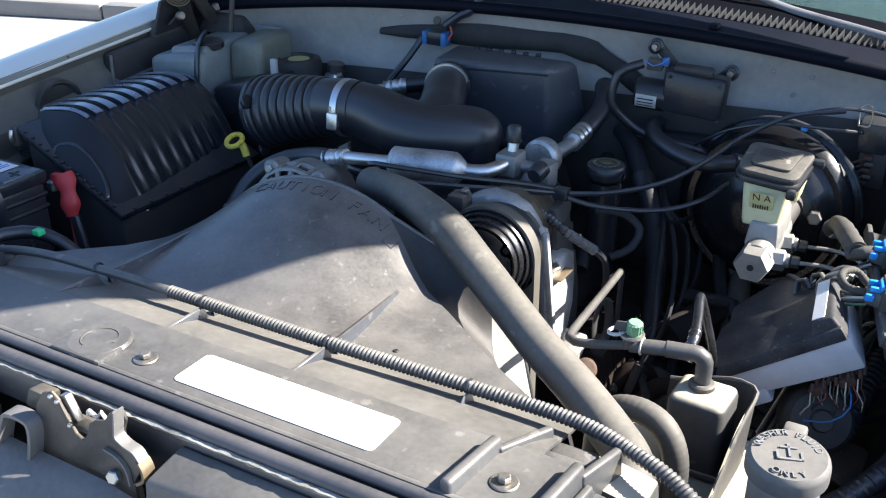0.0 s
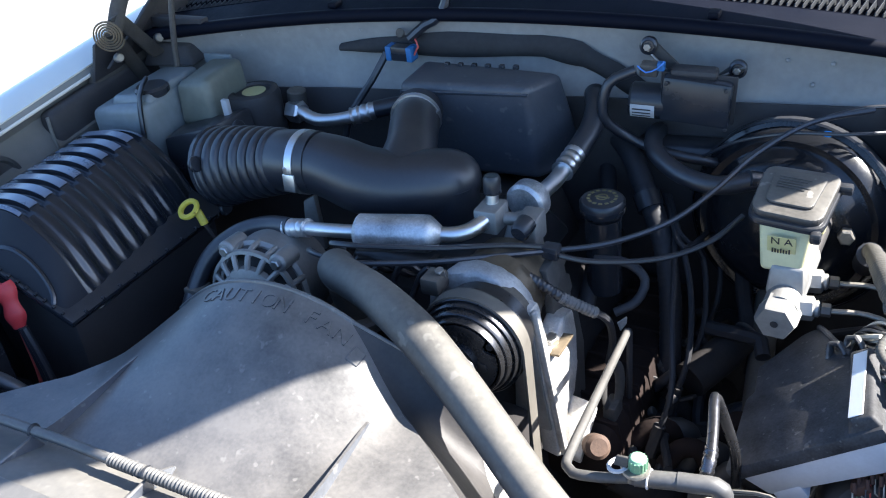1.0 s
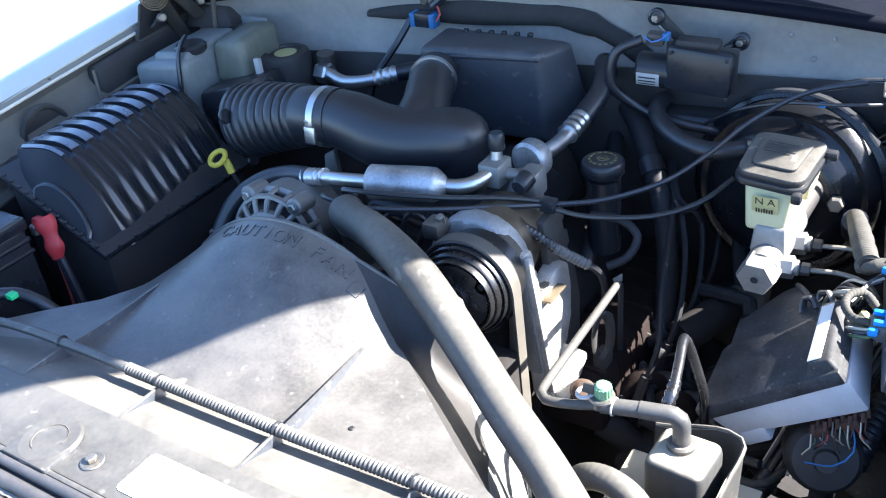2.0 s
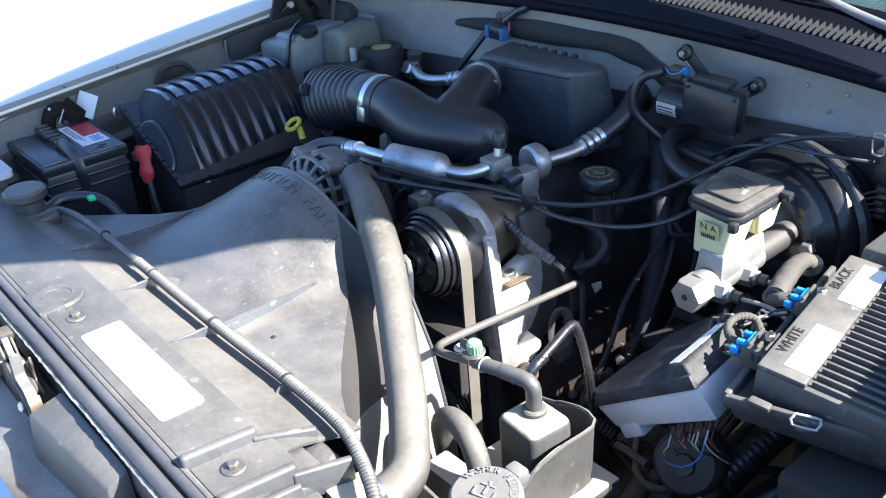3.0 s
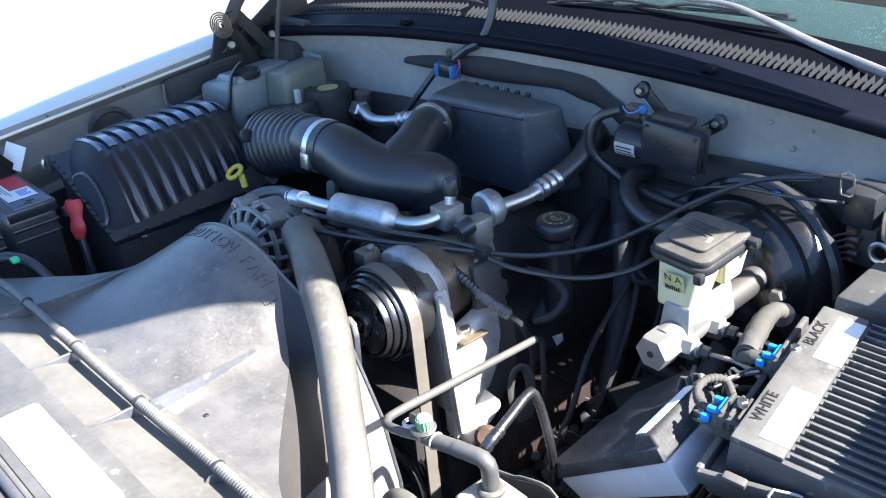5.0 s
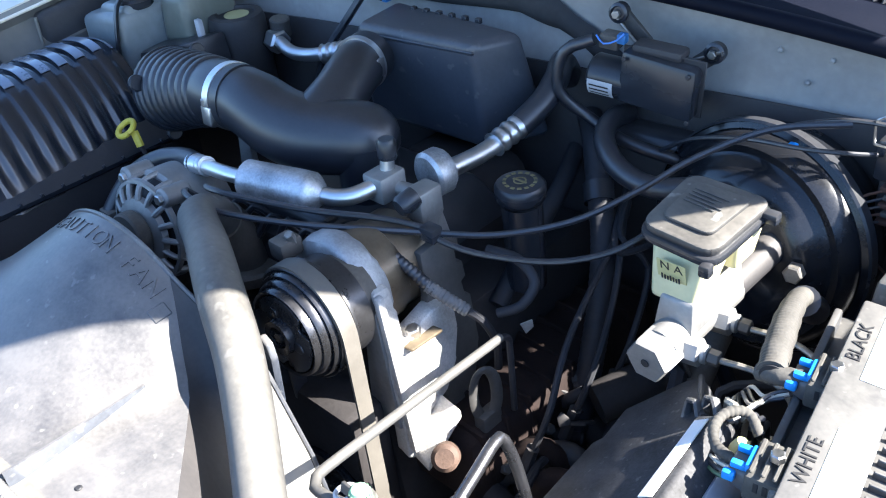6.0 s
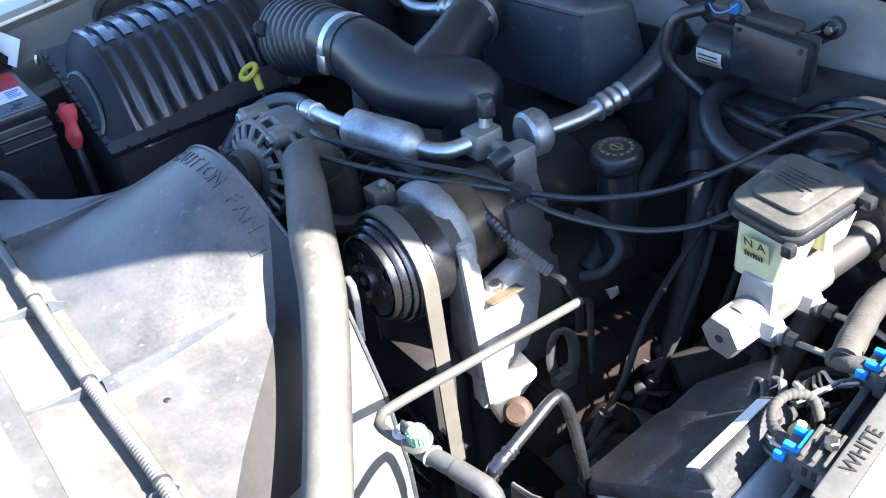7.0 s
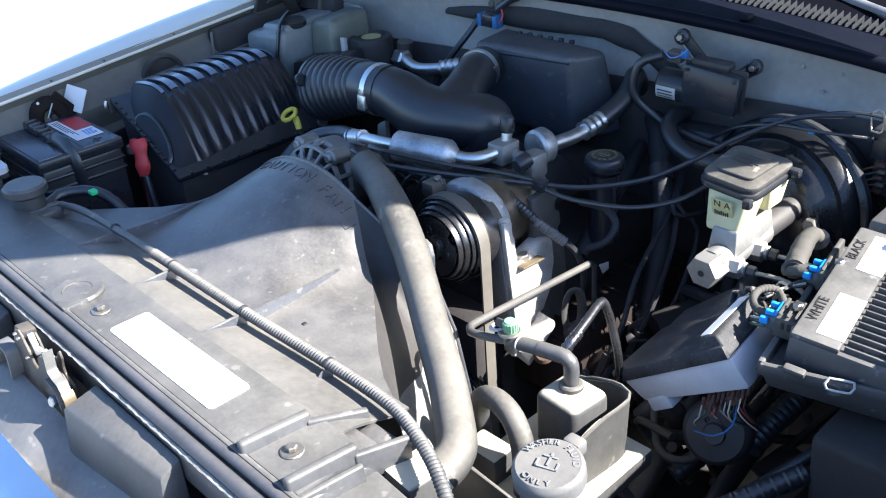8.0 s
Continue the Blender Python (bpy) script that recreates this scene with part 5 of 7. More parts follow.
conn = thing("relay_plug", (-0.22, 0.895, 1.14), "black wiring plug with blue ends and wires", "plug")
part("body", box((-0.235, 0.885, 1.132), (-0.205, 0.905, 1.156), 0.003), "plastic", conn)
for s in (-1, 1):
    part("end", box((-0.22 + s * 0.019 - 0.005, 0.884, 1.132), (-0.22 + s * 0.019 + 0.005, 0.906, 1.156), 0.002), "blue_dark", conn)
part("lead", tube([(-0.247, 0.893, 1.142), (-0.262, 0.87, 1.11), (-0.30, 0.84, 1.05), (-0.31, 0.82, 1.0)], 0.0062, 8, 0.015), "rubber", conn)
part("hood_lead", tube([(-0.205, 0.90, 1.165), (-0.18, 0.91, 1.185), (-0.155, 0.92, 1.20), (-0.145, 0.94, 1.25), (-0.16, 0.95, 1.31)], 0.0075, 8, 0.015), "rubber", conn)
part("wire", tube([(-0.196, 0.893, 1.142), (-0.188, 0.895, 1.155), (-0.196, 0.90, 1.168)], 0.0018, 5, 0.008), "wire_red", conn)
part("ring_terminal", disc((-0.222, 0.905, 1.172), (0, -1, 0.2), 0.008, 0.005), "cast", conn)

wm = thing("wiper_motor", (0.22, 0.92, 1.03), "black wiper motor unit on a dirty metal bracket", "wiper motor")
rot = axes((0.236, 0.93, 1.103), (0.97, 0.13, -0.06), (0.06, 0, 1))
part("gearbox", hull8([rot @ Vector(p) for p in ((-0.044, -0.038, -0.030), (0.052, -0.042, -0.033), (0.052, -0.006, -0.033), (-0.044, 0.0, -0.030))], [rot @ Vector(p) for p in ((-0.042, -0.036, 0.036), (0.052, -0.036, 0.030), (0.052, 0.0, 0.030), (-0.042, 0.004, 0.036))], 0.006), "plastic", wm)
part("top_casting", box((-0.034, -0.028, 0.030), (0.03, 0.0, 0.044), 0.006, 2, rot), "grimy", wm)
part("motor", lathe([(0, 0), (0.022, 0), (0.0255, 0.004), (0.0255, 0.05), (0, 0.05)], rot @ Vector((-0.088, -0.012, -0.012)), rot.to_3x3() @ Vector((1, 0, 0)), 26), "plastic", wm)
part("motor_label", sheet(lambda u, v: rot @ Vector((-0.084 + 0.034 * u, -0.012 - 0.0262 * math.cos(0.9 * v - 0.75), -0.012 + 0.0262 * math.sin(0.9 * v - 0.75))), 4, 8, 0), "label_grey", wm)
for k in range(3):
    part("label_print", sheet(lambda u, v: rot @ Vector((-0.081 + 0.026 * u, -0.012 - 0.0266 * math.cos(0.22 * k + 0.08 * v - 0.60), -0.012 + 0.0266 * math.sin(0.22 * k + 0.08 * v - 0.60))), 3, 2, 0), "print", wm)
for arm in (((0.160, 1.166), (0.165, 1.176), (0.173, 1.176), (0.210, 1.138), (0.198, 1.126), (0.166, 1.156)), ((0.296, 1.142), (0.300, 1.132), (0.294, 1.124), (0.262, 1.100), (0.254, 1.118), (0.282, 1.142))):
    part("bracket_arm", prism([(x, 0.912 + 0.13 * x, z) for x, z in arm], (0.0, 0.006, 0.0), 0.0015), "bracket_dark", wm, "dirty pressed metal arm")
    part("arm_rib", tube([(arm[0][0] + 0.004, 0.910 + 0.13 * arm[0][0], arm[0][1] - 0.003), (arm[4][0], 0.910 + 0.13 * arm[4][0], arm[4][1])], 0.0022, 6, 0.01), "bolt", wm)
for c in ((0.167, 0.934, 1.166), (0.288, 0.950, 1.134)):
    part("grommet", lathe([(0, 0), (0.0125, 0), (0.0125, 0.010), (0.009, 0.012), (0.0075, 0.009), (0, 0.009)], (c[0], c[1] + 0.006, c[2]), (0.13, -1, 0.1), 20), "rubber", wm)
    part("bolt", hexnut((c[0], c[1] - 0.004, c[2]), (0.13, -1, 0.1), 0.0055, 0.005), "bolt", wm)
for x, z in ((0.225, 1.128), (0.258, 1.118)):
    part("plate_screw", hexnut((x, 0.909 + 0.13 * x, z), (0.13, -1, 0.1), 0.004, 0.004), "bolt", wm)
for x, z in ((-0.036, 0.028), (0.044, 0.024), (0.048, -0.033)):
    part("case_screw", disc(rot @ Vector((x, -0.0385, z)), rot.to_3x3() @ Vector((0, -1, 0)), 0.003, 0.003, 0.001, 10), "grimy", wm)
part("case_seam", box((-0.046, -0.020, -0.034), (0.057, -0.018, 0.037), 0.001, 1, rot), "grimy", wm)
part("plug", box((-0.075, -0.03, 0.03), (-0.05, -0.008, 0.048), 0.003, 2, rot), "cast", wm)
part("blue_clip", box((-0.052, -0.03, 0.040), (-0.041, -0.018, 0.052), 0.002, 2, rot), "blue_dark", wm, "blue plastic clip")
part("harness", tube([rot @ Vector((-0.08, -0.03, 0.04)), rot @ Vector((-0.115, -0.04, 0.02)), rot @ Vector((-0.118, -0.045, -0.03)), (0.16, 0.89, 1.04), (0.215, 0.88, 1.03), (0.262, 0.89, 1.02), (0.29, 0.92, 1.0)], 0.0075, 10, 0.012), "rubber", wm)
part("thin_wire", tube([rot @ Vector((-0.078, -0.03, 0.046)), rot @ Vector((-0.065, -0.036, 0.04)), rot @ Vector((-0.05, -0.034, 0.046)), rot @ Vector((-0.042, -0.03, 0.055))], 0.0012, 5, 0.006), "wire_blue", wm)
part("lower_shield", hull8([(0.15, 0.90, 1.02), (0.28, 0.92, 1.01), (0.30, 0.965, 1.0), (0.15, 0.945, 1.02)], [(0.16, 0.91, 1.03), (0.265, 0.93, 1.025), (0.285, 0.955, 1.03), (0.16, 0.94, 1.03)], 0.006), "plastic", wm)

# ---- brakes ----
booster = thing("brake_booster", (0.43, 0.87, 0.85), "glossy black round brake booster", "brake booster")
BA = Vector((-0.12, -1, 0.12)).normalized()
BC = Vector((0.386, 0.932, 0.938))
part("shell", lathe([(0.11, -0.05), (0.126, -0.03), (0.133, 0.0), (0.136, 0.02), (0.141, 0.022), (0.141, 0.034), (0.134, 0.037), (0.131, 0.05), (0.121, 0.060), (0.112, 0.058), (0.106, 0.062), (0.098, 0.076), (0.08, 0.087), (0.07, 0.086), (0.05, 0.095), (0.03, 0.098), (0, 0.098)], BC, BA, 64), "gloss", booster)
part("rim_band", lathe([(0.1412, 0.02), (0.144, 0.022), (0.144, 0.034), (0.1412, 0.036)], BC, BA, 56), "plastic", booster)
part("blue_tag", box((0.415, 0.885, 1.077), (0.425, 0.892, 1.084), 0.002), "blue", booster, "small blue plastic tag")
part("check_valve", tube([(0.355, 0.85, 1.02), (0.345, 0.835, 1.03), (0.335, 0.825, 1.035)], 0.012, 10, 0.01), "plastic", booster)
vac = thing("vacuum_hose", (0.27, 0.84, 0.98), "black rubber vacuum hose to the brake booster", "hose")
part("hose", tube([(0.345, 0.835, 1.03), (0.30, 0.81, 1.028), (0.25, 0.815, 1.035), (0.205, 0.85, 1.045), (0.19, 0.89, 1.05), (0.185, 0.93, 1.04)], 0.013, 14, 0.012), "rubber", vac)

fcon = thing("firewall_connector", (0.51, 0.945, 1.03), "black firewall connector with a silver clip and bare terminals", "connector")
part("body", box((0.492, 0.925, 1.045), (0.535, 0.985, 1.092), 0.004), "plastic", fcon)
part("clip", tube([(0.490, 0.922, 1.088), (0.490, 0.920, 1.116), (0.504, 0.920, 1.119), (0.506, 0.922, 1.090), (0.490, 0.922, 1.088)], 0.0014, 7, 0.005), "steel", fcon, "silver wire clip")
for k in range(5):
    part("terminal", box((0.505 + 0.004 * (k % 2), 0.918, 0.998 + 0.010 * k), (0.518 + 0.004 * (k % 2), 0.930, 1.004 + 0.010 * k), 0.0015), ("rust", "bracket_dark")[k % 2], fcon)
    part("wire", tube([(0.512, 0.922, 1.001 + 0.010 * k), (0.50 - 0.003 * k, 0.905, 1.0 + 0.006 * k), (0.515, 0.90, 0.97), (0.54, 0.92, 0.93)], 0.0016, 6, 0.008), ("rubber", "rust", "rubber", "rubber", "rust")[k], fcon)
part("lead", tube([(0.262, 0.885, 1.03), (0.315, 0.868, 1.068), (0.38, 0.860, 1.090), (0.44, 0.872, 1.090), (0.485, 0.905, 1.082), (0.50, 0.93, 1.075)], 0.0026, 8, 0.01), "rubber", fcon, "thin black lead over the booster")
part("backing", box((0.498, 0.930, 0.99), (0.54, 0.985, 1.046), 0.004), "grimy", fcon)
mc = thing("brake_master_cylinder", (0.42, 0.72, 0.93), "brake master cylinder with an aged yellowish reservoir", "master cylinder")
part("cylinder", tube([(0.417, 0.645, 0.965), (0.421, 0.765, 0.971)], 0.0215, 22, 0.03), "alu_dull", mc)
part("rear_neck", tube([(0.421, 0.76, 0.971), (0.425, 0.85, 0.976)], 0.019, 20, 0.03), "grimy", mc)
part("stud_nut", hexnut((0.462, 0.838, 0.965), (0.1, -1, 0.1), 0.011, 0.012), "bolt", mc)
part("hex_end", lathe([(0, 0), (0.0225, 0), (0.0245, 0.005), (0.0245, 0.03), (0, 0.03)], (0.416, 0.622, 0.962), (0.04, 1, 0.05), 6), "alu_dull", mc)
part("saddle", hull8([(0.395, 0.665, 0.97), (0.44, 0.665, 0.97), (0.44, 0.77, 0.975), (0.395, 0.77, 0.975)], [(0.398, 0.672, 1.01), (0.436, 0.672, 1.01), (0.436, 0.765, 1.012), (0.398, 0.765, 1.012)], 0.005), "alu_dull", mc)
part("hex_hole", disc((0.4159, 0.6215, 0.962), (-0.04, -1, -0.05), 0.0045, 0.001, 0.0003), "print", mc)
for y in (0.663, 0.722):
    part("port_nut", join(hexnut((0.432, y, 0.962), (1, 0.1, 0.05), 0.0148, 0.019), disc((0.450, y + 0.002, 0.963), (1, 0.1, 0.05), 0.010, 0.009, 0.002, 18)), "alu_dull", mc)
    part("line_nut", hexnut((0.460, y + 0.003, 0.963), (1, 0.1, 0.0), 0.0082, 0.010), "bracket_dark", mc)
    part("brake_line", tube([(0.47, y + 0.003, 0.963), (0.51, y + 0.01, 0.962), (0.545, y + 0.0, 0.955), (0.56, y - 0.02, 0.92), (0.55, y - 0.02, 0.85)], 0.0033, 8, 0.01), "bolt", mc)
part("reservoir_front", hull8([(0.386, 0.672, 1.0), (0.434, 0.672, 1.0), (0.434, 0.716, 1.0), (0.386, 0.716, 1.0)], [(0.378, 0.686, 1.062), (0.442, 0.686, 1.058), (0.446, 0.73, 1.063), (0.378, 0.73, 1.066)], 0.006, 3), "amber", mc, "translucent yellowish plastic")
part("reservoir_rear", hull8([(0.400, 0.730, 1.02), (0.446, 0.730, 1.02), (0.446, 0.770, 1.02), (0.400, 0.770, 1.02)], [(0.38, 0.722, 1.068), (0.452, 0.722, 1.063), (0.455, 0.772, 1.070), (0.38, 0.772, 1.074)], 0.006, 3), "amber", mc, "translucent yellowish plastic")
LIDQ = [Vector(p) for p in ((0.366, 0.677, 1.062), (0.450, 0.677, 1.055), (0.459, 0.780, 1.067), (0.366, 0.776, 1.073))]


def rounded_quad(corners, r, grow=0.0, lift=0.0):
    """The outline of a four-cornered lid with rounded corners."""
    mid = sum(corners, Vector()) / 4
    out = []
    for i in range(4):
        c = corners[i] + (corners[i] - mid).normalized() * grow
        a = (corners[i - 1] - corners[i]).normalized()
        d = (corners[(i + 1) % 4] - corners[i]).normalized()
        for k in range(6):
            t = k / 5
            out.append(c + a * r * (1 - t) ** 2 + d * r * t**2 + Vector((0, 0, lift)))
    return out


lid = part("lid", prism(rounded_quad(LIDQ, 0.018, -0.003, 0.006), (0, 0, 0.010), 0.003), "lid_dirt", mc, "dusty black reservoir lid")
part("lid_rim", prism(rounded_quad(LIDQ, 0.019, 0.001, -0.002), (0, 0, 0.009), 0.002), "plastic", lid)
part("lid_plate", prism(rounded_quad(LIDQ, 0.010, -0.024, 0.0155), (0, 0, 0.005), 0.002), "lid_dirt", lid)
part("lid_tab", box((0.452, 0.757, 1.066), (0.470, 0.77, 1.078), 0.003), "plastic", lid)
part("lid_tab", box((0.438, 0.670, 1.046), (0.450, 0.682, 1.060), 0.003), "plastic", lid)
bars(lid, "lid_print", "plastic_panel", axes((0.409, 0.735, 1.0868), (0.99, 0, -0.08), (0.08, -0.11, 1)), 0.040, 0.026, 5, 0.35)
na = part("rating_label", box((-0.016, -0.013, 0), (0.016, 0.013, 0.0008), 0.0003, 1, axes((0.408, 0.6765, 1.036), (1, 0, 0), (0, -1, -0.2))), "amber_label", mc)
flat_text(na, "writing", "N A", 0.0145, axes((0.408, 0.6748, 1.0415), (1, 0, 0), (0, -1, -0.2)))
bars(na, "small_print", "print", axes((0.408, 0.6752, 1.029), (0, -0.2, 1), (0, -1, -0.2)), 0.007, 0.022, 7, 0.55)

# ---- electrical boxes ----
FBO = Vector((0.412, 0.44, 0.902))
fbm = axes(FBO, (0.134, 0.012, 0.092), (-0.55, -0.05, 0.83))
fuse = thing("fuse_box", (0.48, 0.52, 0.86), "tilted black-lidded fuse box with a pale base", "fuse box")
lid_line = [(-0.006, -0.003), (0.166, -0.003), (0.160, 0.123), (0.128, 0.130), (0.093, 0.196), (0.078, 0.206), (0.062, 0.203), (0.008, 0.166), (0.010, 0.120), (0.001, 0.112)]
part("lid", prism([fbm @ Vector((x, y, 0)) for x, y in lid_line], fbm.to_3x3() @ Vector((0, 0, -0.018)), 0.004), "stained", fuse, "stained dusty black lid")
part("lid_bead", tube([fbm @ Vector(p) for p in ((0.084, 0.202, 0.001), (0.092, 0.190, 0.002), (0.116, 0.146, 0.002), (0.128, 0.130, 0.002))], 0.0035, 8, 0.006), "stained", fuse)
part("lid_lip", hull8([fbm @ Vector(p) for p in ((0.124, 0.0, -0.012), (0.168, 0.0, -0.016), (0.161, 0.122, -0.016), (0.120, 0.122, -0.012))], [fbm @ Vector(p) for p in ((0.139, 0.003, 0.014), (0.162, 0.003, 0.012), (0.156, 0.117, 0.012), (0.134, 0.117, 0.014))], 0.004, 3), "stained", fuse)
part("lid_label", box((0.138, 0.008, 0.0135), (0.153, 0.108, 0.0147), 0.0004, 1, fbm), "label", fuse)
for q in (0.0, 0.02):
    part("hook", tube([fbm @ Vector((0.098 + q, 0.140, -0.004)), fbm @ Vector((0.108 + q, 0.148, 0.010)), fbm @ Vector((0.118 + q, 0.143, 0.010)), fbm @ Vector((0.12 + q, 0.134, 0.0))], 0.005, 8, 0.006, squash=0.6), "plastic_panel", fuse)
part("base", hull8([fbm @ Vector(p) for p in ((0.018, 0.002, -0.050), (0.168, 0.004, -0.060), (0.158, 0.125, -0.060), (0.03, 0.16, -0.050))], [fbm @ Vector(p) for p in ((0.004, 0.0, -0.017), (0.168, 0.0, -0.017), (0.160, 0.126, -0.017), (0.014, 0.162, -0.017))], 0.004), "white_plastic", fuse, "pale bluish white base")
part("horn", lathe([(0, 0.03), (0.012, 0.03), (0.014, 0.024), (0.034, 0.02), (0.040, 0.012), (0.042, 0), (0.042, -0.03), (0, -0.03)], fbm @ Vector((0.085, 0.02, -0.112)), (0.25, -0.8, 0.45), 28), "grimy", fuse, "round dark relay housing")
part("base_step", box((0.022, 0.001, -0.066), (0.055, 0.10, -0.045), 0.004, 2, fbm), "white_plastic", fuse)
for q in (0.098, 0.132):
    part("connector", box((q, -0.002, -0.074), (q + 0.020, 0.014, -0.062), 0.003, 2, fbm), "rust", fuse, "faded red connector")
rnd = random.Random(4)
for i in range(14):
    a = fbm @ Vector((0.100 + 0.0046 * i, -0.002 + 0.006 * (i % 3), -0.066))
    m_ = ("wire_pale", "green", "wire_pale", "rubber", "wire_red", "wire_pale", "rust")[i % 7]
    part("wire", tube([a, a + Vector((0.002, -0.008, -0.012)), a + Vector((-0.012 + 0.024 * rnd.random(), -0.004 + 0.01 * rnd.random(), -0.030)), a + Vector((0.012 * rnd.random(), 0.03, -0.06))], 0.0009, 5, 0.008), m_, fuse)
    part("wire_seal", tube([a + Vector((0, 0.004, 0.01)), a + Vector((0.002, -0.002, 0.002))], 0.0022, 7, 0.01), "rust", fuse)
part("blue_wire", tube([fbm @ Vector((0.08, -0.012, -0.092)), fbm @ Vector((0.11, -0.02, -0.098)), fbm @ Vector((0.135, -0.012, -0.092)), fbm @ Vector((0.142, 0.01, -0.07))], 0.0010, 6, 0.01), "blue_dark", fuse)

ecm = thing("engine_computer", (0.69, 0.6, 0.95), "black finned engine computer in a plastic tray", "engine computer")
e_o = Vector((0.612, 0.475, 1.025))
em = axes(e_o, (0.985, 0.17, -0.10), (0.10, 0, 1))
part("case", box((0.0, 0.0, -0.045), (0.26, 0.27, 0.0), 0.005, 2, em), "ecm_grey", ecm)
part("raised_edge", box((0.0, 0.0, -0.002), (0.052, 0.27, 0.006), 0.003, 2, em), "ecm_grey", ecm)
for y0, y1 in ((0.015, 0.105), (0.165, 0.255)):
    part("label", box((0.022, y0, 0.006), (0.052, y1, 0.0068), 0.0003, 1, em), "label", ecm, "blank white label")
flat_text(ecm, "writing", "WHITE", 0.0165, em @ axes((0.0115, 0.06, 0.0065), (0, 1, 0), (0, 0, 1)))
flat_text(ecm, "writing", "BLACK", 0.0165, em @ axes((0.0115, 0.21, 0.0065), (0, 1, 0), (0, 0, 1)))
for i in range(20):
    y = 0.008 + 0.0134 * i
    part("cooling_fin", box((0.055, y, -0.004), (0.25, y + 0.003, 0.006), 0.0008, 1, em), "ecm_grey", ecm)
part("tray", hull8([em @ Vector(p) for p in ((-0.008, -0.008, -0.070), (0.30, 0.040, -0.070), (0.31, 0.29, -0.070), (0.0, 0.29, -0.070))], [em @ Vector(p) for p in ((-0.016, -0.022, -0.044), (0.31, 0.040, -0.030), (0.31, 0.30, -0.044), (-0.02, 0.30, -0.044))], 0.005), "ecm_grey", ecm)
part("tray_lip", hull8([em @ Vector(p) for p in ((-0.018, -0.026, -0.046), (0.31, 0.034, -0.026), (0.31, 0.042, -0.026), (-0.018, -0.016, -0.046))], [em @ Vector(p) for p in ((-0.018, -0.026, -0.030), (0.31, 0.034, -0.010), (0.31, 0.040, -0.010), (-0.018, -0.018, -0.030))], 0.003), "ecm_grey", ecm)
part("tray_side", hull8([em @ Vector(p) for p in ((-0.022, -0.020, -0.046), (-0.012, -0.020, -0.046), (-0.014, 0.29, -0.046), (-0.024, 0.29, -0.046))], [em @ Vector(p) for p in ((-0.021, -0.020, -0.030), (-0.014, -0.020, -0.030), (-0.016, 0.29, -0.030), (-0.023, 0.29, -0.030))], 0.002), "ecm_grey", ecm)
part("tray_latch", tube([em @ Vector(p) for p in ((0.052, -0.012, -0.024), (0.076, -0.007, -0.022), (0.078, -0.009, -0.027), (0.076, -0.013, -0.032), (0.053, -0.018, -0.034), (0.050, -0.017, -0.029), (0.052, -0.012, -0.024))], 0.0015, 6, 0.004), "label_grey", ecm)
part("tray_clip", box((0.006, -0.026, -0.030), (0.030, -0.014, -0.022), 0.003, 2, em), "ecm_grey", ecm)
part("tray_leg", hull8([(0.68, 0.46, 0.6), (0.80, 0.46, 0.6), (0.80, 0.72, 0.6), (0.68, 0.72, 0.6)], [(0.66, 0.45, 0.93), (0.82, 0.45, 0.93), (0.82, 0.74, 0.93), (0.66, 0.74, 0.93)], 0.01), "grimy", ecm)


def plug(c, label):
    p = thing("computer_plug", c, label, "plug", "computer plugs")
    m = axes(c, (0.95, 0.17, -0.05), (0.05, 0, 1))
    part("body", box((-0.006, -0.022, -0.02), (0.03, 0.022, 0.006), 0.003, 2, m), "cloth_tape", p)
    for i in range(4):
        part("rib", box((-0.004 + 0.009 * i, -0.02, 0.008), (0.0 + 0.009 * i, 0.018, 0.011), 0.001, 1, m), "cloth_tape", p)
    part("shell", hull8([m @ Vector(q) for q in ((-0.022, -0.014, -0.016), (-0.004, -0.020, -0.018), (-0.004, 0.020, -0.018), (-0.022, 0.014, -0.016))], [m @ Vector(q) for q in ((-0.020, -0.012, -0.002), (-0.004, -0.018, 0.001), (-0.004, 0.018, 0.001), (-0.020, 0.012, -0.002))], 0.003), "ecm_grey", p)
    part("lock", join(box((-0.008, -0.014, 0.000), (-0.002, 0.010, 0.009), 0.002, 2, m), box((-0.019, -0.014, 0.000), (-0.007, -0.008, 0.006), 0.0015, 2, m), box((-0.019, 0.004, 0.000), (-0.007, 0.010, 0.006), 0.0015, 2, m)), "blue", p, "bright blue locking clip")
    part("lock_tab", box((-0.023, -0.020, -0.010), (-0.013, -0.013, -0.001), 0.002, 2, m), "blue", p)
    for k in range(4):
        part("cavity", box((0.002 + 0.007 * k, -0.0225, -0.008), (0.006 + 0.007 * k, -0.0215, 0.002), 0.0004, 1, m), "print", p)
    part("flange", box((0.014, -0.026, -0.016), (0.026, 0.026, 0.003), 0.003, 2, m), "cap_grey", p)
    part("bolt", hexnut(m @ Vector((0.012, 0.0, 0.012)), (0, 0, 1), 0.006, 0.006), "steel", p)
    return p


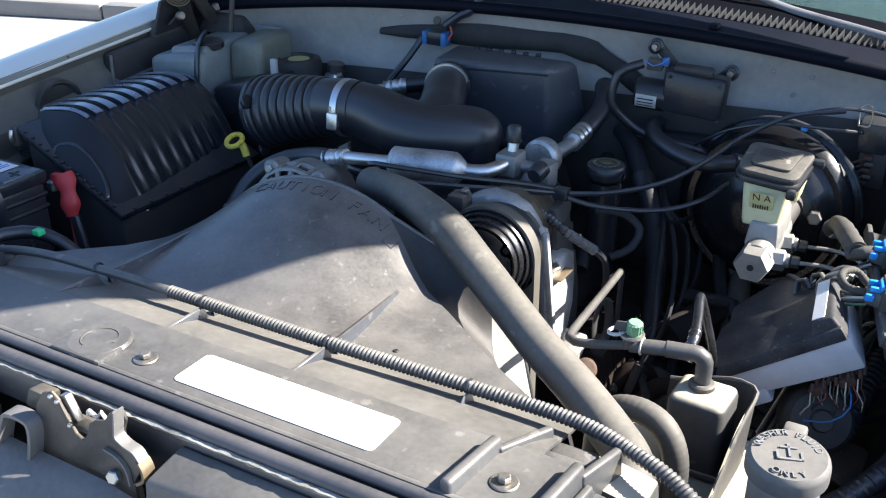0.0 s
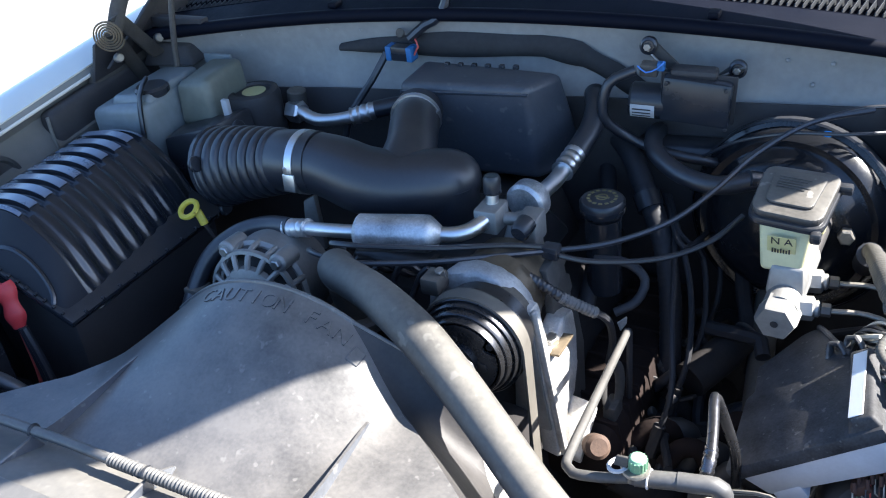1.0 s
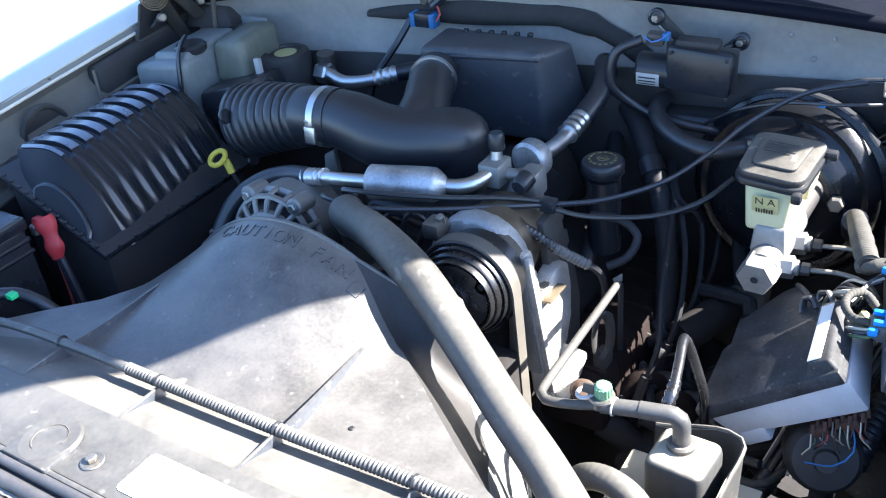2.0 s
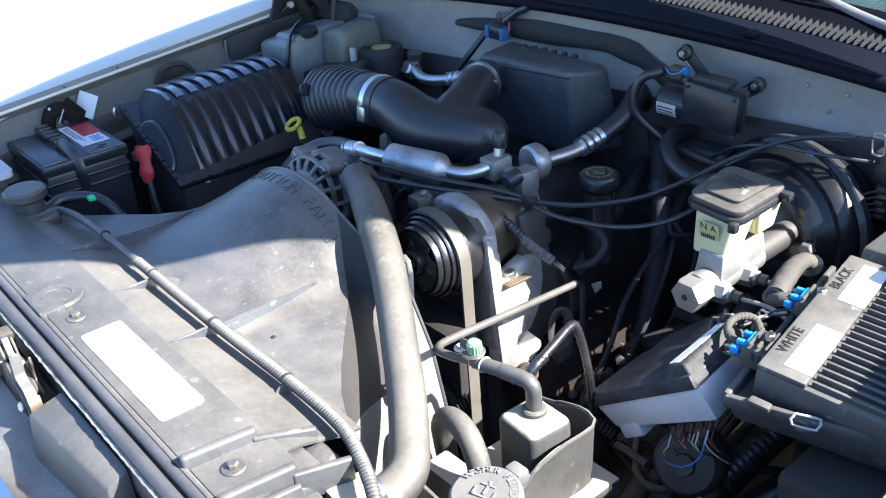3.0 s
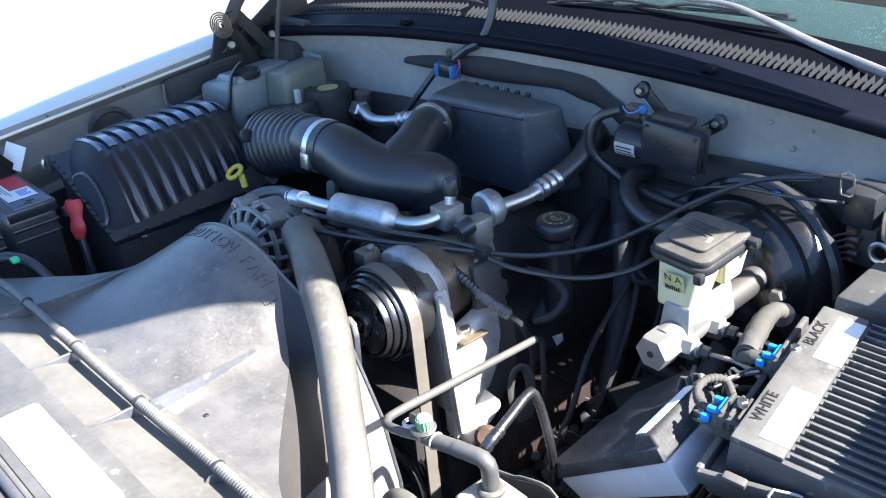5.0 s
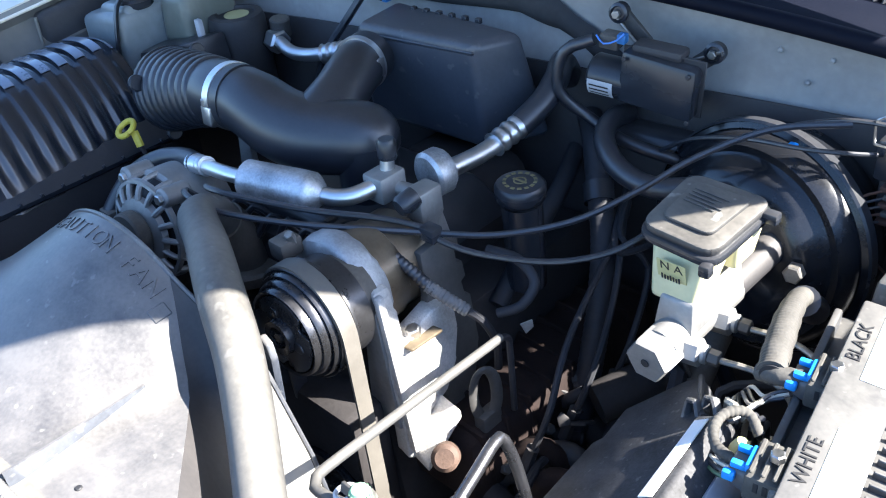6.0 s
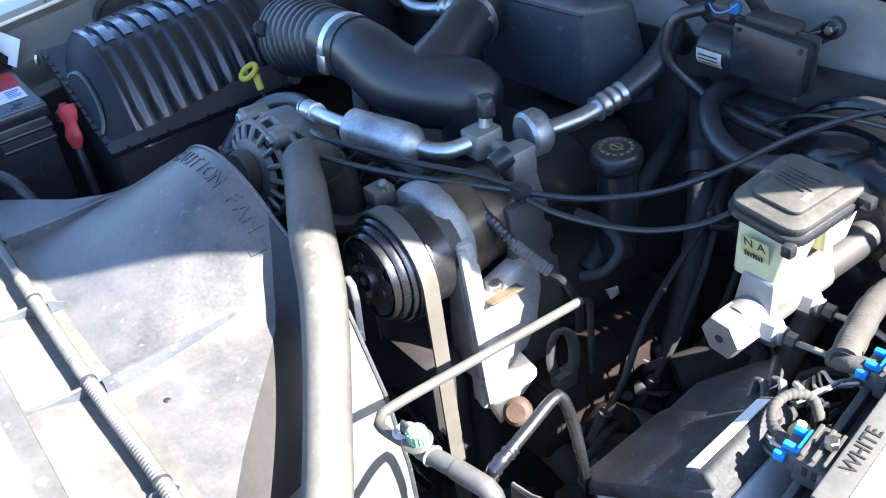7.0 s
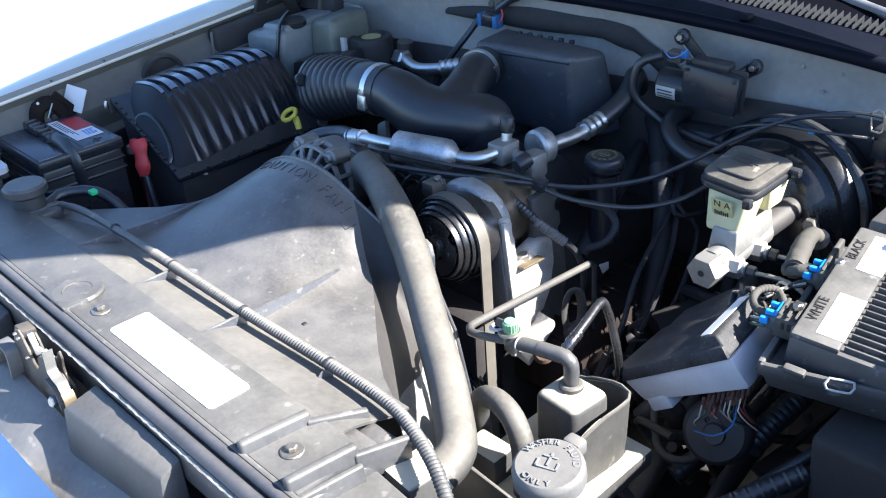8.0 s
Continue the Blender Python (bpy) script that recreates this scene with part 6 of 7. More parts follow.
plug((0.583, 0.523, 1.018), "grey computer plug with a bright blue lock")
plug((0.574, 0.642, 1.018), "grey computer plug with a bright blue lock")
harn = thing("engine_harness", (0.53, 0.7, 0.95), "thick taped wiring harness, grey and dusty", "wiring harness")
part("trunk", tube([(0.495, 0.80, 0.955), (0.497, 0.775, 0.985), (0.510, 0.72, 1.005), (0.528, 0.66, 1.012), (0.540, 0.625, 1.014)], 0.0115, 18, 0.0011, lambda r, w: 0.72 + 0.38 * min(1.0, r / 0.13) + 0.035 * math.sin(r / 0.00075) + 0.035 * math.sin(r / 0.0045 + 1.0)), "cloth_tape", harn)
part("open_end", disc((0.5405, 0.6235, 1.0141), (0.35, -0.93, 0.05), 0.0105, 0.001, 0.0003), "print", harn)
part("sheath", tube([(0.49, 0.83, 0.93), (0.494, 0.80, 0.955), (0.497, 0.782, 0.975)], 0.0165, 14, 0.008), "rubber", harn)
part("tape", tube([(0.528, 0.628, 1.008), (0.545, 0.626, 1.014), (0.560, 0.632, 1.014), (0.578, 0.642, 1.012)], 0.0085, 12, 0.003, lambda r, w: 1.0 + 0.05 * math.sin(r / 0.0014)), "cloth_tape", harn)
for k in range(6):
    a = Vector((0.566 - 0.002 * k, 0.640 - 0.004 * k, 1.004 - 0.003 * (k % 3)))
    part("plug_wire", tube([a, a + Vector((-0.014, -0.012, -0.004)), Vector((0.542 - 0.002 * k, 0.612 - 0.008 * k, 0.998 - 0.004 * (k % 2))), Vector((0.522 - 0.004 * k, 0.630, 0.985 - 0.006 * k)), Vector((0.50, 0.66, 0.94))], 0.0019, 6, 0.006), ("wire_pale", "rubber", "cap_grey", "rubber", "wire_pale", "rubber")[k], harn)
    b = Vector((0.566, 0.526 - 0.003 * k, 1.006 - 0.003 * (k % 3)))
    part("plug_wire", tube([b, b + Vector((-0.016, 0.004, -0.006)), Vector((0.536 - 0.003 * k, 0.548, 0.992 - 0.004 * k)), Vector((0.528, 0.585 + 0.004 * k, 0.972)), Vector((0.515, 0.62, 0.93))], 0.0018, 6, 0.006), ("rubber", "cap_grey", "rubber", "wire_pale", "rubber", "green")[k], harn)
part("loose_connector", lathe([(0, 0), (0.006, 0), (0.007, 0.003), (0.007, 0.012), (0.004, 0.015), (0, 0.015)], (0.548, 0.552, 0.985), (0.5, 0.3, 0.8), 14), "amber_label", harn)
part("loop", tube([(0.562, 0.566, 1.0), (0.547, 0.574, 1.010), (0.534, 0.562, 1.013), (0.533, 0.543, 1.011), (0.544, 0.528, 1.008), (0.563, 0.522, 1.01)], 0.0046, 10, 0.0012, lambda r, w: 1.0 + 0.07 * math.sin(r / 0.0008) + 0.06 * math.sin(r / 0.004)), "cloth_tape", harn)
for i in range(5):
    part("wire", tube([(0.53 + 0.006 * i, 0.585, 1.0), (0.515 + 0.008 * i, 0.60, 0.985 - 0.006 * i), (0.50 + 0.01 * i, 0.63, 0.95), (0.49 + 0.012 * i, 0.64, 0.88)], 0.0032, 6, 0.012), ("wire_pale", "rubber", "wire_pale", "rubber", "rubber")[i], harn)
rel = thing("relay_box", (0.64, 0.84, 0.95), "black relay centre beside the booster", "relay box")
part("case", hull8([(0.555, 0.775, 0.94), (0.72, 0.775, 0.94), (0.72, 0.90, 0.94), (0.555, 0.90, 0.94)], [(0.56, 0.785, 1.025), (0.72, 0.785, 1.03), (0.72, 0.895, 1.035), (0.56, 0.895, 1.03)], 0.006), "plastic_panel", rel)
part("upper_case", hull8([(0.575, 0.90, 1.0), (0.72, 0.90, 1.0), (0.72, 0.99, 1.0), (0.575, 0.99, 1.0)], [(0.58, 0.905, 1.10), (0.72, 0.905, 1.10), (0.72, 0.985, 1.11), (0.58, 0.985, 1.11)], 0.006), "plastic", rel)
part("handle", tube([(0.578, 0.898, 1.05), (0.565, 0.893, 1.06), (0.565, 0.893, 1.10), (0.58, 0.90, 1.105)], 0.005, 8, 0.008), "steel", rel)
part("ring", tube([Vector((0.563, 0.885, 1.04)) + 0.012 * Vector((math.cos(a), 0.2, math.sin(a))) for a in [0.33 * i for i in range(20)]], 0.0035, 6, 0.006), "steel", rel)
part("wire", tube([(0.58, 0.92, 1.09), (0.53, 0.93, 1.105), (0.46, 0.91, 1.112), (0.38, 0.87, 1.09), (0.32, 0.84, 1.05)], 0.0028, 8, 0.012), "rubber", rel)

# ---- washer and coolant bottles near the front ----
wash = thing("washer_bottle", (0.54, 0.16, 0.75), "washer fluid bottle with a grey cap", "washer bottle")
wc = part("cap", lathe([(0, 0.019), (0.031, 0.019), (0.034, 0.016), (0.035, 0.012), (0.035, 0), (0, 0)], (0.544, 0.158, 1.0), (0.0, -0.12, 1), 36), "cap_grey", wash, "grey cap with raised lettering")
part("tab", box((0.532, 0.190, 1.004), (0.552, 0.205, 1.02), 0.003), "cap_grey", wc)
wm_ = axes((0.544, 0.156, 1.019), (0.95, 0.3, 0), (0, -0.12, 1))
for txt, r_, a0, da in (("WASHER FLUID", 0.0255, 2.75, -0.225), ("ONLY", 0.0255, -2.12, 0.3)):
    for i, ch in enumerate(txt):
        if ch == " ":
            continue
        a = a0 + da * i
        up = Vector((math.cos(a), math.sin(a), 0)) * (1 if da < 0 else -1)
        lm = wm_ @ axes((r_ * math.cos(a), r_ * math.sin(a), 0.0006), (up.y, -up.x, 0), (0, 0, 1))
        part("raised_letter", letters(ch, 0.0092, 0.0007, lm), "cap_letter", wc, flat=True)
part("raised_symbol", join(box((-0.011, -0.008, 0), (0.011, -0.006, 0.0013), 0, m=wm_), box((-0.011, -0.008, 0), (-0.009, 0.002, 0.0013), 0, m=wm_), box((0.009, -0.008, 0), (0.011, 0.002, 0.0013), 0, m=wm_), box((-0.001, -0.004, 0), (0.001, 0.012, 0.0013), 0, m=wm_), box((-0.007, 0.006, 0), (0.007, 0.008, 0.0013), 0, m=wm_)), "cap_letter", wc, flat=True)
part("neck", lathe([(0.030, -0.06), (0.030, 0.0), (0.026, 0.0)], (0.544, 0.158, 1.0), (0, -0.12, 1), 28), "tank", wash)
part("bottle", hull8([(0.50, 0.10, 0.70), (0.62, 0.10, 0.70), (0.62, 0.21, 0.70), (0.50, 0.21, 0.70)], [(0.515, 0.125, 0.945), (0.60, 0.125, 0.93), (0.60, 0.20, 0.93), (0.515, 0.20, 0.945)], 0.015, 3), "tank", wash)

can = thing("vapour_canister", (0.435, 0.335, 0.84), "dusty black canister in a metal tray", "canister")
part("body", hull8([(0.402, 0.298, 0.85), (0.465, 0.294, 0.85), (0.470, 0.355, 0.85), (0.405, 0.358, 0.85)], [(0.402, 0.297, 0.948), (0.464, 0.293, 0.948), (0.469, 0.354, 0.948), (0.405, 0.357, 0.948)], 0.010, 4), "dust_top", can)
tray_line = smooth_line([(0.385, 0.382, 0), (0.45, 0.384, 0), (0.478, 0.378, 0), (0.485, 0.355, 0), (0.480, 0.28, 0), (0.474, 0.20, 0)], 0.008)


def tray_at(u, v):
    q = tray_line[min(int(u * (len(tray_line) - 1)), len(tray_line) - 1)]
    top = 0.936 - 0.05 * step_up(0.55, 1.0, u) - 0.02 * (1 - step_up(0.0, 0.3, u))
    return (q.x - 0.004 * (1 - v), q.y, 0.84 + (top - 0.84) * v)


part("tray_wall", sheet(tray_at, len(tray_line) - 1, 4, 0.0025), "dust_top", can)
part("tray_rim", tube([tray_at(k / 20, 1.0) for k in range(21)], 0.0022, 6, 0.01), "rubber_dusty", can)
part("tray_floor", hull8([(0.35, 0.20, 0.825), (0.50, 0.20, 0.825), (0.50, 0.40, 0.825), (0.35, 0.40, 0.825)], [(0.35, 0.20, 0.85), (0.50, 0.20, 0.85), (0.50, 0.40, 0.85), (0.35, 0.40, 0.85)], 0.003), "dust_top", can)
part("tray_front", hull8([(0.345, 0.196, 0.83), (0.476, 0.196, 0.83), (0.476, 0.200, 0.83), (0.345, 0.202, 0.83)], [(0.345, 0.196, 0.90), (0.476, 0.196, 0.885), (0.476, 0.200, 0.885), (0.345, 0.202, 0.90)], 0.002), "rubber_dusty", can)
part("strap", box((0.39, 0.272, 0.872), (0.474, 0.276, 0.880), 0.002), "cast", can)
part("yellow_block", box((0.352, 0.225, 0.85), (0.405, 0.262, 0.888), 0.004), "dust_top", can)
elb = thing("vapour_line", (0.4, 0.33, 0.96), "dusty grey vapour pipe with a pale green cap", "pipe")
part("elbow", tube([(0.431, 0.330, 0.945), (0.431, 0.330, 0.972), (0.4295, 0.3297, 0.983), (0.423, 0.3285, 0.988), (0.410, 0.326, 0.988), (0.39, 0.322, 0.988)], 0.0092, 14, 0.005), "plastic_panel", elb)
part("collar", disc((0.431, 0.33, 0.947), (0, 0, 1), 0.0145, 0.008), "rubber_dusty", elb)
part("coupling", tube([(0.392, 0.3225, 0.988), (0.352, 0.314, 0.986)], 0.0085, 12, 0.01), "plastic_panel", elb)
part("pipe", tube([(0.356, 0.315, 0.986), (0.32, 0.308, 0.98), (0.292, 0.308, 0.975), (0.281, 0.318, 0.972), (0.276, 0.345, 0.968), (0.266, 0.43, 0.953), (0.2475, 0.598, 0.925)], 0.0052, 12, 0.008), "vapour_tube", elb)
part("pipe_tail", tube([(0.2477, 0.596, 0.9253), (0.2455, 0.612, 0.915), (0.244, 0.616, 0.89), (0.242, 0.618, 0.80)], 0.0040, 8, 0.006), "hose_dark", elb)
part("clip_ring", tube([Vector((0.365, 0.3168, 0.9865)) + Vector((0.0, 0.0092 * math.cos(a), 0.0092 * math.sin(a))) for a in [0.42 * k for k in range(16)]], 0.0012, 6, 0.004), "label_grey", elb, "white clip ring")
part("riser", tube([(0.351, 0.313, 0.984), (0.353, 0.312, 1.002)], 0.007, 10, 0.01), "plastic_panel", elb)
part("loop", tube([Vector((0.338, 0.309, 1.002)) + 0.009 * Vector((math.cos(a), math.sin(a), 0.2 * math.cos(a))) for a in [0.42 * k for k in range(16)]], 0.0022, 6, 0.004), "label_grey", elb)
part("flange", lathe([(0, 0), (0.013, 0), (0.014, 0.002), (0.013, 0.004), (0, 0.004)], (0.354, 0.311, 1.0), (0.05, -0.1, 1), 22), "bolt", elb, "dull metal flange")
part("tag", prism([(0.334, 0.306, 1.004), (0.348, 0.304, 1.006), (0.349, 0.306, 1.017), (0.336, 0.308, 1.014)], (0.001, 0.003, 0), 0.0006), "bracket_dark", elb)
part("cap", lathe([(0, 0), (0.0085, 0), (0.0085, 0.012), (0.0065, 0.0145), (0, 0.0145)], (0.356, 0.311, 1.004), (0.05, -0.1, 1), 20), "cap_pale", elb, "ribbed pale green cap")
for k in range(16):
    a = 2 * math.pi * k / 16
    part("cap_rib", tube([(0.356 + 0.0087 * math.cos(a), 0.311 + 0.0087 * math.sin(a), 1.005), (0.3565 + 0.0085 * math.cos(a), 0.310 + 0.0085 * math.sin(a), 1.016)], 0.0008, 5, 0.01), "cap_pale", elb)
part("thin_tube", tube([(0.410, 0.342, 0.978), (0.412, 0.352, 0.990), (0.405, 0.39, 0.998), (0.397, 0.425, 1.002), (0.397, 0.436, 0.996), (0.406, 0.44, 0.965), (0.418, 0.438, 0.925), (0.42, 0.44, 0.88)], 0.0056, 12, 0.006), "black_chrome", elb)
part("joint", tube([(0.409, 0.338, 0.97), (0.411, 0.350, 0.988), (0.409, 0.37, 0.993)], 0.0075, 12, 0.003, ridged(0.009, 0.2)), "black_chrome", elb)
byp = thing("return_hose", (0.39, 0.25, 0.88), "dusty ribbed rubber hose looping into the tray", "hose")
part("hose", tube([(0.335, 0.275, 0.86), (0.342, 0.266, 0.912), (0.360, 0.261, 0.938), (0.388, 0.256, 0.947), (0.416, 0.249, 0.939), (0.432, 0.245, 0.908), (0.434, 0.244, 0.85)], 0.0138, 18, 0.0016, ridged(0.0062, 0.015)), "rubber_dusty", byp)

# ---- engine front ----
alt = thing("alternator", (-0.217, 0.48, 0.93), "dull aluminium alternator with slotted housing", "alternator")
AC, AX = Vector((-0.215, 0.455, 0.972)), Vector((0.1, -1, 0.15)).normalized()
part("housing", lathe([(0.0, -0.10), (0.05, -0.10), (0.066, -0.09), (0.071, -0.06), (0.071, -0.02), (0.066, -0.016), (0.058, -0.016)], AC, AX, 40), "alu_dull", alt)
part("inside", lathe([(0.066, -0.022), (0.058, -0.006), (0.04, 0.004), (0, 0.004)], AC, AX, 32), "print", alt)
qa = AX.to_track_quat("Z", "Y").to_matrix()
for i in range(16):
    a = 2 * math.pi * i / 16
    d = qa @ Vector((math.cos(a), math.sin(a), 0))
    part("vent_rib", tube([AC + d * 0.0685 - AX * 0.022, AC + d * 0.066 - AX * 0.004, AC + d * 0.058 + AX * 0.007, AC + d * 0.042 + AX * 0.012], 0.0042, 8, 0.006), "alu_dull", alt)
part("nose", lathe([(0.046, 0.006), (0.044, 0.014), (0.034, 0.018), (0, 0.018)], AC, AX, 32), "alu_dull", alt)
part("shoulder", lathe([(0.064, 0.001), (0.0675, 0.0), (0.0665, 0.006), (0.062, 0.007)], AC, AX, 40), "alu_dull", alt)
for u in (Vector((-0.55, 0, 0.83)), Vector((0.62, 0, 0.78))):
    lug = AC + u * 0.072 - AX * 0.03
    part("lug", disc(lug + AX * 0.026, -AX, 0.013, 0.04, 0.003, 18), "alu_dull", alt)
    part("lug_bolt", hexnut(lug + AX * 0.026, AX, 0.007, 0.005), "steel", alt)
part("rear_cover", hull8([(-0.245, 0.50, 1.01), (-0.185, 0.505, 1.01), (-0.185, 0.54, 1.01), (-0.245, 0.535, 1.01)], [(-0.236, 0.506, 1.026), (-0.194, 0.51, 1.026), (-0.194, 0.534, 1.026), (-0.236, 0.53, 1.026)], 0.004), "alu_dull", alt)
part("pulley", disc(AC + AX * 0.018, AX, 0.032, 0.02, 0.003), "cast", alt)

mufl = thing("ac_pipe", (-0.04, 0.55, 1.0), "bright aluminium air conditioning pipe with a muffler", "pipe")
part("muffler", tube([(-0.094, 0.532, 1.047), (-0.07, 0.540, 1.046), (-0.02, 0.556, 1.045), (0.0, 0.562, 1.044), (0.016, 0.567, 1.043)], 0.0245, 24, 0.004, lambda r, w: min(1.0, 0.55 + 9 * r / w) * min(1.0, 0.45 + 4.2 * (w - r) / w)), "alu_worn", mufl)
part("left_pipe", tube([(-0.17, 0.528, 1.042), (-0.13, 0.528, 1.046), (-0.09, 0.534, 1.047)], 0.0095, 14, 0.01), "alu", mufl)
part("crimp", tube([(-0.205, 0.532, 1.034), (-0.165, 0.528, 1.043)], 0.0135, 16, 0.003, ridged(0.010, 0.2)), "alu", mufl)
part("right_pipe", tube([(0.012, 0.566, 1.043), (0.03, 0.573, 1.042), (0.045, 0.585, 1.043), (0.055, 0.605, 1.046), (0.06, 0.62, 1.05)], 0.0105, 14, 0.006), "alu", mufl)
part("block", box((0.042, 0.605, 1.028), (0.075, 0.645, 1.062), 0.004), "alu_dull", mufl)
part("port_stem", tube([(0.058, 0.63, 1.055), (0.058, 0.635, 1.076)], 0.0085, 14, 0.01), "alu", mufl)
part("port_cap", lathe([(0, 0), (0.0115, 0), (0.0115, 0.02), (0.009, 0.024), (0, 0.024)], (0.058, 0.635, 1.074), (0, 0.05, 1), 16), "plastic", mufl, "black valve cap")
part("side_cap", lathe([(0, 0), (0.013, 0), (0.013, 0.02), (0.010, 0.024), (0, 0.024)], (0.110, 0.622, 1.046), (-0.1, -0.95, -0.2), 16), "plastic", mufl, "black valve cap")
part("manifold", hull8([(0.06, 0.60, 0.96), (0.13, 0.61, 0.96), (0.12, 0.67, 0.96), (0.06, 0.66, 0.96)], [(0.078, 0.632, 1.040), (0.104, 0.636, 1.040), (0.102, 0.662, 1.040), (0.078, 0.660, 1.040)], 0.006), "alu_dull", mufl)
part("second_block", box((0.094, 0.618, 1.012), (0.123, 0.655, 1.052), 0.005), "alu_dull", mufl)
part("second_stem", disc((0.107, 0.64, 0.985), (0, 0, 1), 0.014, 0.04, 0.003), "alu_dull", mufl)
part("link", tube([(0.07, 0.632, 1.04), (0.095, 0.638, 1.038)], 0.009, 10, 0.01), "alu_dull", mufl)
part("round_chamber", lathe([(0, 0), (0.024, 0), (0.0285, 0.004), (0.0285, 0.022), (0.024, 0.028), (0.014, 0.032), (0, 0.032)], (0.084, 0.668, 1.041), (0.12, 1, 0.02), 32), "alu_worn", mufl)
part("rear_pipe", tube([(0.09, 0.70, 1.038), (0.094, 0.75, 1.036), (0.096, 0.785, 1.04)], 0.0115, 14, 0.01), "alu", mufl)
part("rear_crimp", tube([(0.095, 0.775, 1.038), (0.098, 0.825, 1.046)], 0.0165, 18, 0.003, ridged(0.014, 0.16)), "alu", mufl)
part("suction_hose", tube([(0.098, 0.82, 1.045), (0.106, 0.86, 1.065), (0.104, 0.893, 1.086), (0.092, 0.918, 1.092), (0.085, 0.945, 1.06)], 0.0165, 16, 0.01), "rubber", mufl)
part("discharge_hose", tube([(-0.20, 0.533, 1.035), (-0.24, 0.535, 1.03), (-0.285, 0.52, 1.018), (-0.32, 0.49, 0.99), (-0.335, 0.45, 0.94), (-0.33, 0.40, 0.88)], 0.0135, 16, 0.01), "rubber", mufl)
part("hose_bracket", box((-0.345, 0.445, 0.93), (-0.315, 0.475, 0.96), 0.004), "cast", mufl)

PC, PX = Vector((0.116, 0.419, 0.986)), Vector((0.03, -1, 0.05)).normalized()
RC = Vector((0.094, 0.496, 0.978))
comp = thing("ac_compressor", (0.15, 0.5, 0.85), "air conditioning compressor with a black grooved pulley", "compressor")
prof = [(0.0, -0.02), (0.046, -0.02), (0.0465, 0.004), (0.049, 0.005), (0.0502, 0.002), (0.0505, -0.004), (0.053, -0.004), (0.0545, -0.006), (0.0555, -0.010), (0.056, -0.014), (0.059, -0.0125), (0.0605, -0.0155), (0.061, -0.020), (0.0635, -0.0185), (0.0645, -0.0195)]
for i in range(4):
    prof += [(0.0648, -0.0195 - 0.005 * i), (0.0622, -0.022 - 0.005 * i)]
prof += [(0.066, -0.040), (0.066, -0.043), (0.058, -0.045), (0.058, -0.07), (0.05, -0.07)]
part("pulley", lathe(prof, PC, PX, 64), "pulley_steel", comp, "glossy black grooved pulley")
q_face = PX.to_track_quat("Z", "Y").to_matrix()
plate = []
for k in range(66):
    a = 2 * math.pi * k / 66
    d = min(abs((a - 0.55 - 2 * math.pi * j / 3 + math.pi) % (2 * math.pi) - math.pi) for j in range(3))
    r_ = 0.0445 - (0.011 * math.sqrt(max(0.0, 1 - (d / 0.21) ** 2)) if d < 0.21 else 0.0)
    plate.append(PC + q_face @ Vector((r_ * math.cos(a), r_ * math.sin(a), 0.0)))
part("clutch_plate", prism(plate, PX * 0.005, 0.0008), "pulley_steel", comp, "oily scalloped clutch plate")
part("hub", lathe([(0.0, 0.0055), (0.012, 0.0055), (0.0125, 0.012), (0.0195, 0.013), (0.021, 0.006), (0.021, 0.004)], PC, PX, 36), "gloss", comp)
part("hub_nut", hexnut(PC + PX * 0.005, PX, 0.007, 0.006), "gloss", comp)
for i in range(3):
    a = 2 * math.pi * i / 3 - 0.2
    ca, cb = Vector((math.cos(a), math.sin(a), 0)), Vector((-math.sin(a), math.cos(a), 0))
    qz = PX.to_track_quat("Z", "Y").to_matrix()
    pts = [PC + qz @ (ca * r * math.cos(t) + cb * r * math.sin(t) + Vector((0, 0, 0.005))) for r, t in ((0.0205, -0.3), (0.030, -0.2), (0.034, 0.0), (0.030, 0.2), (0.0205, 0.3))]
    part("clutch_arm", prism(pts, PX * 0.002, 0.0006), "pulley_steel", comp)
qp = PX.to_track_quat("Z", "Y").to_matrix()
for i in range(3):
    a = 0.55 + 2 * math.pi * i / 3
    part("clutch_rivet", disc(PC + qp @ Vector((0.0405 * math.cos(a), 0.0405 * math.sin(a), -0.006)), PX, 0.005, 0.008, 0.001, 14), "gloss", comp)
part("body", rough_up(lathe([(0.04, 0), (0.058, 0.0), (0.064, 0.002), (0.067, 0.007), (0.068, 0.016), (0.0675, 0.026), (0.064, 0.033), (0.054, 0.036), (0, 0.036)], RC, -PX, 56), 0.0011), "rough_cast", comp, "rough silver cast body")
part("neck", lathe([(0.052, 0), (0.052, 0.05), (0, 0.05)], PC - PX * 0.04, -PX, 32), "cast", comp)
part("rear_body", rough_up(lathe([(0.04, 0.0), (0.060, 0.0), (0.061, 0.014), (0.060, 0.03), (0.056, 0.034), (0.056, 0.075), (0.045, 0.085), (0, 0.085)], RC - PX * 0.034, -PX, 44), 0.0006, 2), "varnished", comp, "brown varnished rear housing")
part("top_bolt", hexnut(RC + Vector((-0.035, -0.01, 0.062)), (0, -0.3, 1), 0.006, 0.012), "bolt", comp)
part("top_lug", box((RC.x - 0.055, RC.y - 0.03, RC.z + 0.045), (RC.x - 0.03, RC.y, RC.z + 0.068), 0.004), "cast", comp)

mount = thing("compressor_bracket", (0.2, 0.48, 0.75), "oxidised cast bracket holding the compressor", "bracket")
def on_plate(y, z, dx=0.0):
    return Vector((0.166 + (1.0 - z) * 0.13 + dx, y, z))


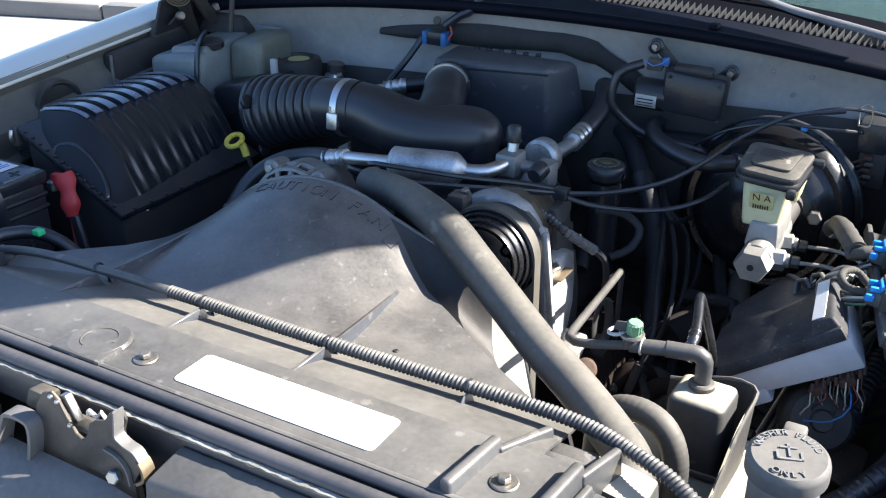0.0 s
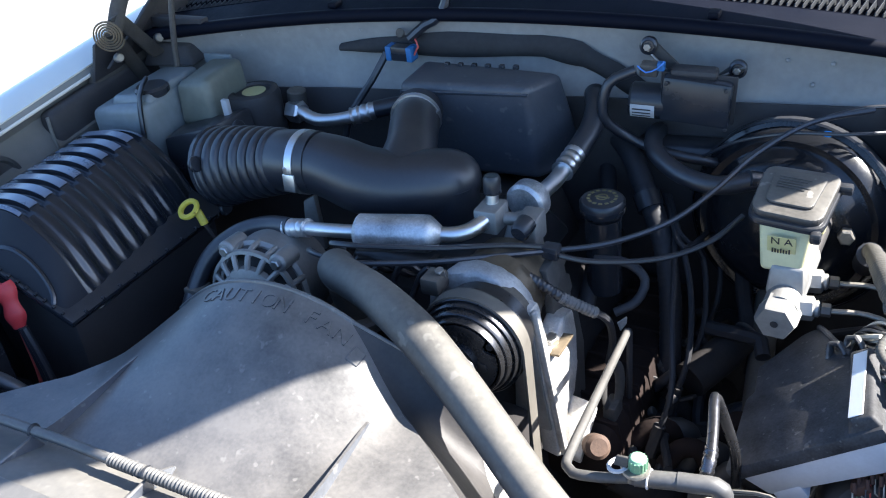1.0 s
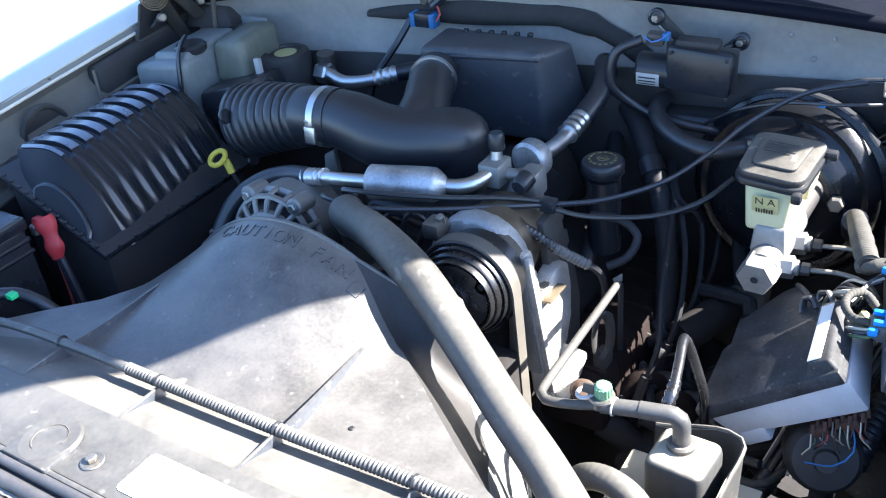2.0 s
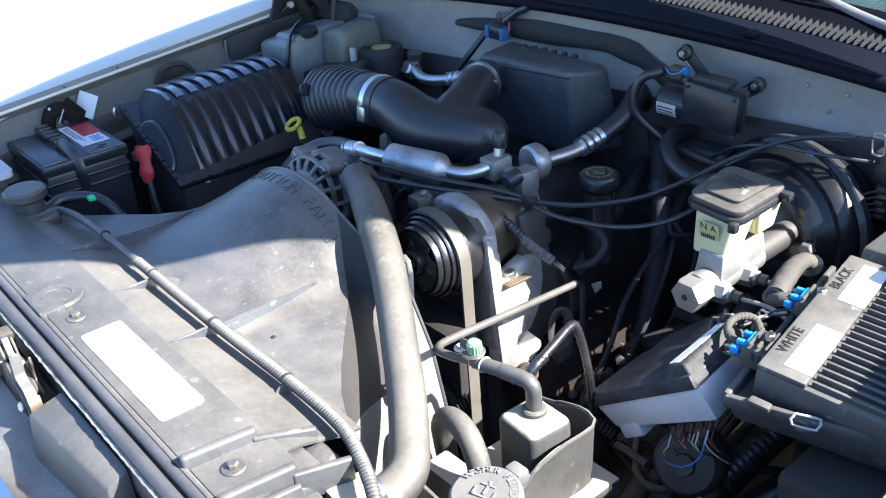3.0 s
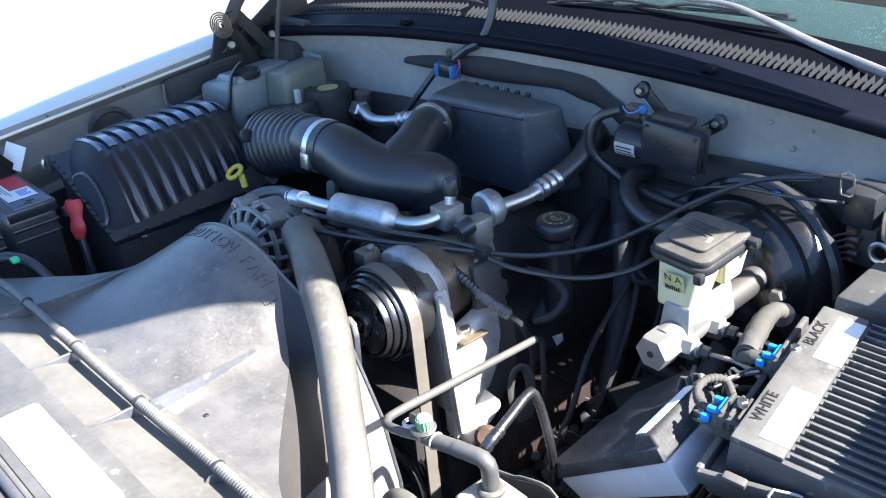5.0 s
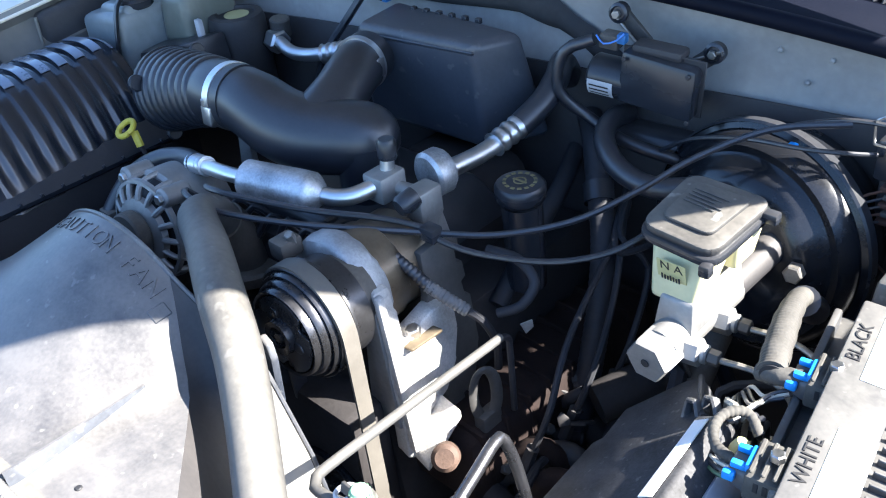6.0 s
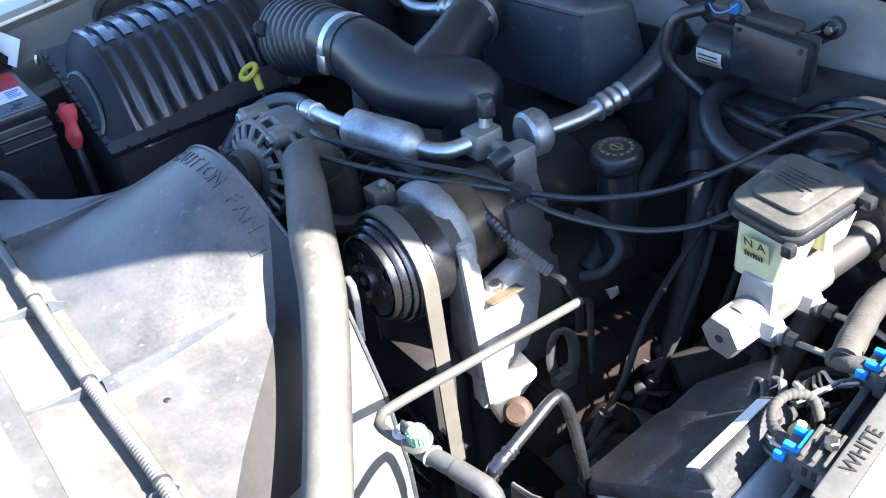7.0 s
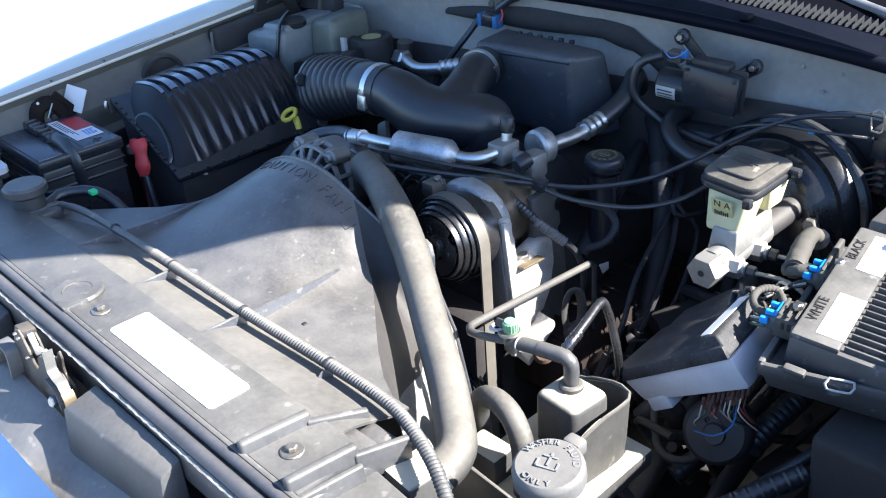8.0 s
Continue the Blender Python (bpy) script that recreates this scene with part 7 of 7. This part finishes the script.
outline = [(0.499, 1.004), (0.503, 1.007), (0.519, 1.005), (0.523, 0.998), (0.522, 0.975), (0.525, 0.972), (0.524, 0.934), (0.532, 0.929), (0.534, 0.936), (0.570, 0.946), (0.585, 0.944), (0.604, 0.938), (0.602, 0.905), (0.590, 0.868), (0.566, 0.836), (0.540, 0.828), (0.516, 0.805), (0.500, 0.785), (0.490, 0.79), (0.494, 0.83), (0.495, 0.90), (0.498, 0.935)]
part("web", rough_up(prism([on_plate(y, z) for y, z in outline], (-0.024, 0.004, 0), 0.003), 0.0006, 3), "bracket", mount)
part("rib", prism([on_plate(y, z) for y, z in ((0.497, 1.004), (0.507, 1.005), (0.506, 0.93), (0.504, 0.80), (0.494, 0.80), (0.496, 0.93))], (0.009, 0.0, 0), 0.0025), "bracket", mount)
part("lower_ledge", hull8([(0.185, 0.50, 0.785), (0.222, 0.492, 0.785), (0.224, 0.55, 0.828), (0.185, 0.556, 0.828)], [(0.185, 0.50, 0.797), (0.222, 0.492, 0.797), (0.224, 0.55, 0.840), (0.185, 0.556, 0.840)], 0.003), "bracket", mount)
part("front_pad", hull8([(0.135, 0.492, 0.83), (0.185, 0.490, 0.83), (0.185, 0.50, 0.83), (0.135, 0.50, 0.83)], [(0.14, 0.50, 0.97), (0.166, 0.496, 0.985), (0.166, 0.506, 0.985), (0.14, 0.51, 0.97)], 0.003), "alu_dull", mount)
part("tab", hull8([(0.158, 0.52, 0.925), (0.188, 0.522, 0.925), (0.188, 0.57, 0.923), (0.160, 0.565, 0.925)], [(0.158, 0.52, 0.929), (0.188, 0.522, 0.929), (0.188, 0.57, 0.927), (0.160, 0.565, 0.929)], 0.0015), "zinc", mount)
part("bolt", hexnut((0.170, 0.543, 0.929), (0, -0.2, 1), 0.009, 0.009), "steel", mount)
rear = [(0.585, 1.003), (0.62, 1.006), (0.642, 1.0), (0.642, 0.985), (0.634, 0.982), (0.634, 0.968), (0.642, 0.965), (0.642, 0.945), (0.634, 0.942), (0.635, 0.925), (0.643, 0.92), (0.640, 0.86), (0.615, 0.80), (0.575, 0.79), (0.565, 0.84), (0.565, 0.92), (0.58, 0.95)]
part("rear_plate", prism([Vector((0.150 + (1.0 - z) * 0.16, y, z)) for y, z in rear], (-0.012, 0.0, 0), 0.002), "bracket_dark", mount)

belt = thing("drive_belt", (0.2, 0.42, 0.7), "worn flat grey drive belt", "belt")
yb0, yb1 = 0.441, 0.460
def belt_at(u, v):
    """Up the outer run, then over the pulley."""
    y = yb0 + (yb1 - yb0) * v
    if u < 0.6:
        return (PC.x + 0.0665 + 0.004 * (1 - u / 0.6), y, PC.z - 0.37 * (1 - u / 0.6))
    a = math.pi * (u - 0.6) / 0.4
    return (PC.x + 0.0665 * math.cos(a), y, PC.z + 0.0665 * math.sin(a))


part("outer_run", sheet(belt_at, 70, 2, 0.003), "belt", belt)
part("inner_run", sheet(lambda u, v: (0.058 + 0.02 * u, yb0 + (yb1 - yb0) * v, 0.97 - 0.33 * u), 8, 2, 0.004), "rubber", belt)
for c, r in (((0.105, 0.43, 0.71), 0.075), ((-0.05, 0.47, 0.80), 0.06)):
    prof = [(0, 0), (r * 0.5, 0), (r * 0.55, -0.006), (r * 0.9, -0.006), (r, 0)]
    for i in range(5):
        prof += [(r, -0.002 - 0.0065 * i), (r - 0.0035, -0.0052 - 0.0065 * i)]
    solo("pulley", lathe(prof + [(r, -0.036), (0, -0.036)], c, (0, -1, 0), 36), "gloss", c, "dark grooved steel belt pulley", "pulley")

therm = thing("thermostat_housing", (-0.10, 0.51, 0.92), "grimy cast thermostat housing", "housing")
part("neck", tube([(-0.10, 0.515, 0.93), (-0.102, 0.505, 0.99), (-0.098, 0.495, 1.005)], 0.026, 18, 0.015), "cast", therm)
part("flange", disc((-0.10, 0.518, 0.915), (0, 0, 1), 0.045, 0.02, 0.004), "cast", therm)

oil = thing("oil_filler", (0.167, 0.737, 0.9), "black oil filler tube with a printed cap", "oil filler")
part("tube", tube([(0.165, 0.742, 0.88), (0.167, 0.738, 1.0)], 0.025, 22, 0.03), "plastic", oil)
cap = part("cap", lathe([(0, 0), (0.028, 0), (0.031, 0.004), (0.031, 0.018), (0.028, 0.022), (0.02, 0.024), (0, 0.024)], (0.167, 0.737, 1.005), (0, 0, 1), 24), "plastic", oil)
for i in range(14):
    a = 2 * math.pi * i / 14
    part("cap_print", box((-0.0028, -0.002, 0), (0.0022, 0.002, 0.0007), 0, 1, pose(0.167 + 0.0185 * math.cos(a), 0.737 + 0.0185 * math.sin(a), 1.0288, 0, 0, math.degrees(a) + 90)), "print_yellow", cap)
part("cap_print", lathe([(0.006, 0), (0.008, 0), (0.008, 0.0008), (0.006, 0.0008)], (0.167, 0.737, 1.0288), (0, 0, 1), 20), "print_yellow", cap)
part("cap_print", box((0.157, 0.7355, 1.0288), (0.177, 0.7385, 1.0296), 0, 1), "print_yellow", cap)

cab = thing("throttle_cables", (0.1, 0.6, 1.0), "thin black throttle cables across the engine", "cable")
part("cable", tube([(-0.115, 0.485, 1.035), (-0.122, 0.471, 1.052), (-0.10, 0.460, 1.056), (-0.05, 0.466, 1.050), (0.03, 0.505, 1.043), (0.10, 0.56, 1.032), (0.148, 0.605, 1.021), (0.21, 0.645, 1.02), (0.27, 0.70, 1.03), (0.31, 0.76, 1.05), (0.345, 0.82, 1.075), (0.40, 0.875, 1.10), (0.47, 0.91, 1.11)], 0.0038, 8, 0.012), "rubber", cab)
part("cable", tube([(-0.085, 0.495, 1.045), (-0.092, 0.481, 1.062), (-0.06, 0.483, 1.063), (0.03, 0.53, 1.048), (0.10, 0.582, 1.034), (0.15, 0.607, 1.025)], 0.0036, 8, 0.012), "rubber", cab)
part("cable", tube([(0.15, 0.603, 1.018), (0.20, 0.62, 1.006), (0.27, 0.66, 1.0), (0.32, 0.70, 1.01), (0.35, 0.74, 1.03)], 0.0036, 8, 0.012), "rubber", cab)
part("clip", box((0.138, 0.596, 1.012), (0.16, 0.614, 1.03), 0.003), "plastic", cab)
sen = thing("sensor_lead", (0.17, 0.56, 0.95), "corrugated sensor lead with a bare tip", "cable")
part("sleeve", tube([(0.09, 0.56, 1.02), (0.125, 0.56, 1.012), (0.155, 0.565, 0.995), (0.18, 0.572, 0.975)], 0.0072, 10, 0.0016, ridged(0.006, 0.16)), "rubber", sen)
part("tip", tube([(0.172, 0.569, 0.981), (0.19, 0.577, 0.968), (0.212, 0.588, 0.952)], 0.0078, 12, 0.0014, ridged(0.005, 0.14)), "cap_grey", sen, "pale corrugated end")
part("wire", tube([(0.212, 0.588, 0.952), (0.222, 0.60, 0.935), (0.22, 0.62, 0.89), (0.21, 0.63, 0.84)], 0.0050, 8, 0.01), "hose_dark", sen)
part("loop_hose", tube([(0.185, 0.655, 0.985), (0.225, 0.66, 0.985), (0.252, 0.655, 0.968), (0.246, 0.638, 0.944), (0.222, 0.625, 0.930)], 0.0060, 10, 0.008), "hose_dark", sen)

# ---- engine mass below ----
eng = thing("engine_block", (0, 0.7, 0.4), "grimy engine block and intake castings", "engine")
part("block", hull8([(-0.30, 0.48, 0.35), (0.22, 0.48, 0.35), (0.22, 0.93, 0.35), (-0.30, 0.93, 0.35)], [(-0.22, 0.50, 0.88), (0.14, 0.50, 0.88), (0.14, 0.92, 0.88), (-0.22, 0.92, 0.88)], 0.02), "bay_shade", eng)
part("intake", hull8([(-0.14, 0.52, 0.86), (0.08, 0.52, 0.86), (0.08, 0.90, 0.86), (-0.14, 0.90, 0.86)], [(-0.10, 0.54, 0.97), (0.05, 0.54, 0.97), (0.05, 0.88, 0.97), (-0.10, 0.88, 0.97)], 0.02), "bay_shade", eng)
for s, x in ((-1, -0.24), (1, 0.2)):
    cover = part("valve_cover", hull8([(x - 0.06, 0.52, 0.72), (x + 0.06, 0.52, 0.72), (x + 0.06, 0.92, 0.72), (x - 0.06, 0.92, 0.72)], [(x - 0.045, 0.54, 0.80), (x + 0.045, 0.54, 0.80), (x + 0.045, 0.90, 0.80), (x - 0.045, 0.90, 0.80)], 0.015), "shaded_rust", eng, "oily brown-black valve cover")
    for k in range(9):
        y = 0.555 + 0.041 * k
        part("rib", hull8([(x - 0.052, y, 0.76), (x + 0.058, y, 0.735), (x + 0.058, y + 0.008, 0.735), (x - 0.052, y + 0.008, 0.76)], [(x - 0.040, y + 0.001, 0.808), (x + 0.047, y + 0.001, 0.804), (x + 0.047, y + 0.007, 0.804), (x - 0.040, y + 0.007, 0.808)], 0.0015), "shaded_rust", cover)
        if k % 2 == 0:
            part("cover_bolt", hexnut((x + 0.056, y + 0.022, 0.742), (0.8, 0, 0.6), 0.007, 0.008), "bracket_dark", cover)
part("front_cover", box((-0.2, 0.44, 0.45), (0.16, 0.50, 0.86), 0.015), "bay_shade", eng)
part("throttle_body", disc((0.0, 0.66, 0.955), (0, 0, 1), 0.055, 0.03, 0.006), "cast", eng)
part("lift_ring", tube([Vector((0.232, 0.582, 0.845)) + Vector((0.006 * math.cos(a), 0.013 * math.cos(a), 0.036 * math.sin(a) * (1.12 - 0.12 * math.sin(a) ** 2))) for a in [0.3 * i for i in range(22)]], 0.007, 8, 0.008, squash=0.45), "bracket_dark", eng)
part("lift_foot", box((0.222, 0.568, 0.74), (0.240, 0.60, 0.818), 0.004), "bracket_dark", eng)
part("leaf_tab", prism([(0.205, 0.678, 0.872), (0.214, 0.690, 0.876), (0.212, 0.694, 0.862), (0.206, 0.686, 0.853)], (0.002, -0.001, 0), 0.0005), "bracket", eng)
part("starter", tube([(0.30, 0.70, 0.78), (0.35, 0.79, 0.80)], 0.026, 20, 0.01, lambda r, w: 1.0 if r < w * 0.75 else 0.85), "bay_shade", eng)
part("starter_cap", disc((0.353, 0.795, 0.801), (0.48, 0.87, 0.2), 0.022, 0.006, 0.002), "bracket_dark", eng)
for k in range(9):
    q = Vector((0.24 + 0.016 * k, 0.57 + 0.024 * (k % 4), 0.70 + 0.020 * ((k * 2) % 3)))
    part("branch_pipe", tube([q, q + Vector((0.016, 0.016, 0.022)), q + Vector((0.040, 0.026, 0.018)), q + Vector((0.052, 0.036, -0.03))], 0.010 + 0.003 * (k % 3), 12, 0.008), ("bay_shade", "shaded_rust", "grimy")[k % 3], eng)
part("front_bracket", hull8([(-0.268, 0.63, 0.93), (-0.235, 0.635, 0.93), (-0.235, 0.645, 0.93), (-0.268, 0.64, 0.93)], [(-0.256, 0.632, 1.012), (-0.238, 0.636, 1.022), (-0.238, 0.646, 1.022), (-0.256, 0.642, 1.012)], 0.002), "alu_dull", eng)
part("rusty_plug", disc((0.229, 0.516, 0.80), (0.5, -0.6, 0.6), 0.016, 0.03, 0.005), "plug", eng, "grey brown rusty plug")
box_rnd = random.Random(11)
for i in range(26):
    a = Vector((box_rnd.uniform(0.2, 0.62), box_rnd.uniform(0.5, 0.9), box_rnd.uniform(0.55, 0.85)))
    b = a + Vector((box_rnd.uniform(-0.12, 0.12), box_rnd.uniform(-0.1, 0.14), box_rnd.uniform(-0.12, 0.1)))
    c = b + Vector((box_rnd.uniform(-0.12, 0.12), box_rnd.uniform(-0.1, 0.14), box_rnd.uniform(-0.12, 0.05)))
    part("loose_hose", tube([a, b, c], box_rnd.uniform(0.004, 0.012), 8, 0.02), box_rnd.choice(("hose_dark", "grimy", "bay_shade")), eng)
for k in range(30):
    q = Vector((box_rnd.uniform(0.22, 0.44), box_rnd.uniform(0.55, 0.84), box_rnd.uniform(0.66, 0.79)))
    way = Vector((box_rnd.uniform(-1, 1), box_rnd.uniform(-1, 0.3), box_rnd.uniform(0.2, 1))).normalized()
    size = box_rnd.uniform(0.006, 0.015)
    if k % 3 == 0:
        part("plug_boot", tube([q, q + way * size * 2.2, q + way * size * 4 + Vector((0, 0.01, -0.006))], size * 0.8, 10, 0.003, ridged(0.007, 0.15)), "hose_dark", eng)
    elif k % 3 == 1:
        part("fitting", join(hexnut(q, way, size, size * 1.1), disc(q + way * size * 1.1, way, size * 0.7, size * 1.2, 0.001, 14)), box_rnd.choice(("shaded_rust", "grimy")), eng)
    else:
        side_way = way.orthogonal().normalized()
        part("clamp_plate", prism([q, q + side_way * size * 2, q + side_way * size * 2 + way * size, q + side_way * size + way * size * 2.4, q + way * size * 1.6], way.cross(side_way) * 0.004, 0.001), box_rnd.choice(("grimy", "shaded_rust", "bay_shade")), eng)
steer = thing("steering_shaft", (0.42, 0.6, 0.6), "dark steering shaft and convoluted hose low in the bay", "shaft")
part("shaft", tube([(0.36, 0.92, 0.85), (0.40, 0.6, 0.68), (0.42, 0.35, 0.56)], 0.018, 12, 0.03), "cast", steer)
tie = thing("lower_harness", (0.55, 0.4, 0.8), "dark sleeved harness below the fuse box", "wiring harness")
part("sleeve", tube([(0.46, 0.36, 0.84), (0.47, 0.37, 0.80), (0.53, 0.36, 0.79), (0.60, 0.40, 0.83), (0.66, 0.50, 0.88)], 0.008, 10, 0.015), "rubber", tie)
part("sleeve", tube([(0.50, 0.30, 0.78), (0.58, 0.36, 0.82), (0.66, 0.46, 0.87)], 0.013, 10, 0.003, ridged(0.008, 0.12)), "rubber", tie)
part("sleeve", tube([(0.44, 0.20, 0.74), (0.56, 0.30, 0.78), (0.70, 0.42, 0.84)], 0.016, 10, 0.02), "grimy", tie)
part("sleeve", tube([(0.560, 0.44, 0.73), (0.543, 0.50, 0.74), (0.532, 0.62, 0.745), (0.528, 0.76, 0.75)], 0.014, 14, 0.02), "rubber", tie)
part("sleeve", tube([(0.46, 0.52, 0.70), (0.49, 0.60, 0.74), (0.505, 0.68, 0.75), (0.51, 0.78, 0.76)], 0.015, 14, 0.003, ridged(0.01, 0.08)), "rubber", tie)
part("loop", tube([(0.39, 0.57, 0.82), (0.40, 0.555, 0.76), (0.435, 0.515, 0.74), (0.475, 0.515, 0.74), (0.50, 0.575, 0.745), (0.512, 0.62, 0.76)], 0.0055, 10, 0.01), "rubber_dusty", tie)
# loose wires rising between the master cylinder and the fuse box
bundle_rnd = random.Random(33)
bundle = thing("wire_bundle", (0.53, 0.6, 0.85), "loose bundle of thin dusty wires beside the brake lines", "wires")
for i in range(14):
    q = Vector((0.495 + 0.010 * (i % 7), 0.585 + 0.016 * (i // 7) + 0.01 * bundle_rnd.random(), 0.80))
    part("wire", tube([q + Vector((-0.03, -0.05, -0.06)), q + Vector((0, 0.01 * bundle_rnd.random(), 0.02)), q + Vector((0.012 + 0.012 * bundle_rnd.random(), 0.02, 0.075)), q + Vector((0.028 + 0.01 * bundle_rnd.random(), 0.045, 0.105)), q + Vector((0.05, 0.075, 0.09))], (0.0026, 0.0034, 0.0045)[i % 3], 7, 0.012), ("rubber", "wire_pale", "grimy", "rubber_dusty")[(i * 3) % 4], bundle)
part("sleeve", tube([(0.57, 0.50, 0.83), (0.585, 0.58, 0.86), (0.60, 0.67, 0.885), (0.61, 0.76, 0.90)], 0.017, 14, 0.003, ridged(0.009, 0.1)), "rubber", bundle)
part("sleeve", tube([(0.53, 0.55, 0.80), (0.545, 0.62, 0.83), (0.56, 0.70, 0.86), (0.565, 0.78, 0.87)], 0.015, 14, 0.003, ridged(0.009, 0.1)), "rubber", bundle)
low = thing("bay_liner", (0.6, 0.3, 0.5), "dark inner wheelhouse liner and battery tray", "liner", kind="structure")
part("side_shelf", hull8([(0.50, 0.20, 0.45), (0.74, 0.05, 0.45), (0.74, 0.92, 0.45), (0.52, 0.92, 0.45)], [(0.60, 0.24, 0.74), (0.74, 0.05, 0.80), (0.74, 0.92, 0.80), (0.62, 0.90, 0.72)], 0.02), "bay_shade", low)
part("battery_tray", hull8([(-0.72, 0.02, 0.6), (-0.50, 0.02, 0.6), (-0.50, 0.36, 0.6), (-0.72, 0.36, 0.6)], [(-0.735, 0.0, 0.80), (-0.53, 0.05, 0.80), (-0.53, 0.34, 0.80), (-0.735, 0.34, 0.80)], 0.01), "bay_shade", low)
part("bracket_plate", prism([(0.53, 0.60, 0.70), (0.60, 0.56, 0.70), (0.625, 0.62, 0.705), (0.60, 0.66, 0.705), (0.54, 0.68, 0.70)], (0, 0, 0.006), 0.002), "plastic_panel", low)
part("frame_rail", box((0.33, 0.0, 0.40), (0.42, 1.0, 0.52), 0.01), "bay_shade", low)
part("frame_rail", box((-0.46, 0.0, 0.40), (-0.37, 1.0, 0.52), 0.01), "bay_shade", low)
part("cross_member", box((-0.7, 0.25, 0.30), (0.7, 0.62, 0.40), 0.02), "bay_shade", low)
# Dark plates added below the bay to block the sunlit ground.
part("ground_screen", box((-0.78, -0.06, 0.24), (0.86, 0.70, 0.26), 0.004), "bay_shade", low)
part("rear_ground_screen", box((-0.78, 0.705, 0.24), (0.495, 1.9, 0.26), 0.004), "bay_shade", low)
part("side_ground_screen", box((0.50, 0.705, 0.24), (0.86, 1.9, 0.26), 0.004), "bay_shade", low)

# spark plug leads and small hoses over the driver's side valve cover
leads = thing("plug_leads", (0.25, 0.7, 0.85), "dusty black spark plug leads in a loose bundle", "leads")
lr = random.Random(21)
for i in range(4):
    y = 0.58 + 0.08 * i
    part("lead", tube([(0.20 + 0.012 * lr.random(), 0.90, 0.95), (0.23 + 0.01 * i, 0.86 - 0.02 * i, 0.93 + 0.012 * lr.random()), (0.27 + 0.015 * lr.random(), y + 0.1, 0.89), (0.30, y + 0.03, 0.83), (0.285, y, 0.76)], 0.0042, 8, 0.015), "hose_dark", leads)
    part("boot", tube([(0.292, y + 0.01, 0.79), (0.282, y - 0.002, 0.745)], 0.008, 8, 0.02), "grimy", leads)
manifold = thing("exhaust_manifold", (0.31, 0.66, 0.65), "dark cast exhaust manifold below the plug leads", "manifold")
part("log", tube([(0.30, 0.52, 0.68), (0.31, 0.66, 0.67), (0.31, 0.84, 0.65)], 0.028, 12, 0.03), "bay_shade", manifold)
for i in range(4):
    part("port", tube([(0.24, 0.55 + 0.085 * i, 0.72), (0.28, 0.555 + 0.085 * i, 0.70), (0.305, 0.56 + 0.085 * i, 0.67)], 0.02, 10, 0.02), "bay_shade", manifold)
heat = thing("heater_hoses", (0.2, 0.85, 0.9), "two black heater hoses at the firewall", "hose")
part("hose", tube([(0.125, 0.93, 1.02), (0.155, 0.90, 1.005), (0.19, 0.86, 0.965), (0.225, 0.82, 0.92), (0.25, 0.775, 0.85), (0.262, 0.73, 0.76), (0.265, 0.68, 0.62)], 0.0165, 16, 0.003, lambda r, w: 1.0 if r < 0.09 else 1.0 - 0.06 * (0.5 - 0.5 * math.cos(2 * math.pi * r / 0.009))), "hose_dark", heat)
part("hose", tube([(0.10, 0.94, 0.97), (0.13, 0.86, 0.95), (0.14, 0.78, 0.91), (0.15, 0.70, 0.86)], 0.0125, 14, 0.015), "hose_dark", heat)
part("coupling", tube([(0.186, 0.864, 0.969), (0.199, 0.849, 0.953)], 0.020, 14, 0.008), "plastic", heat)
rail_ = thing("fuel_rail", (-0.05, 0.72, 0.95), "dark intake plenum with wiring and vacuum tubes", "plenum")
part("cover", hull8([(-0.16, 0.56, 0.93), (0.10, 0.57, 0.93), (0.10, 0.80, 0.93), (-0.16, 0.80, 0.93)], [(-0.14, 0.58, 0.985), (0.06, 0.59, 0.985), (0.06, 0.78, 0.985), (-0.14, 0.78, 0.985)], 0.012), "plastic", rail_)
for i in range(6):
    part("slot", box((-0.02 + 0.016 * i, 0.583 + 0.002 * i, 0.955), (-0.01 + 0.016 * i, 0.60, 0.988), 0.002), "grimy", rail_)
for i in range(8):
    x = -0.16 + 0.035 * i
    part("vacuum_tube", tube([(x, 0.52 + 0.01 * lr.random(), 0.96), (x + 0.02, 0.545, 0.995 + 0.01 * lr.random()), (x + 0.05, 0.56, 0.975), (x + 0.06, 0.60, 0.95)], 0.0045, 8, 0.012), "rubber", rail_)
